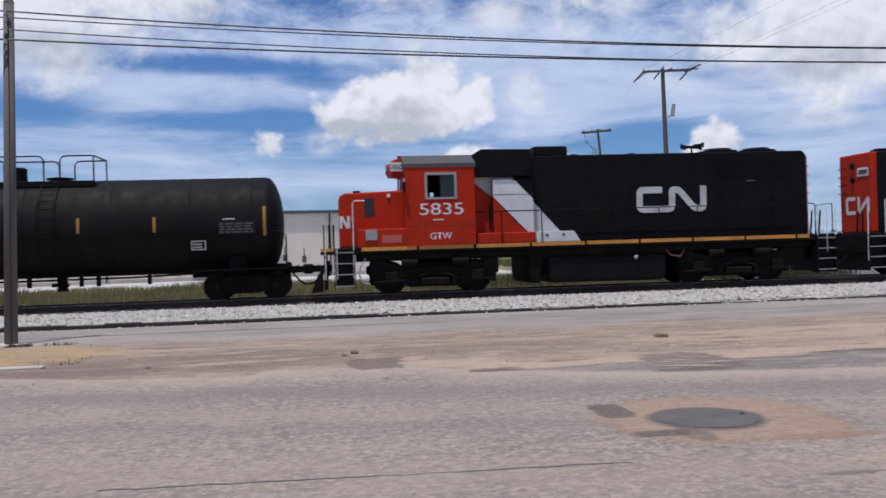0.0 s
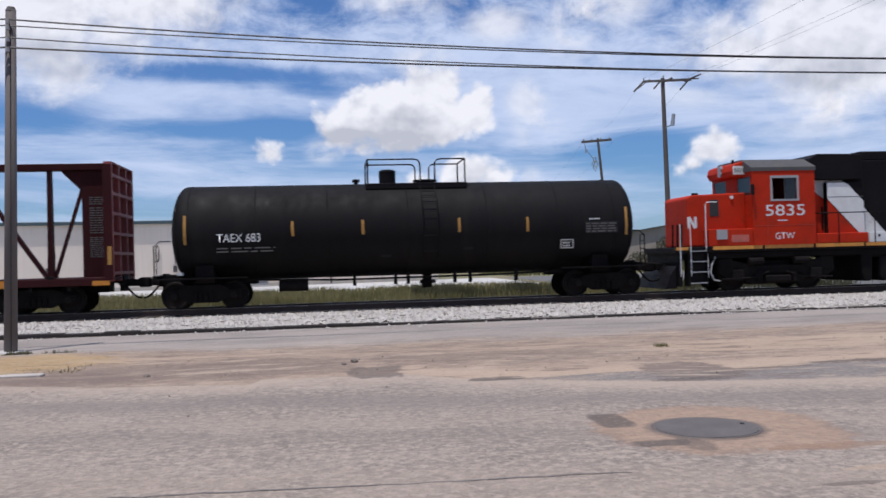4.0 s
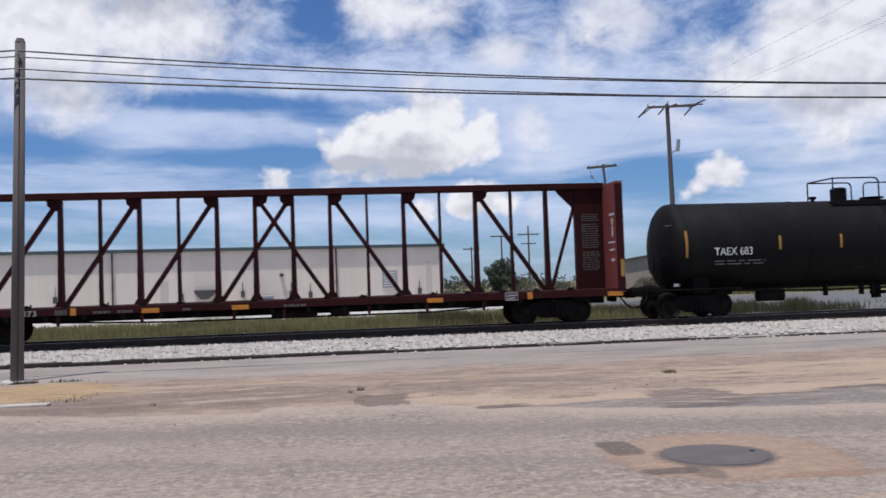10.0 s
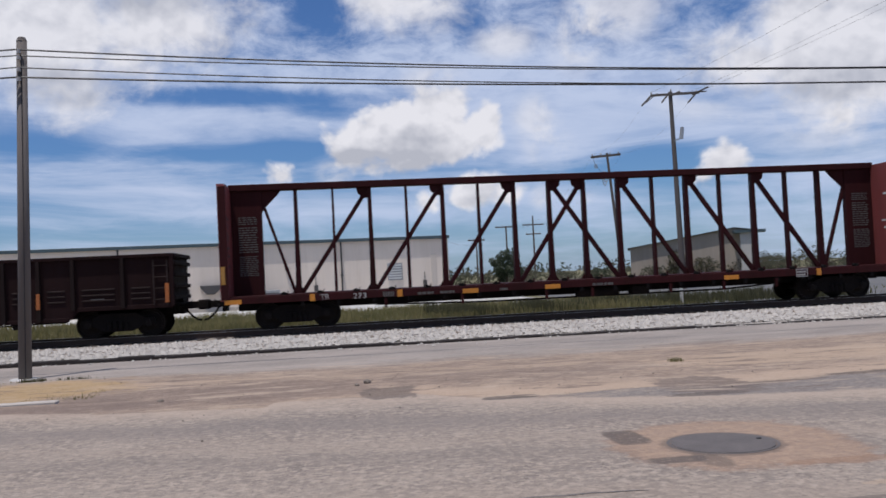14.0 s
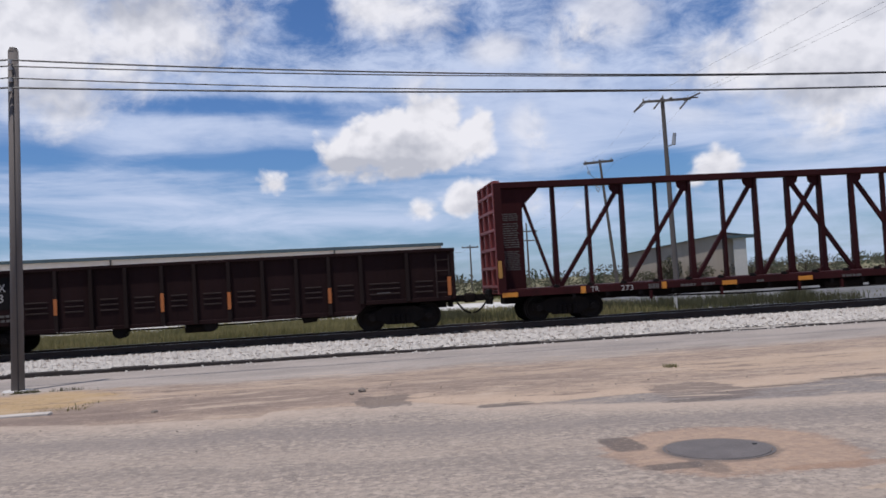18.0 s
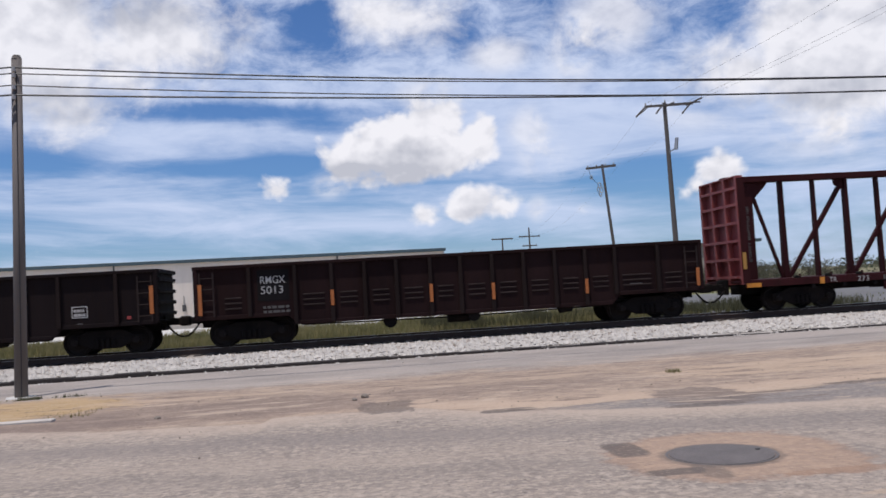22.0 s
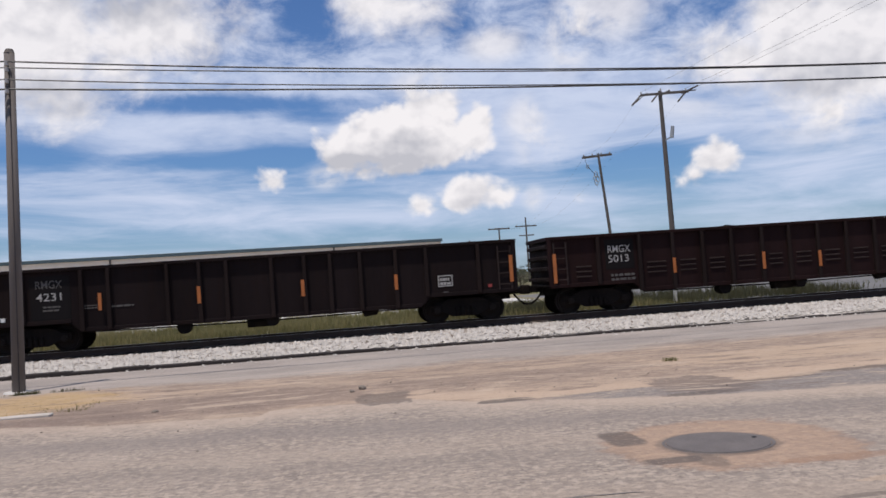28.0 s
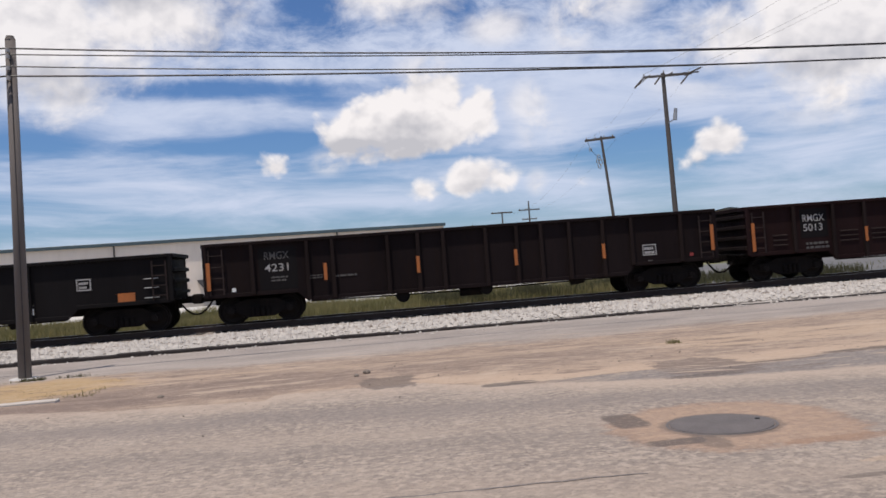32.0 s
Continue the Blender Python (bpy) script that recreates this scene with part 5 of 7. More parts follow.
def second_locomotive():
    cx = 26.5
    car = rail_car("locomotive", "second black diesel locomotive with a red hood end, coupled behind", "locomotive", cx)
    X = lambda x: x - cx
    part("underframe", boxes((X(17.95), X(35.0), -1.46, 1.46, 1.30, 1.50), bevel=0.015), BLACK_PAINT, car)
    hood = part("long_hood", boxes((X(18.75), X(31.0), -0.92, 0.92, 1.502, 4.28), bevel=0.05), BLACK_PAINT, car, "black long hood")
    part("hood_end", boxes((X(18.50), X(18.75), -0.92, 0.92, 1.502, 4.26), bevel=0.04), RED, hood, "red hood end")
    part("number_board", boxes((X(18.475), X(18.50), -0.78, -0.18, 3.45, 3.75), bevel=0.01), WHITE_PAINT, hood, "white number board")
    part("board_digits", boxes(*((X(18.468), X(18.475), -0.74 + 0.1 * i, -0.67 + 0.1 * i, 3.52, 3.68) for i in range(5))), BLACK_PAINT, hood)
    bm = bmesh.new()
    for a, b in (((-0.75, 2.2), (-0.75, 2.7)), ((-0.75, 2.7), (-0.2, 2.2)), ((-0.2, 2.2), (-0.2, 2.75)), ((0.0, 2.7), (0.5, 2.7)), ((0.5, 2.7), (0.5, 2.2)), ((0.0, 2.2), (0.5, 2.2))):
        bar(bm, (X(18.492), a[0], a[1]), (X(18.492), b[0], b[1]), 0.13, 0.008, (1, 0, 0))
    part("emblem", bm, WHITE_PAINT, hood, "white emblem band on the red end")
    part("roof_fan", rods(((X(19.9), 0, 4.26), (X(19.9), 0, 4.42), 0.66), n=24), BLACK_PAINT, hood)
    part("lifting_lug", tubes(0.02, [(X(18.8), -0.6, 4.26), (X(18.85), -0.6, 4.36), (X(19.1), -0.6, 4.38), (X(19.15), -0.6, 4.26)]), BLACK_PAINT, hood)
    for z in (3.85, 3.35):
        part("headlight", rods(((X(18.5), 0.1, z), (X(18.42), 0.1, z), 0.1), n=12), BLACK_PAINT, hood)
    for z in (2.9, 3.2, 3.5, 3.8):
        part("end_grab_iron", tubes(0.014, [(X(18.5), 0.86, z), (X(18.40), 0.86, z), (X(18.40), 0.5, z), (X(18.5), 0.5, z)]), BLACK_PAINT, hood)
    part("cab", boxes((X(31.0), X(33.2), -1.5, 1.5, 1.502, 4.35), bevel=0.06), RED, car, "red cab")
    part("nose", boxes((X(33.2), X(34.8), -0.95, 0.95, 1.502, 3.2), bevel=0.06), RED, car)
    part("fuel_tank", prism([(X(24.0), 1.3), (X(24.2), 0.24), (X(28.6), 0.20), (X(28.8), 1.3)], -1.35, 1.35, 0.06), BLACK_PAINT, car)
    loco_truck(car, X(21.4))
    loco_truck(car, X(31.6))
    coupler(car, X(17.40), -1)
    step_well(car, X(18.02), X(18.56))
    part("pilot_plate", boxes((X(17.93), X(17.99), -1.40, 1.40, 0.22, 1.3)), BLACK_PAINT, car)
    for x, z in ((17.98, 2.4), (18.62, 2.6)):
        part("grab_post", tubes(0.022, [(X(x), -1.47, 0.55), (X(x), -1.47, z)]), HANDRAIL_W, car, "white grab post")
    for x in (18.0, 18.2):
        part("hose_stand", tubes(0.03, [(X(x), -0.8, 1.5), (X(x + 0.02), -0.85, 2.2)]), UNDER, car)
    for i in range(9):
        part("handrail_post", tubes(0.018, [(X(19.5 + 1.36 * i), -1.46, 1.45), (X(19.5 + 1.36 * i), -1.46, 2.52)]), BLACK_PAINT, car)
    part("handrail", tubes(0.018, [(X(18.7), -1.46, 2.52), (X(30.9), -1.46, 2.52)]), BLACK_PAINT, car)
    x = 18.7
    while x < 33:
        part("sill_stripe", boxes((X(x), X(x + 1.72), -1.472, -1.462, 1.385, 1.50)), YELLOW_SILL, car, "worn yellow sill stripe")
        x += 1.80


# ---- tank car ----
def tank_car():
    x0, x1, zc, r = -16.25, -1.34, 2.35, 1.50     # the shell
    frame0, frame1, dish = -16.25, -1.60, 0.52
    cx = (frame0 + frame1) / 2
    car = rail_car("tank_car", "dull black tank car with a top platform and yellow reflectors", "tank car", cx)
    X = lambda x: x - cx
    bm = bmesh.new()
    n = 48
    prof = [(x0 + dish * (1 - math.cos(a)), r * math.sin(a)) for a in (math.pi / 2 * i / 9 for i in range(1, 10))]
    prof += [(x, r) for x in (-13.6, -11.4, -8.9, -6.4, -4.1)]
    prof += [(x1 - dish * (1 - math.cos(a)), r * math.sin(a)) for a in (math.pi / 2 * i / 9 for i in range(9, 0, -1))]
    rings = [[bm.verts.new((X(x), q * math.cos(t), zc + q * math.sin(t))) for t in (2 * math.pi * k / n for k in range(n))] for x, q in prof]
    for a, b in zip(rings, rings[1:]):
        for k in range(n):
            bm.faces.new((a[k], b[k], b[(k + 1) % n], a[(k + 1) % n]))
    bm.faces.new(rings[0])
    bm.faces.new(rings[-1][::-1])
    bmesh.ops.recalc_face_normals(bm, faces=bm.faces)
    shell = part("tank_shell", bm, TANK_BLACK, car, "sooty black cylindrical tank shell", True)
    for x in (-15.6, -13.6, -11.4, -8.9, -6.4, -4.1, -2.25):
        bm = tubes(0.012, [(X(x), (r + 0.002) * math.cos(t), zc + (r + 0.002) * math.sin(t)) for t in (2 * math.pi * k / 48 for k in range(49))], n=4)
        part("weld_seam", bm, TANK_BLACK, shell)
    curve = lambda z: -math.sqrt(max(0.0, r * r - (z - zc) ** 2)) - 0.008
    def curved(name, xa, xb, za, zb, mat, label=""):
        b2 = bmesh.new()
        m = 4
        v = [[b2.verts.new((X(x), curve(za + (zb - za) * i / m), za + (zb - za) * i / m)) for i in range(m + 1)] for x in (xa, xb)]
        for i in range(m):
            b2.faces.new((v[0][i], v[1][i], v[1][i + 1], v[0][i + 1]))
        return part(name, b2, mat, car, label)
    for x, za, zb in ((-15.68, 1.98, 2.86), (-12.47, 2.17, 2.62), (-10.32, 2.17, 2.62), (-7.30, 2.17, 2.62), (-5.11, 2.14, 2.60), (-1.86, 1.96, 2.86)):
        curved("reflector_strip", x - 0.042, x + 0.042, za, zb, REFLEX, "yellow reflector strip")
    letters("TAEX 683", 0.36, STENCIL, car, X(-14.74), -1.506, 2.03, "lettering", "white reporting mark", 1.30)
    part("stencil_text", stencil_bars(X(-14.75), X(-13.0), 1.72, 1.92, -1.475, 2, 9, 0.6), STENCIL_DIM, car)
    part("notice_panel", boxes((X(-3.24), X(-2.14), -1.506, -1.500, 2.03, 2.42)), TANK_PLATE, car, "dull grey data panel")
    part("stencil_text", stencil_bars(X(-3.2), X(-2.2), 2.07, 2.40, -1.514, 4, 14, 0.4), STENCIL_DIM, car)
    part("stencil_text", stencil_bars(X(-3.1), X(-2.7), 2.47, 2.52, -1.51, 1, 4, 0.2), STENCIL, car)
    outline_box(car, X(-4.05), X(-3.62), 1.57, 1.86, -1.46, 0.035, 6)
    for x, z in ((-7.0, 1.62), (-9.6, 1.45)):
        curved("faded_mark", x - 0.16, x + 0.16, z, z + 0.08, TANK_PLATE)
    part("stencil_text", stencil_bars(X(-16.0), X(-15.75), 1.05, 1.16, -1.05, 1, 2, 0.1), STENCIL, car)
    bm = bmesh.new()
    for y, z, d in ((-1.02, 3.02, 0.235), (-0.90, 3.02, 0.190), (-0.78, 3.02, 0.160), (-0.98, 2.90, 0.205), (-0.84, 2.90, 0.160), (-1.00, 2.76, 0.190)):
        box(bm, X(x0 + d) - 0.012, X(x0 + d) + 0.012, y, y + 0.09, z, z + 0.07)
    part("head_stencil", bm, STENCIL, shell, "white stencil lines on the tank head")
    # platform and top fittings
    p = part("top_platform", boxes((X(-10.15), X(-6.95), -0.82, -0.42, 3.70, 3.76), (X(-10.15), X(-6.95), 0.42, 0.82, 3.70, 3.76), (X(-10.18), X(-6.92), -0.86, -0.82, 3.62, 3.80), bevel=0.01), BLACK_PAINT, car, "black running board on the tank top")
    for xa, xb in ((-10.10, -8.42), (-7.95, -6.97)):
        for y in (-0.80, 0.80):
            up = [(X(xa), y, 3.74)] + (bend((X(xa), y, 3.74), (X(xa), y, 4.56), (X(xb), y, 4.56), reach=0.03) if xa < -9 else bend((X(xa), y, 3.74), (X(xa), y, 4.56), (X(xb), y, 4.56), reach=0.2))
            dn = (bend((X(xa), y, 4.56), (X(xb), y, 4.56), (X(xb), y, 3.74), reach=0.2) if xb < -8 else bend((X(xa), y, 4.56), (X(xb), y, 4.56), (X(xb), y, 3.74), reach=0.03)) + [(X(xb), y, 3.74)]
            part("platform_rail", tubes(0.026, up + dn), BLACK_PAINT, p, "black pipe railing")
    for x in (-10.10, -6.97):
        part("platform_rail", tubes(0.026, [(X(x), -0.8, 4.56), (X(x), 0.8, 4.56)]), BLACK_PAINT, p)
    part("valve_bonnet", rods(((X(-9.42), 0, 3.75), (X(-9.42), 0, 4.24), 0.27), ((X(-9.42), 0, 4.24), (X(-9.42), 0, 4.30), 0.29, 0.2), n=24), BLACK_PAINT, car, "black valve bonnet")
    part("manway", rods(((X(-8.18), 0, 3.78), (X(-8.18), 0, 3.90), 0.30), ((X(-8.18), 0, 3.90), (X(-8.18), 0, 3.95), 0.40), n=24), BLACK_PAINT, car, "round manway lid")
    part("vent_valve", rods(((X(-10.45), -0.1, 3.8), (X(-10.45), -0.1, 4.0), 0.07), ((X(-10.57), -0.1, 3.95), (X(-10.33), -0.1, 3.95), 0.05)), BLACK_PAINT, car)
    bm = bmesh.new()
    for i in range(10):
        y, z = -(r + 0.10) * math.cos(radians(-28 + 9.2 * i)), zc + (r + 0.10) * math.sin(radians(-28 + 9.2 * i))
        tube(bm, [(X(-8.45), y, z), (X(-7.98), y, z)], 0.010)
    for x in (-8.45, -7.98):
        tube(bm, [(X(x), -(r + 0.10) * math.cos(radians(t)), zc + (r + 0.10) * math.sin(radians(t))) for t in range(-40, 66, 8)], 0.016)
    part("ladder", bm, BLACK_PAINT, car, "black curved side ladder")
    # underframe
    for e, w in ((frame0, 1), (frame1, -1)):
        a, b = sorted((X(e - w * 0.42), X(e + w * 2.6)))
        part("stub_sill", boxes((a, b, -0.35, 0.35, 0.72, 1.08), bevel=0.02), UNDER, car)
        a, b = sorted((X(e - w * 0.42), X(e - w * 0.30)))
        part("end_beam", boxes((a, b, -1.40, 1.40, 0.92, 1.06), bevel=0.01), UNDER, car)
        a, b = sorted((X(e + w * 0.8), X(e + w * 1.4)))
        part("tank_cradle", prism([(a, 0.80), (a + 0.05, 1.35), (b - 0.05, 1.35), (b, 0.80)], -1.25, 1.25), UNDER, car)
        a, b = sorted((X(e - w * 0.36), X(e + w * 2.4)))
        part("side_walkway", boxes((a, b, -1.45, -1.05, 0.93, 0.97)), UNDER, car)
        part("end_handrail", tubes(0.02, [(X(e - w * 0.36), -1.4, 0.98), (X(e - w * 0.36), -1.4, 1.95), (X(e - w * 0.2), -1.3, 2.1), (X(e + w * 0.1), -1.25, 2.1)]), BLACK_PAINT, car)
        part("end_ladder", tubes(0.014, *([(X(e - w * 0.36), -1.4, z), (X(e - w * 0.36), -1.0, z)] for z in (1.25, 1.5, 1.75, 1.95)), [(X(e - w * 0.36), -1.0, 0.98), (X(e - w * 0.36), -1.0, 1.95)]), BLACK_PAINT, car)
    part("brake_wheel", tubes(0.02, [(X(-16.62), -0.75 + 0.25 * math.cos(t), 1.75 + 0.25 * math.sin(t)) for t in (2 * math.pi * k / 16 for k in range(17))]), BLACK_PAINT, car, "hand brake wheel")
    part("brake_pipe", tubes(0.035, [(X(-13.9), -0.9, 0.86), (X(-11.0), -0.9, 0.78), (X(-6.0), -0.9, 0.80), (X(-3.9), -0.9, 0.86)]), UNDER, car)
    part("brake_reservoir", rods(((X(-12.95), -0.7, 0.66), (X(-12.05), -0.7, 0.66), 0.20), n=14), UNDER, car)
    part("bottom_outlet", rods(((X(-8.2), 0, 0.9), (X(-8.2), 0, 0.42), 0.16), ((X(-8.45), -0.2, 0.62), (X(-7.95), -0.2, 0.62), 0.06), n=12), UNDER, car)
    for x in (-10.6, -9.3, -8.9, -7.4, -6.9, -5.4):
        part("hanger_bracket", boxes((X(x - 0.05), X(x + 0.05), -0.95, -0.8, 0.58, 0.95)), UNDER, car)
    freight_truck(car, X(-15.21))
    freight_truck(car, X(-2.50))
    coupler(car, X(-17.12), -1)
    coupler(car, X(-0.62), 1)


# ---- centre-beam flat car ----
def centerbeam_car():
    x0, x1 = -40.20, -17.76
    cx = (x0 + x1) / 2
    car = rail_car("centerbeam_flatcar", "empty maroon centre-beam lumber flat car with end bulkheads", "flat car", cx)
    X = lambda x: x - cx
    part("deck", boxes((X(x0), X(x1), -1.40, 1.40, 0.98, 1.08), bevel=0.01), MAROON_SHADED, car)
    part("side_sill", boxes((X(x0 + 0.1), X(x1 - 0.1), -1.47, -1.40, 0.84, 1.05), bevel=0.008), MAROON_SHADED, car, "maroon side sill")
    part("side_sill", boxes((X(x0 + 0.1), X(x1 - 0.1), 1.40, 1.47, 0.84, 1.05), bevel=0.008), MAROON_SHADED, car, "maroon side sill")
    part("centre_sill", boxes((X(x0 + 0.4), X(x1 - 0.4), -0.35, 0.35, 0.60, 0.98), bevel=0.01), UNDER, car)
    part("top_chord", boxes((X(x0 + 0.2), X(x1 - 0.2), -0.20, 0.20, 4.42, 4.63), bevel=0.02), MAROON_SHADED, car, "maroon top chord")
    for i in range(16):
        x = -37.90 + 1.1965 * i
        wide = (i % 2 == 0) if i < 8 else (i % 2 == 1) if i < 15 else True
        wide = wide or i in (7, 8)
        w0, w1 = (0.070, 0.092) if wide else (0.043, 0.048)
        bm = prism([(X(x - w1), 1.08), (X(x - w0), 2.6), (X(x - w0 * 0.8), 4.43), (X(x + w0 * 0.8), 4.43), (X(x + w0), 2.6), (X(x + w1), 1.08)], -0.11, 0.11)
        c = part("post", bm, MAROON_SHADED, car)
        if wide:
            part("foot_gusset", prism([(X(x - 0.22), 1.08), (X(x - 0.09), 1.28), (X(x + 0.09), 1.28), (X(x + 0.22), 1.08)], -0.04, 0.04), MAROON_SHADED, c)
    xs = [-37.90 + 1.1965 * i for i in range(16)]
    def brace(xa, za, xb, zb, w=0.135):
        part("diagonal_brace", bar(bmesh.new(), (X(xa), 0, za), (X(xb), 0, zb), w, 0.12), MAROON_SHADED, car)
        zt = max(za, zb)
        xt = xa if za > zb else xb
        s = 1 if (xb - xa) * (zb - za) < 0 else -1
        part("top_gusset", prism([(X(xt - s * 0.14), 4.43), (X(xt + s * 0.30), 4.43), (X(xt + s * 0.26), 4.24), (X(xt + s * 0.08), 4.08), (X(xt - s * 0.14), 4.08)][::s], -0.035, 0.035), MAROON_SHADED, car)
    for i in (0, 2, 4, 6):
        brace(xs[i] + 0.14, 1.12, xs[i + 2] - 0.12, 4.28)
    for i in (7, 9, 11, 13):
        brace(xs[i] + 0.12, 4.28, xs[i + 2] - 0.14, 1.12)
    brace(xs[0] - 0.12, 1.12, -38.95, 4.05, 0.09)
    brace(xs[15] + 0.12, 1.12, -18.92, 4.05, 0.09)
    for e, w in ((x0, 1), (x1, -1)):
        # end panel in the middle plane, with its notices
        a, b = sorted((X(e + w * 0.25), X(e + w * 1.22)))
        panel = part("end_panel", boxes((a, b, -0.10, 0.10, 1.08, 4.43)), MAROON_SHADED, car, "maroon end panel with white loading notices")
        g = [(e + w * 1.22, 4.43), (e + w * 1.85, 4.43), (e + w * 1.70, 4.25), (e + w * 1.30, 3.85), (e + w * 1.22, 3.7)]
        part("corner_gusset", prism([(X(x), z) for x, z in g], -0.05, 0.05), MAROON_SHADED, panel)
        for q, (za, zb) in enumerate(((3.35, 3.62), (2.45, 3.30), (1.70, 2.36))):
            part("notice_text", stencil_bars(a + 0.22, b - 0.16, za, zb, -0.103, 4 if q == 0 else 11, 20 + q + int(w), 0.5), STENCIL_DIM, panel, "dusty white notice lines")
        # bulkhead: inner sheet and outer ribs
        a, b = sorted((X(e + w * 0.18), X(e + w * 0.24)))
        bulk = part("bulkhead", boxes((a, b, -1.45, 1.45, 0.95, 4.50)), MAROON_LIT, car, "maroon bulkhead coloured as sunlit red")
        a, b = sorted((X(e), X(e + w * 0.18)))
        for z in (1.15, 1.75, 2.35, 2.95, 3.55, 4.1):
            part("rib", boxes((a, b, -1.38, 1.38, z, z + 0.09)), MAROON_LIT, bulk)
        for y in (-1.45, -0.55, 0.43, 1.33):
            part("stanchion", boxes((a, b, y, y + 0.12, 0.95, 4.50)), MAROON_LIT, bulk)
        part("cap", boxes((min(a, X(e + w * 0.24)), max(b, X(e + w * 0.24)), -1.45, 1.45, 4.50, 4.54)), MAROON_LIT, bulk)
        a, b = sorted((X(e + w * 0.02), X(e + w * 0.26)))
        part("side_flange", boxes((a, b, -1.49, -1.452, 0.98, 4.46)), MAROON_SHADED, bulk)
        part("reflector_strip", boxes((X(e + w * 0.10) - 0.06, X(e + w * 0.10) + 0.06, -1.498, -1.491, 1.45, 2.0)), REFLEX, bulk, "yellow reflector strip")
        a, b = sorted((X(e + w * 0.12), X(e + w * 0.62)))
        part("reflector_strip", boxes((a, b, -1.478, -1.472, 0.84, 0.98)), REFLEX_C, car, "orange reflector strip")
        bm = bmesh.new()
        xi = X(e + w * 0.245)
        for za, zb, ya, yb in ((3.45, 3.52, -1.25, -0.75), (3.15, 3.35, -1.1, -0.98), (2.75, 3.1, -1.1, -1.0), (2.55, 2.6, -1.25, -0.6), (2.3, 2.36, -1.2, -0.7), (1.95, 2.05, -1.15, -0.85)):
            box(bm, xi - 0.003, xi + 0.003, ya, yb, za, zb)
        part("bulkhead_marks", bm, STENCIL_DIM if w > 0 else STENCIL, bulk, "white stencilled marks")
    for x in (-37.45, -34.76, -32.54, -29.90, -23.95, -20.92):
        small = x in (-37.45, -34.76, -20.92)
        part("reflector_strip", boxes((X(x - (0.08 if small else 0.25)), X(x + (0.08 if small else 0.25)), -1.478, -1.472, 0.83, 1.05 if small else 0.97)), REFLEX_C, car, "orange reflector strip")
    outline_box(car, X(-21.72), X(-21.32), 0.80, 1.06, -1.476, 0.025, 8)
    letters("TR", 0.24, DUSTY_WHITE, car, X(-37.20), -1.476, 0.86, "lettering", "dusty white reporting mark", 0.27)
    letters("273", 0.24, DUSTY_WHITE, car, X(-36.20), -1.476, 0.84, "lettering", "dusty white car number", 0.40)
    part("stencil_text", stencil_bars(X(-35.28), X(-34.90), 0.85, 1.02, -1.475, 1, 4, 0.1), STENCIL_DIM, car)
    for x, n, k in ((-34.2, 0.5, 5), (-33.5, 0.45, 6), (-31.6, 0.3, 7), (-28.6, 0.7, 8)):
        part("stencil_text", stencil_bars(X(x), X(x + n), 0.86, 0.97, -1.475, 1, k, 0.3), STENCIL_DIM, car)
    for x in (-35.2, -32.8, -30.1, -28.6, -26.0, -24.2, -22.4):
        part("winch_bracket", boxes((X(x - 0.04), X(x + 0.04), -1.46, -1.36, 0.52, 0.80)), MAROON_SHADED, car)
    for i in range(18):
        x = -38.3 + 1.1 * i
        w = part("tie_down_winch", rods(((X(x), -1.45, 1.10), (X(x), -1.30, 1.10), 0.062), ((X(x) - 0.10, -1.42, 1.10), (X(x) + 0.10, -1.42, 1.10), 0.03), n=8), UNDER, car, "small rusty strap winch")
        part("ratchet_plate", boxes((X(x) + 0.11, X(x) + 0.13, -1.45, -1.33, 1.05, 1.19)), MAROON_SHADED, w)
        part("stake_pocket", boxes((X(x + 0.5), X(x + 0.6), -1.455, -1.36, 0.70, 0.85)), UNDER, car)
    part("brake_rigging", tubes(0.03, [(X(-35.5), -1.0, 0.62), (X(-32), -1.0, 0.52), (X(-24), -1.0, 0.52), (X(-22.3), -1.0, 0.62)]), UNDER, car)
    part("brake_reservoir", rods(((X(-29.0), -0.9, 0.66), (X(-27.6), -0.9, 0.66), 0.17), n=14), UNDER, car)
    part("brake_valve", boxes((X(-27.2), X(-26.6), -1.1, -0.7, 0.52, 0.80), bevel=0.03), UNDER, car)
    freight_truck(car, X(-37.93))
    freight_truck(car, X(-20.06))
    coupler(car, X(-40.86), -1)
    coupler(car, X(-17.16), 1)


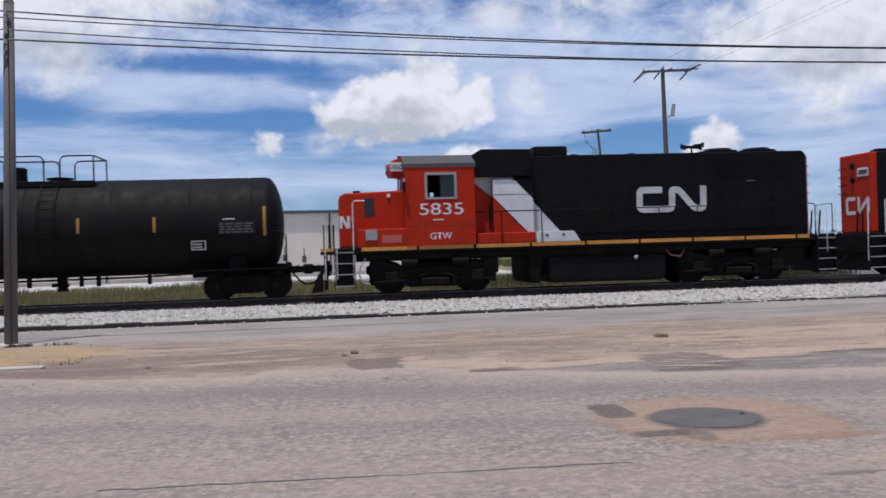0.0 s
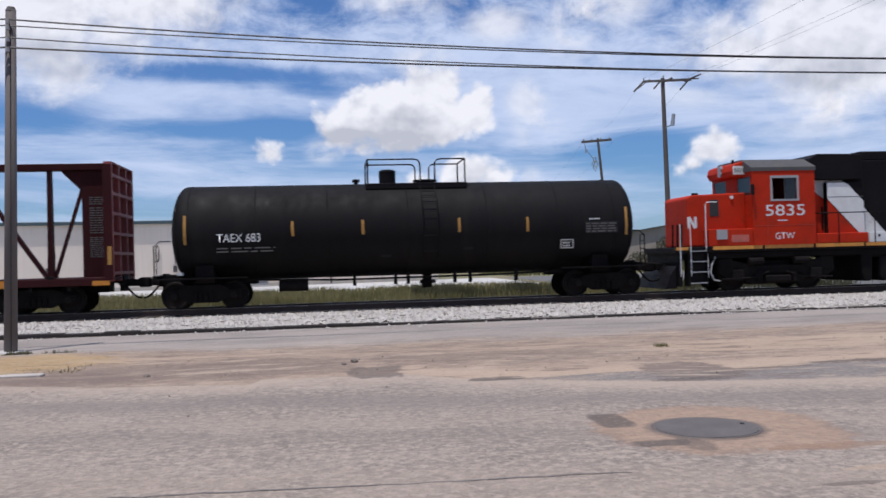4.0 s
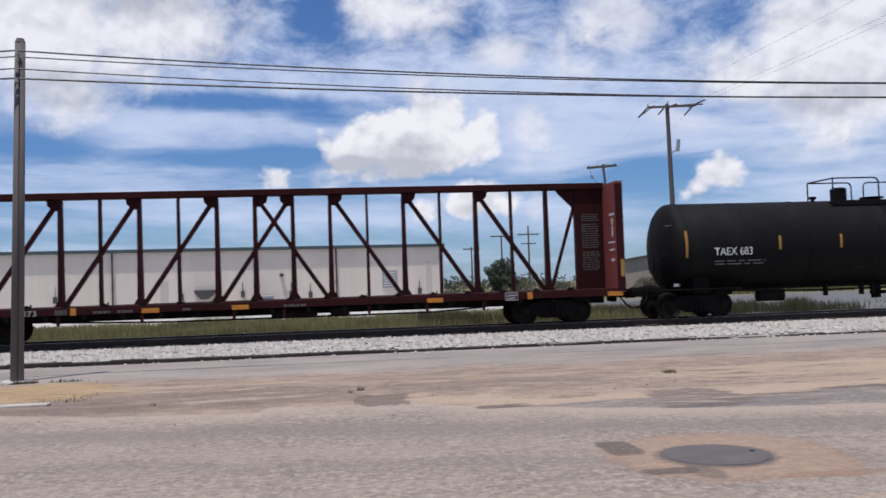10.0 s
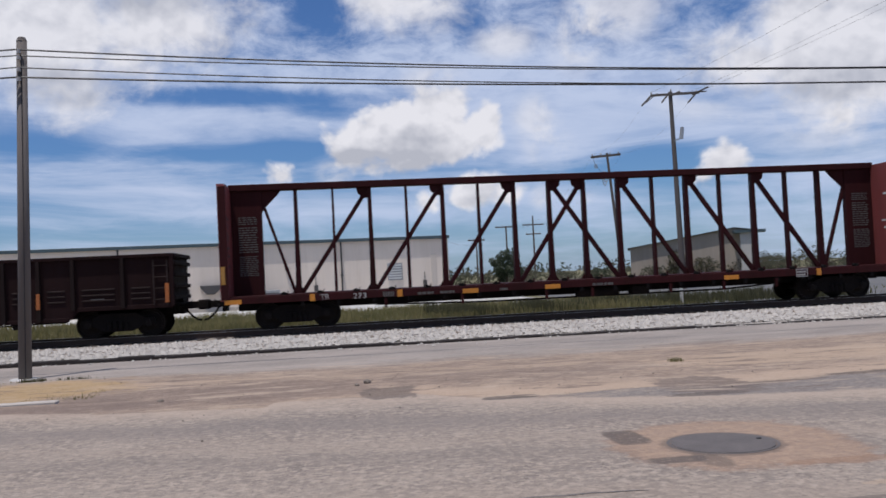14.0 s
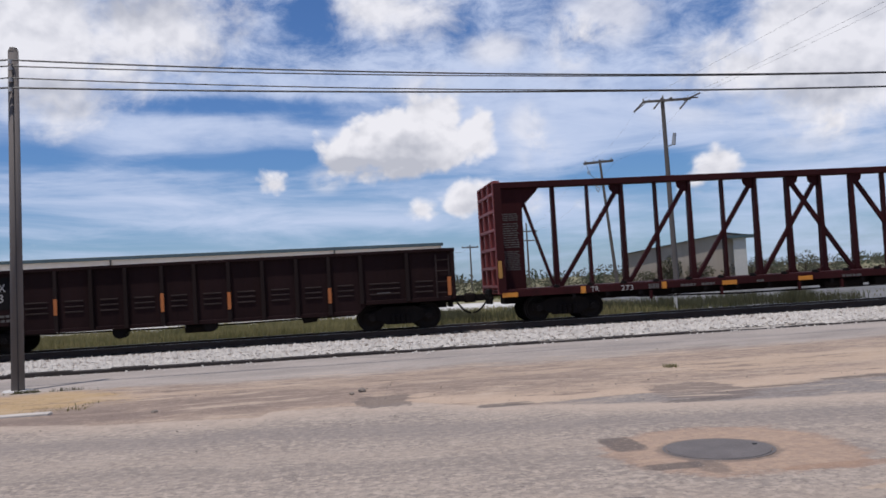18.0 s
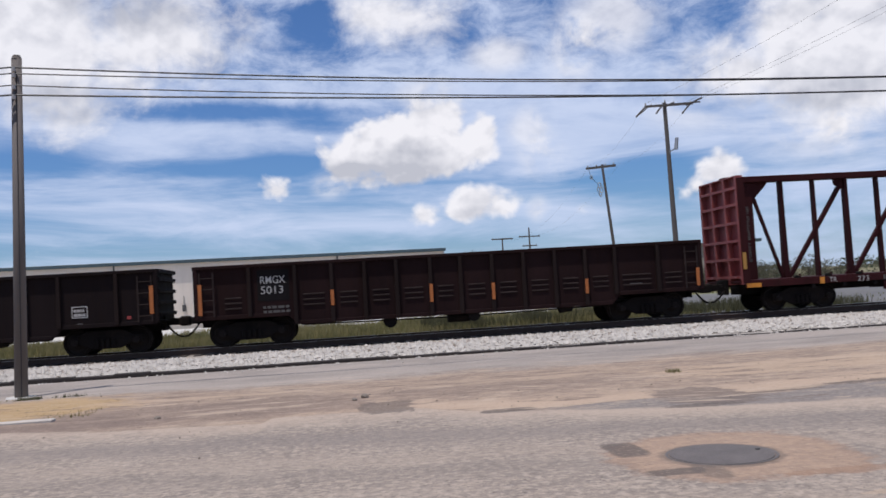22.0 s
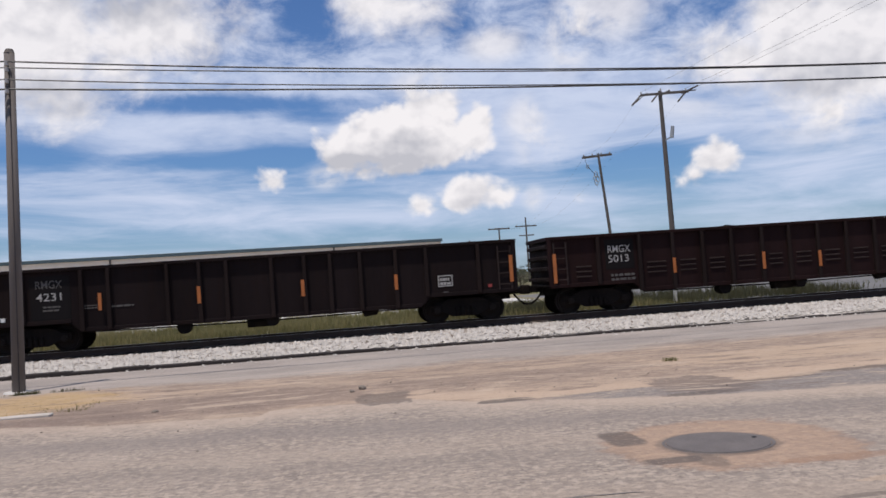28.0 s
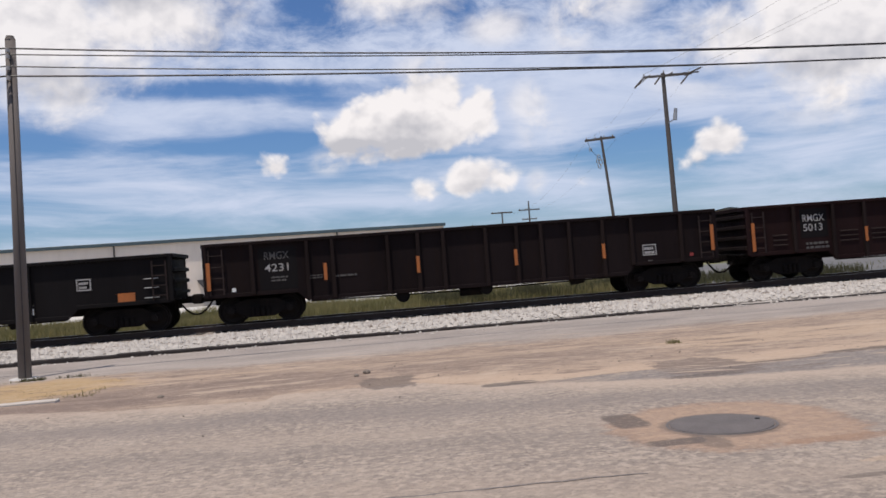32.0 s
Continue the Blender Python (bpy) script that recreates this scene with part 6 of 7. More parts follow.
# ---- gondolas ----
def gondola(label, x0, x1, top, posts, mat, post_mat, trucks, couplers, strips, end_strips, ribs=True):
    cx = (x0 + x1) / 2
    car = rail_car("gondola_car", label, "gondola car", cx)
    X = lambda x: x - cx
    for y0, y1 in ((-1.42, -1.40), (1.40, 1.42)):
        pts = [(X(x0), 0.92), (X(x0), top - 0.05), (X(x1), top - 0.05), (X(x1), 0.92), (X(x1 - 2.7), 0.88), (X(x1 - 3.0), 0.60), (X(x0 + 3.0), 0.60), (X(x0 + 2.7), 0.88)]
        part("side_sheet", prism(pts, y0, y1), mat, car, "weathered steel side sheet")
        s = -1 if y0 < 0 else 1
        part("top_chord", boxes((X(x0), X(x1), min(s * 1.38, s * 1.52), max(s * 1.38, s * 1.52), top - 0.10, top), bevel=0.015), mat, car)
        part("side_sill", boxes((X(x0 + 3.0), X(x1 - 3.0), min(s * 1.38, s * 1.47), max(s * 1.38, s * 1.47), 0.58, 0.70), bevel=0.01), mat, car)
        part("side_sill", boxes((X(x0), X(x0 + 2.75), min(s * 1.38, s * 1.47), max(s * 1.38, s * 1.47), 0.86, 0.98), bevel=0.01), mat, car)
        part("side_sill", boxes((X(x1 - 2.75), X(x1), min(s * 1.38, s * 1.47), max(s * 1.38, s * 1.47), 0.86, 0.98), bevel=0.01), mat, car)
    for x in posts:
        lo = 0.60 if x0 + 2.9 < x < x1 - 2.9 else 0.90
        bm = prism([(X(x - 0.062), lo), (X(x - 0.05), top - 0.10), (X(x + 0.05), top - 0.10), (X(x + 0.062), lo)], -1.53, -1.42, 0.012)
        p = part("side_post", bm, post_mat, car)
        far = prism([(X(x - 0.09), lo), (X(x - 0.075), top - 0.10), (X(x + 0.075), top - 0.10), (X(x + 0.09), lo)], 1.42, 1.53)
        part("side_post", far, post_mat, car)
    if ribs:
        allx = [x0 + 0.6] + list(posts) + [x1 - 0.4]
        for a, b in zip(allx, allx[1:]):
            if b - a > 0.7 and not (-56.1 < a < -54.7):
                for z in (1.17, 1.33, 1.49):
                    part("pressed_rib", boxes((X(a + 0.24), X(b - 0.24), -1.45, -1.42, z - 0.024, z + 0.024), bevel=0.01), LIT_RIB, car)
    part("floor", boxes((X(x0), X(x1), -1.39, 1.39, 1.02, 1.10)), mat, car)
    part("scrap_load_bed", boxes((X(x0 + 0.1), X(x1 - 0.1), -0.4, 0.4, 0.62, 1.02)), UNDER, car)
    for e, w in ((x0, 1), (x1, -1)):
        a, b = sorted((X(e + w * 0.02), X(e + w * 0.06)))
        end = part("end_sheet", boxes((a, b, -1.395, 1.395, 0.92, top - 0.05)), mat, car, "ribbed steel end sheet")
        a, b = sorted((X(e - w * 0.10), X(e + w * 0.02)))
        for z in (1.15, 1.5, 1.85, 2.2):
            if z < top - 0.2:
                part("end_rib", boxes((a, b, -1.36, 1.36, z - 0.06, z + 0.06), bevel=0.015), post_mat, end)
        part("end_chord", boxes((a, b, -1.44, 1.44, top - 0.12, top), bevel=0.012), mat, end)
        part("corner_post", boxes((X(e) - 0.07, X(e) + 0.07, -1.50, -1.40, 0.90, top - 0.03), bevel=0.012), mat, car)
        a, b = sorted((X(e + w * 0.12), X(e + w * 0.52)))
        ladder(car, "side_ladder", a, b, -1.53, 0.95, top - 0.2, 4, LIT_RIB, True, "side ladder in the lighter rib colour")
        part("end_platform", boxes((X(e) - 0.22, X(e) + 0.22, -1.2, 1.2, 0.92, 0.97)), UNDER, car)
    for x, za, zb in strips:
        part("reflector_strip", boxes((X(x - 0.05), X(x + 0.05), -1.542, -1.532, za, zb)), REFLEX_O, car, "faded orange reflector strip")
    for x, za, zb in end_strips:
        part("reflector_strip", boxes((X(x - 0.055), X(x + 0.055), -1.548, -1.538, za, zb)), REFLEX_O if za > 0.9 else REFLEX, car, "faded orange reflector strip")
    for x in trucks:
        freight_truck(car, X(x))
    coupler(car, X(couplers[0]), -1)
    coupler(car, X(couplers[1]), 1)
    m = (x0 + x1) / 2
    part("brake_reservoir", rods(((X(m - 0.3), -0.9, 0.50), (X(m + 0.4), -0.9, 0.50), 0.18), n=14), UNDER, car)
    part("door_gear", rods(((X(m - 2.15), -1.35, 0.50), (X(m - 2.15), -0.9, 0.50), 0.21), n=14), UNDER, car, "round door winding drum")
    part("door_gear", rods(((X(m + 0.5), -1.35, 0.52), (X(m + 0.5), -0.9, 0.52), 0.19), n=14), UNDER, car, "round door winding drum")
    part("brake_lever", prism([(X(m + 3.2), 0.66), (X(m + 3.3), 0.40), (X(m + 3.7), 0.44), (X(m + 3.8), 0.66)], -1.2, -1.0, 0.02), UNDER, car)
    part("brake_pipe", tubes(0.025, [(X(x0 + 3.1), -1.2, 0.56), (X(m), -1.2, 0.50), (X(x1 - 3.1), -1.2, 0.56)]), UNDER, car)
    return car, X


def gondolas():
    posts = (-56.0, -54.62, -53.5, -52.49, -51.5, -50.44, -49.49, -48.48, -47.47, -46.45, -45.46, -44.48, -43.05)
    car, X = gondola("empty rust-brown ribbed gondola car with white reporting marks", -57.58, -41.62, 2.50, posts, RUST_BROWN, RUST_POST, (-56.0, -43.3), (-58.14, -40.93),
                     ((-53.5, 1.10, 1.58), (-50.44, 1.02, 1.58), (-48.48, 0.98, 1.50), (-45.46, 0.98, 1.45)), ((-57.46, 1.02, 1.95), (-41.75, 1.02, 1.6)))
    part("lettering_patch", boxes((X(-55.75), X(-54.80), -1.428, -1.42, 1.35, 2.30)), BLACK_GOND, car, "black paint patch under the marks")
    letters("RMGX", 0.33, DUSTY_WHITE, car, X(-55.66), -1.432, 1.88, "lettering", "white reporting mark", 0.75)
    letters("5013", 0.33, DUSTY_WHITE, car, X(-55.66), -1.432, 1.57, "lettering", "white car number", 0.68)
    part("stencil_text", stencil_bars(X(-55.6), X(-54.8), 0.98, 1.25, -1.43, 2, 31, 0.45), STENCIL_DIM, car)
    part("paint_mark", boxes((X(-44.0), X(-43.6), -1.43, -1.42, 1.15, 1.22)), STENCIL_DIM, car)
    posts = (-73.55, -71.88, -71.1, -69.4, -68.45, -67.65, -66.3, -65.31, -64.52, -63.6, -62.5, -61.55, -59.9)
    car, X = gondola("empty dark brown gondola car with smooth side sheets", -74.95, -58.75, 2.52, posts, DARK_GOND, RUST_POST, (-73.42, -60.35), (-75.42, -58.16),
                     ((-71.35, 1.18, 1.70), (-68.48, 1.18, 1.70), (-65.38, 1.18, 1.68), (-62.52, 1.18, 1.65)), ((-74.86, 1.10, 1.95), (-58.87, 1.18, 2.02)), False)
    part("lettering_patch", boxes((X(-73.35), X(-72.2), -1.428, -1.42, 1.0, 2.30)), BLACK_GOND, car, "black paint patch under the marks")
    letters("RMGX", 0.33, STENCIL_DIM, car, X(-73.18), -1.432, 1.93, "lettering", "faded reporting mark", 0.75)
    letters("4231", 0.33, DUSTY_WHITE, car, X(-73.18), -1.432, 1.56, "lettering", "white car number", 0.72)
    part("stencil_text", stencil_bars(X(-73.0), X(-72.5), 1.25, 1.45, -1.43, 2, 33, 0.5), STENCIL_DIM, car)
    part("stencil_text", stencil_bars(X(-71.85), X(-71.45), 1.25, 1.4, -1.43, 2, 35, 0.5), STENCIL_DIM, car)
    part("stencil_text", stencil_bars(X(-71.05), X(-70.4), 1.25, 1.32, -1.43, 1, 36, 0.2), STENCIL_DIM, car)
    outline_box(car, X(-61.2), X(-60.74), 1.17, 1.52, -1.428, 0.03, 40)
    part("stencil_text", stencil_bars(X(-61.05), X(-60.85), 0.98, 1.02, -1.43, 1, 2, 0.1), STENCIL_DIM, car)
    part("red_placard", boxes((X(-59.62), X(-59.50), -1.43, -1.42, 1.05, 1.15)), surface("small_red_placard", (0.25, 0.03, 0.025), 0.5), car)
    part("pale_placard", boxes((X(-74.2), X(-74.08), -1.43, -1.42, 1.02, 1.14)), STENCIL, car)
    posts = tuple(-90.2 + 1.45 * i for i in range(8))
    car, X = gondola("low black gondola car with rounded end corners", -92.1, -75.98, 2.34, posts, BLACK_GOND, BLACK_GOND, (-90.5, -77.48), (-92.7, -75.44), (), (), False)
    outline_box(car, X(-78.72), X(-78.3), 1.40, 1.75, -1.428, 0.035, 44)
    part("orange_placard", boxes((X(-77.55), X(-77.05), -1.44, -1.42, 0.98, 1.24)), REFLEX_O, car, "orange reflective placard")
    part("white_placard", boxes((X(-80.35), X(-79.95), -1.48, -1.47, 0.80, 0.98)), STENCIL, car, "small white placard")
    for z in (1.05, 1.35, 1.62):
        part("grab_iron", tubes(0.015, [(X(-76.75), -1.43, z), (X(-76.75), -1.50, z), (X(-76.35), -1.50, z), (X(-76.35), -1.43, z)]), GREY_PAINT, car, "pale grab iron")
    part("stencil_text", stencil_bars(X(-80.4), X(-79.9), 1.05, 1.12, -1.43, 1, 3, 0.2), STENCIL_DIM, car)


locomotive()
second_locomotive()
tank_car()
centerbeam_car()
gondolas()


# ---- poles and wires ----
def insulator(parent, x, y, z, r=0.06):
    part("insulator", rods(((x, y, z), (x, y, z + 0.10), r * 0.6, r), ((x, y, z + 0.10), (x, y, z + 0.18), r, r * 0.5)), INSULATOR, parent)


def roadside_pole():
    x, y = -6.07, 17.78
    p = empty("utility_pole", "weathered grey wooden utility pole at the roadside", "utility pole", "utility poles", pose(x, y, ground_z(x, y) - 0.03, 0, 1.1, 0))
    bm = bmesh.new()
    rod(bm, (0, 0, -0.6), (0.02, 0, 6.62), 0.125, 0.095, n=16)
    part("shaft", bm, POLE_WOOD, p, "weathered grey wooden shaft", True)
    part("cap", rods(((0.02, 0, 6.60), (0.02, 0, 6.68), 0.10, 0.07), n=14), POLE_DARK, p)
    for z in (6.36, 6.24, 6.01, 5.82):
        part("spool_insulator", rods(((0.02, -0.18, z - 0.04), (0.02, -0.18, z + 0.04), 0.04), ((0.02, -0.2, z), (0.02, -0.08, z), 0.015)), INSULATOR, p)
    part("ground_wire", tubes(0.008, [(0.05, -0.122, 0.0), (0.05, -0.115, 3.0), (0.04, -0.10, 6.2)]), WIRE, p)
    part("base_collar", rods(((0, 0, 0.0), (0, 0, 0.05), 0.30, 0.26), n=14), CONCRETE, p, "low concrete collar")
    return p


def wires():
    """Four sagging spans between the roadside pole and its unseen neighbours."""
    for z0, sag, r, label in ((6.36, 0.715, 0.017, "thick black overhead cable"), (6.24, 0.61, 0.013, "thin black overhead wire"),
                              (6.01, 0.69, 0.013, "thin black overhead wire"), (5.82, 0.49, 0.019, "thick black overhead cable")):
        for xa, xb in ((-5.98, 34.0), (-46.0, -5.98)):
            pts = []
            for i in range(41):
                f = i / 40
                pts.append((xa + (xb - xa) * f, 17.60, z0 - sag * 4 * f * (1 - f)))
            tagged(part("overhead_cable", tubes(r, pts, n=5), WIRE, None, label), category="cable", group="overhead cables")
    for x in (-46.0, 34.0):
        q = empty("utility_pole", "weathered grey wooden utility pole at the roadside", "utility pole", "utility poles", pose(x, 17.78, 0))
        part("shaft", rods(((0, 0, -0.6), (0, 0, 6.6), 0.125, 0.095), n=14), POLE_WOOD, q)


def line_pole(x, y, top, r, arms, label, lean=0.0):
    p = empty("utility_pole", label, "utility pole", "utility poles", pose(x, y, 0, 0, lean, 0))
    part("shaft", rods(((0, 0, -0.3), (0, 0, top), r, r * 0.62), n=12), POLE_DARK, p)
    for z, xa, xb, turn, w in arms:
        bm = bar(bmesh.new(), (xa * math.cos(turn), xa * math.sin(turn), z), (xb * math.cos(turn), xb * math.sin(turn), z), w, w)
        a = part("crossarm", bm, POLE_DARK, p)
        for f in (0.06, 0.35, 0.65, 0.94):
            q = xa + (xb - xa) * f
            insulator(a, q * math.cos(turn), q * math.sin(turn), z + w / 2, 0.08)
    return p


roadside_pole()
wires()
P1 = line_pole(22.34, 55.0, 12.98, 0.20, (), "tall grey utility pole with a thin double crossarm", -0.7)
for name, a, b, w in (("crossarm", (-1.45, -0.15, 12.72), (1.9, -0.15, 12.80), 0.09), ("rear_crossarm", (-1.2, 0.25, 12.86), (2.6, 0.25, 12.98), 0.08),
                      ("arm_end", (-2.05, -0.15, 12.10), (-1.30, -0.15, 12.80), 0.10), ("arm_end", (-1.62, 0.3, 12.35), (-0.75, 0.3, 12.98), 0.05),
                      ("arm_brace", (-0.70, -0.2, 12.25), (-0.28, -0.2, 12.72), 0.09), ("arm_brace", (0.05, 0.2, 12.72), (0.75, 0.2, 13.02), 0.12),
                      ("arm_end", (1.10, -0.15, 12.18), (1.75, -0.15, 12.84), 0.09), ("arm_end", (1.60, 0.25, 12.80), (2.75, 0.25, 13.26), 0.11)):
    part(name, bar(bmesh.new(), a, b, w, w), POLE_DARK, P1)
for x, z in ((-1.3, 12.82), (0.05, 12.98), (1.8, 12.86)):
    insulator(P1, x, 0.0, z, 0.06)
part("cutout_bracket", bar(bmesh.new(), (0, -0.1, 9.7), (0.5, -0.1, 9.9), 0.08, 0.08), GALV, P1)
part("cutout_switch", rods(((0.5, -0.1, 9.85), (0.62, -0.1, 10.6), 0.14, 0.12)), GALV, P1, "grey hanging switch box")
P2 = line_pole(28.35, 85.0, 13.2, 0.19, ((12.95, -1.75, 1.45, 0.1, 0.22),), "leaning utility pole with one crossarm and transformer gear", -4.6)
for x, z, r in ((-0.62, 11.15, 0.16), (-0.78, 10.75, 0.13), (-0.50, 10.6, 0.17), (-0.66, 10.25, 0.14), (-1.35, 12.0, 0.12)):
    part("cable_coil", tubes(0.045, [(x + r * math.cos(t), -0.2, z + 1.5 * r * math.sin(t)) for t in (6.283 * k / 12 for k in range(13))]), GALV, P2, "grey coil of spare cable")
part("jumper_wire", tubes(0.02, [(-1.5, -0.2, 12.9), (-1.4, -0.2, 12.1), (-0.9, -0.2, 11.4), (-0.45, -0.2, 11.0), (-0.9, -0.2, 10.4), (-0.6, -0.2, 9.9)]), WIRE, P2)
part("standoff_bracket", bar(bmesh.new(), (0, -0.1, 10.9), (-0.55, -0.2, 10.9), 0.06, 0.06), GALV, P2)
P3 = line_pole(41.0, 180.0, 13.4, 0.24, ((11.55, -2.3, 2.3, 0.05, 0.24), (9.6, -1.6, 1.6, 0.05, 0.22)), "distant utility pole with two crossarms")
P4 = line_pole(35.2, 180.0, 11.5, 0.24, ((11.3, -2.3, 2.3, 0.05, 0.26),), "distant utility pole with a single crossarm")
P5 = line_pole(24.0, 150.0, 8.0, 0.18, ((7.6, -1.5, 1.5, 0.1, 0.2),), "distant low utility pole")


def long_wire(a, b, sag, r=0.009):
    a, b = Vector(a), Vector(b)
    pts = [a.lerp(b, i / 24) - Vector((0, 0, sag * 4 * (i / 24) * (1 - i / 24))) for i in range(25)]
    tagged(part("overhead_cable", tubes(r, pts, n=4), WIRE, None, "thin dark wire between far poles"), category="cable", group="far overhead cables")


for d in (-1.6, 1.5):
    long_wire((22.35 + d, 55, 12.8), (27.6 + d, 85, 13.1), 0.8, 0.004)
    long_wire((27.6 + d, 85, 13.1), (41 + d, 180, 11.7), 1.6, 0.006)
for d in (-1.5, 1.2, 1.8):
    long_wire((22.35 + d, 55, 12.95), (22.6 + d, -12, 13.6), 0.9, 0.005)
long_wire((35.2, 180, 11.4), (41, 180, 11.6), 0.4)
long_wire((7.6, 62, 4.2), (24.0, 150, 7.6), 0.6)


# ---- buildings beyond the track ----
def warehouse():
    """A long low metal warehouse; its front runs from the near corner away to the left."""
    ang = math.atan2(62.0 - 57.1, 28.4)
    b = empty("warehouse", "long low cream metal-clad warehouse with a dark teal gutter", "warehouse", m=pose(7.80, 62.0, 0, 0, 0, math.degrees(ang)))
    n, h, deep = 90.0, 4.42, 26.0
    part("front_wall", boxes((-n, 0.02, 0, 0.3, -0.5, h)), WALL_CREAM, b, "cream metal wall under a dark gutter")
    part("end_wall", boxes((-0.3, 0.02, 0.3, deep, -0.5, h)), WALL_CREAM, b)
    part("back_wall", boxes((-n, -0.3, deep - 0.3, deep, -0.5, h), (-n, -n + 0.3, 0.3, deep - 0.3, -0.5, h)), WALL_CREAM, b)
    bm = bmesh.new()
    v = [bm.verts.new(p) for p in ((-n - 0.3, -0.10, h + 0.02), (0.12, -0.10, h + 0.02), (0.12, deep / 2, h + 0.36), (-n - 0.3, deep / 2, h + 0.36), (0.12, deep + 0.3, h + 0.02), (-n - 0.3, deep + 0.3, h + 0.02))]
    bm.faces.new((v[0], v[1], v[2], v[3]))
    bm.faces.new((v[3], v[2], v[4], v[5]))
    bmesh.ops.solidify(bm, geom=list(bm.faces), thickness=0.08)
    part("roof", bm, ROOF_METAL, b, "shallow grey metal roof")
    part("gutter", boxes((-n - 0.3, 0.13, -0.22, -0.06, h - 0.12, h + 0.10), bevel=0.02), ROOF_EDGE, b, "dark teal gutter")
    rib = part("wall_rib", boxes((-0.025, 0.025, -0.014, 0.002, -0.5, h - 0.02)), WALL_CREAM, b)
    rib.matrix_basis = pose(-0.4, 0, 0)
    for i in range(1, 40):
        same("wall_rib", rib, pose(-0.4 - 1.22 * i, 0, 0), b)
    # a faint strip of shade on the wall, put in as a greyer panel
    part("shade_panel", boxes((-1.26, -0.88, -0.035, 0.0, -0.5, 3.25), bevel=0.006), WALL_BAND, b, "greyer vertical strip in place of wall shade")
    part("corner_trim", boxes((-0.10, 0.04, -0.05, 0.0, -0.5, h - 0.08)), WALL_BAND, b)
    for x in (-7.67, -22.1, -36.5, -51.0):
        part("downspout", tubes(0.055, [(x, -0.10, h - 0.06), (x, -0.09, h - 0.35), (x, -0.09, 0.1)]), GREY_ROOF, b, "dark downspout")
        part("downspout_strap", boxes((x - 0.10, x + 0.10, -0.16, 0.0, 2.0, 2.06)), GREY_ROOF, b)
    part("wall_base", boxes((-n, 0.02, -0.06, 0.0, -0.5, 0.25)), surface("stained_wall_base", (0.40, 0.36, 0.31), 0.8, vary=0.3, big=0.4, streak=True), b)
    lou = part("louvre_vent", boxes((-4.44, -3.38, -0.05, 0.0, 1.50, 2.70)), GREY_PAINT, b, "grey louvred wall vent")
    for i in range(6):
        part("slat", boxes((-4.36, -3.46, -0.12, -0.05, 1.60 + 0.18 * i, 1.69 + 0.18 * i)), WHITE_PAINT, lou)
    part("roof_vent_stain", boxes((-19.2, -18.7, -0.02, 0.0, 0.0, 2.4)), WALL_BAND, b, "stained grey wall strip")
    f = part("wall_lamp", boxes((-11.52, -11.28, -0.25, 0.0, 2.5, 2.7), bevel=0.02), GREY_ROOF, b, "small dark wall lamp")
    for x, z in ((-10.9, 1.1), (-14.1, 1.2), (-18.0, 1.15), (-25.6, 1.2), (-9.6, 1.0), (-1.9, 1.0)):
        q = part("meter_box", boxes((x, x + 0.24, -0.2, 0.0, z, z + 0.42), bevel=0.02), GREY_ROOF, b, "small dark meter box")
        part("conduit", tubes(0.02, [(x + 0.12, -0.04, z + 0.4), (x + 0.12, -0.04, z + 1.0)]), GREY_ROOF, q)
    part("wall_shelf", prism([(-17.1, 1.75), (-17.1, 1.66), (-16.7, 1.15), (-16.2, 1.15), (-15.6, 1.66), (-15.6, 1.75)], -0.5, 0.0, 0.02), GREY_ROOF, b, "grey bracketed tray on the wall")
    return b


def shed():
    """The tan building with a low gable further along."""
    b = empty("storage_building", "tan concrete building with a low sloping roof behind brush", "building", m=pose(32.6, 95, 0, 0, 0, -19))
    bm = prism([(0, -0.5), (0, 3.72), (11.2, 5.35), (13.0, 5.08), (13.0, -0.5)], 0, 14)
    part("wall", bm, WALL_TAN, b, "stained tan wall")
    bm = bmesh.new()
    for a, c in (((-0.3, 3.72), (11.2, 5.42)), ((11.2, 5.42), (13.4, 5.08))):
        bm.faces.new([bm.verts.new(p) for p in ((a[0], -0.4, a[1]), (c[0], -0.4, c[1]), (c[0], 16.4, c[1]), (a[0], 16.4, a[1]))])
    bmesh.ops.solidify(bm, geom=list(bm.faces), thickness=0.14)
    part("roof", bm, ROOF_EDGE, b, "thin dark roof edge")
    part("canopy", boxes((11.0, 14.2, -2.2, 0.0, 4.7, 5.0)), ROOF_EDGE, b, "dark canopy")
    part("column", boxes((11.6, 12.9, -1.9, -1.6, -0.5, 4.7)), CONCRETE, b, "pale canopy column")
    return b


warehouse()
shed()
AC = empty("cooling_unit", "grey cooling unit on the concrete by the warehouse wall", "cooling unit", m=pose(-4.45, 59.0, 0, 0, 0, 9.8))
part("body", boxes((-0.55, 0.55, -0.35, 0.35, 0.12, 1.26), bevel=0.03), GREY_PAINT, AC)
part("grille", boxes(*((-0.48, 0.48, -0.37, -0.345, 0.3 + 0.12 * i, 0.35 + 0.12 * i) for i in range(7))), GREY_ROOF, AC)
part("plinth", boxes((-0.65, 0.65, -0.45, 0.45, -0.05, 0.12)), CONCRETE, AC)
tagged(part("concrete_apron", boxes((-90.0, 12.0, 45.0, 64.0, -0.05, 0.012)), CONCRETE, None, "pale concrete yard before the warehouse"), category="pavement", kind="structure")
tagged(part("asphalt_yard", boxes((13.0, 75.0, 31.6, 64.0, -0.05, 0.008)), surface("grey_yard_asphalt", (0.105, 0.102, 0.100), 0.9, vary=0.3, big=0.15, small=2, dirt=(0.17, 0.155, 0.13), dirt_amount=0.6), None, "dusty grey asphalt yard beyond the track"), category="pavement", kind="structure")
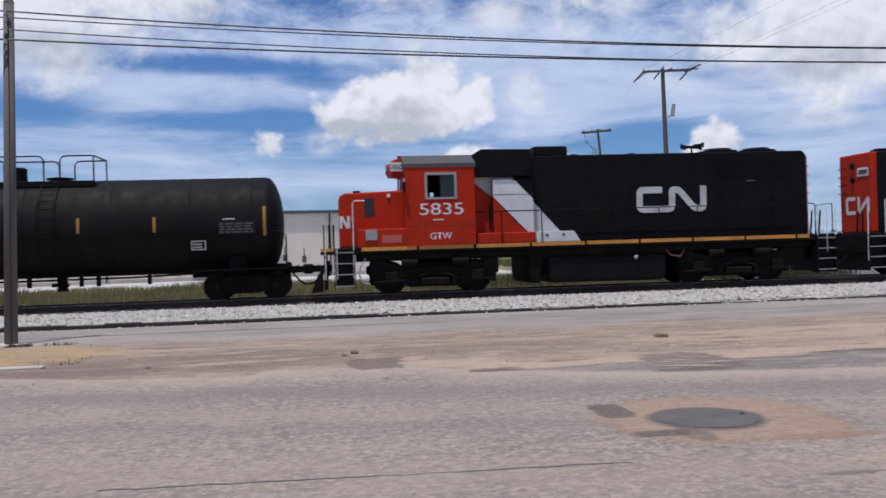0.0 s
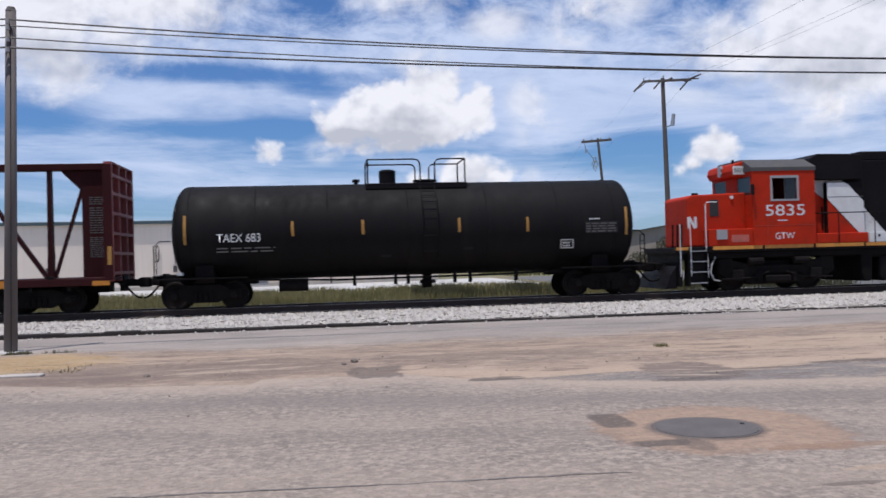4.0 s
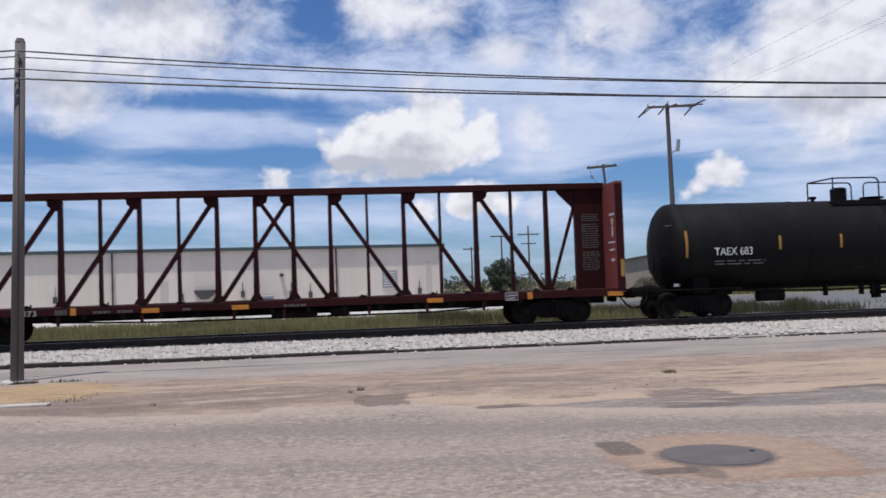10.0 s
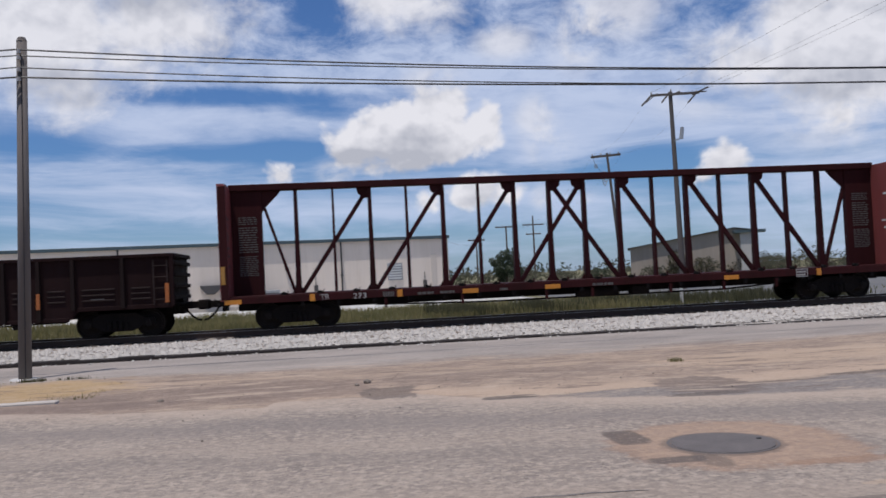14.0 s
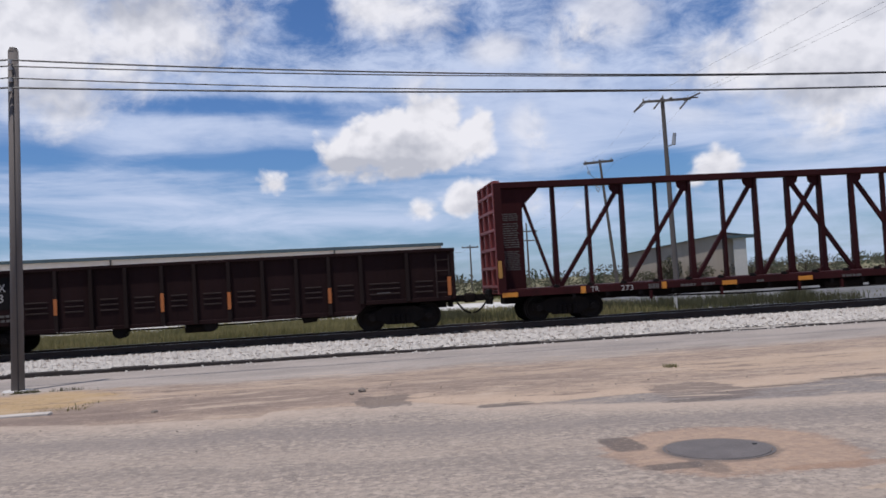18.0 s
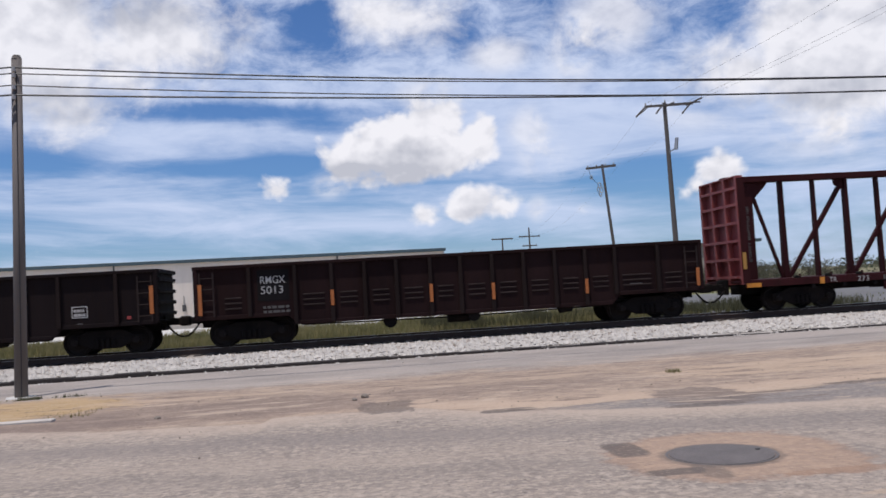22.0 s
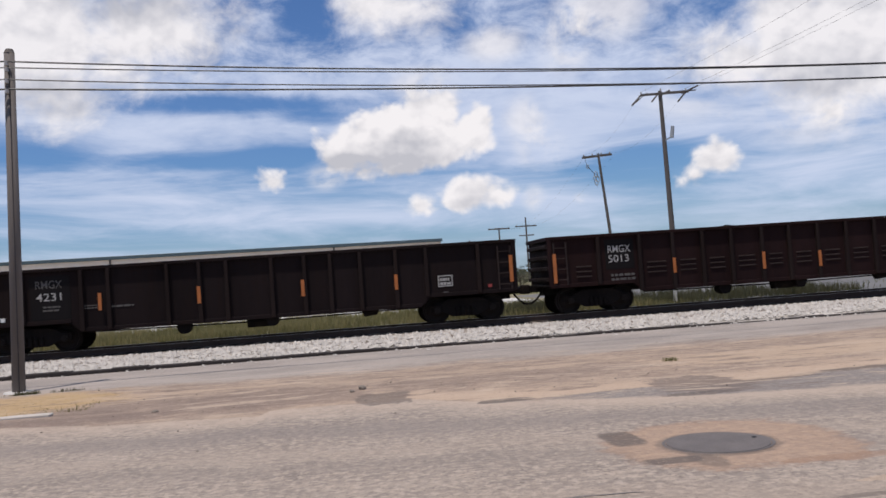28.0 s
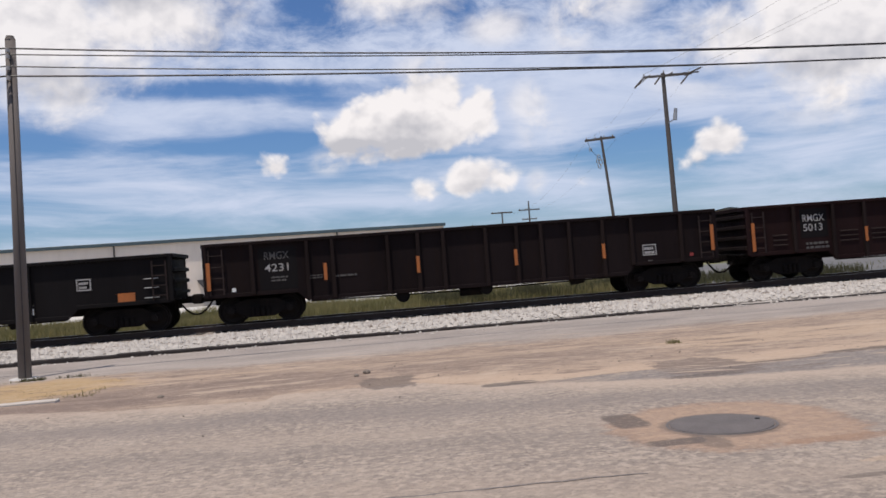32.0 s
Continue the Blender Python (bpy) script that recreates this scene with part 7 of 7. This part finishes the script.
for x, y in ((13.26, 32.9),):
    s = empty("marker_post", "short white marker post beside the track", "marker post", m=pose(x, y, 0))
    part("post", boxes((-0.06, 0.06, -0.04, 0.04, -0.1, 0.78), bevel=0.01), WHITE_PAINT, s)
    part("band", boxes((-0.064, 0.064, -0.044, 0.044, 0.55, 0.62)), GREY_PAINT, s)


# ---- plants ----
def blades(name, zone, count, low, high, width, material, label, seed, clump=0.25, thin=0.3):
    """Upright grass blades, thick where the noise says so."""
    rnd = random.Random(seed)
    vs, fs = [], []
    x0, x1, y0, y1 = zone
    made = 0
    while made < count:
        x, y = rnd.uniform(x0, x1), rnd.uniform(y0, y1)
        d = noise.noise(Vector((x * clump, y * clump, seed)))
        if rnd.random() > thin + 0.75 * (d + 0.4):
            continue
        h = rnd.uniform(low, high) * (0.75 + 0.6 * max(0, d + 0.3))
        a = rnd.uniform(0, math.pi)
        w, lean = width * rnd.uniform(0.6, 1.3), rnd.uniform(-0.35, 0.35) * h
        dx, dy = math.cos(a) * w, math.sin(a) * w
        lx, ly = lean, rnd.uniform(-0.3, 0.3) * h
        b = len(vs)
        vs += [(x - dx, y - dy, -0.04), (x + dx, y + dy, -0.04), (x + dx * 0.7 + lx * 0.4, y + dy * 0.7 + ly * 0.4, h * 0.6), (x - dx * 0.7 + lx * 0.4, y - dy * 0.7 + ly * 0.4, h * 0.6), (x + lx, y + ly, h)]
        fs += [(b, b + 1, b + 2, b + 3), (b + 3, b + 2, b + 4)]
        made += 1
    me = bpy.data.meshes.new(name)
    me.from_pydata(vs, [], fs)
    me.materials.append(material)
    return tagged(new(name, me), label, "grass", kind="stuff")


blades("dry_grass", (-26, 13.5, 31.2, 45.5), 24000, 0.15, 0.40, 0.016, GRASS_DRY, "tall dry yellow grass beyond the track", 21)
blades("green_weeds", (-26, 14.0, 31.0, 44), 13000, 0.14, 0.38, 0.016, GRASS_GREEN, "green weeds growing beyond the track", 22, 0.4)
blades("yard_weeds", (13, 45, 31.4, 42), 900, 0.06, 0.24, 0.02, GRASS_GREEN, "scattered weeds at the edge of the yard", 23, 0.5, -0.1)
blades("tall_weeds", (3.5, 21, 32.2, 38.5), 9500, 0.20, 0.55, 0.016, WEED_DARK, "tall dark weeds at the edge of the yard", 26, 0.7, 0.0)
blades("brush", (14, 62, 66, 92), 7000, 0.3, 0.7, 0.05, GRASS_GREEN, "rough brush on the far side of the yard", 24)
blades("dead_grass_clump", (-5.92, -5.50, 16.95, 17.30), 260, 0.03, 0.11, 0.006, WEED_DARK, "dark dead grass clump beside the pole foot", 28, 0.2, 0.6)
blades("dead_grass_clump", (-5.3, -4.7, 17.05, 17.25), 120, 0.02, 0.08, 0.005, WEED_DARK, "dark dead grass clump beside the pole foot", 29, 0.2, 0.6)
blades("grass_tuft", (5.30, 5.52, 13.76, 13.98), 110, 0.03, 0.09, 0.005, GRASS_GREEN, "small olive tuft of grass on the shoulder", 27, 0.2, 0.6)
blades("shoulder_weeds", (-7.0, -3.8, 13.9, 17.3), 1800, 0.008, 0.026, 0.005, GRASS_DRY, "sparse dry grass around the pole foot", 25, 0.9, 0.1)


def crown_leaves(centre, rx, rz, count, size, material, parent, seed, name="crown"):
    rnd = random.Random(seed)
    vs, fs = [], []
    while len(fs) < count:
        p = Vector((rnd.uniform(-1, 1), rnd.uniform(-1, 1), rnd.uniform(-1, 1)))
        lim = 0.80 + 0.45 * noise.noise(p * 1.9 + Vector((seed, 0, 0)))
        if p.length > lim or (p.length < 0.35 and rnd.random() < 0.6) or noise.noise(p * 3.3 + Vector((0, seed, 0))) < -0.28:
            continue
        c = Vector((centre[0] + p.x * rx, centre[1] + p.y * rx, centre[2] + p.z * rz))
        u = Vector((rnd.gauss(0, 1), rnd.gauss(0, 1), rnd.gauss(0, 1))).normalized() * size * rnd.uniform(0.6, 1.4)
        w = u.orthogonal().normalized() * size * rnd.uniform(0.35, 0.7)
        b = len(vs)
        vs += [tuple(c - u), tuple(c + w), tuple(c + u), tuple(c - w)]
        fs.append((b, b + 1, b + 2, b + 3))
    me = bpy.data.meshes.new(name)
    me.from_pydata(vs, [], fs)
    me.materials.append(material)
    ob = new(name, me)
    ob.parent = parent
    return tagged(ob, "leafy crown")


def tree(x, y, height, spread, material, label, seed, leaves=1500, trunk=0.35, group=""):
    t = empty("tree", label, "tree", group, pose(x, y, 0))
    rnd = random.Random(seed)
    bm = bmesh.new()
    rod(bm, (0, 0, -0.3), (0.1, 0, height * 0.5), 0.09 * height ** 0.5, 0.05 * height ** 0.5, n=8)
    for k in range(6):
        a = k * 1.05 + rnd.uniform(-0.3, 0.3)
        z = height * rnd.uniform(0.25, 0.5)
        rod(bm, (0.05, 0, z), (spread * 0.6 * math.cos(a), spread * 0.6 * math.sin(a), z + height * rnd.uniform(0.15, 0.35)), 0.06, 0.02, n=5)
    part("trunk", bm, TRUNK, t)
    crown_leaves((0, 0, height * (0.5 + trunk / 4)), spread, height * (0.5 - trunk / 4), leaves, 0.17 * (height / 4.5) ** 0.5, material, t, seed)
    return t


tree(21.3, 110, 4.9, 2.7, LEAF, "round dark green tree beyond the yard", 3, 2600, 0.2)
for i, (x, y, h, w) in enumerate(((25.5, 118, 2.2, 2.0), (29.0, 112, 1.8, 2.2), (37.2, 93, 3.6, 1.5), (40.0, 92, 2.6, 1.7), (43.6, 92, 2.2, 1.8), (34.0, 92, 2.0, 1.6),
                                  (48.0, 96, 3.0, 2.4), (52.5, 100, 2.6, 2.6), (57.0, 100, 3.2, 2.8), (61.5, 104, 2.8, 3.0))):
    tree(x, y, h, w, LEAF_PALE, "low dusty green brush tree", 40 + i, 700, 0.0, "brush trees")
far = empty("far_woods", "low line of distant trees along the horizon", "trees", kind="stuff")
rnd_w = random.Random(77)
for i in range(26):
    x = -160 + 20 * i + rnd_w.uniform(-6, 6)
    crown_leaves((x, 330 + rnd_w.uniform(-25, 25), 1.6), rnd_w.uniform(10, 16), rnd_w.uniform(2.0, 4.2), 260, 0.8, LEAF_PALE if i % 3 else LEAF, far, 100 + i, "woods")


for i in range(30):
    x = 6 + 2.6 * i + rnd_w.uniform(-1, 1)
    crown_leaves((x, 126 + rnd_w.uniform(-6, 6), 0.7), rnd_w.uniform(1.8, 3.2), rnd_w.uniform(0.9, 1.9), 330, 0.20, LEAF_PALE if i % 4 else LEAF, far, 160 + i, "brush_clump")


# ---- movement ----
def travelled(t):
    """Metres that the train has rolled by t seconds."""
    return -4.03752e-08 * t ** 6 + 3.648e-06 * t ** 5 - 0.000122426 * t ** 4 + 0.00198745 * t ** 3 - 0.0398905 * t ** 2 + 3.00188 * t


def motions():
    for thing, cx in CARS:
        walk(thing, [(t, pose(cx + s, TRACK_Y, RAIL_Z)) for t, s in TRAVEL])
    times = [0.2 * i for i in range(161)]
    for ob, r, x in WHEELSETS:
        walk(ob, [(t, pose(x, 0, r, 0, math.degrees(travelled(t) / r), 0)) for t in times])


motions()
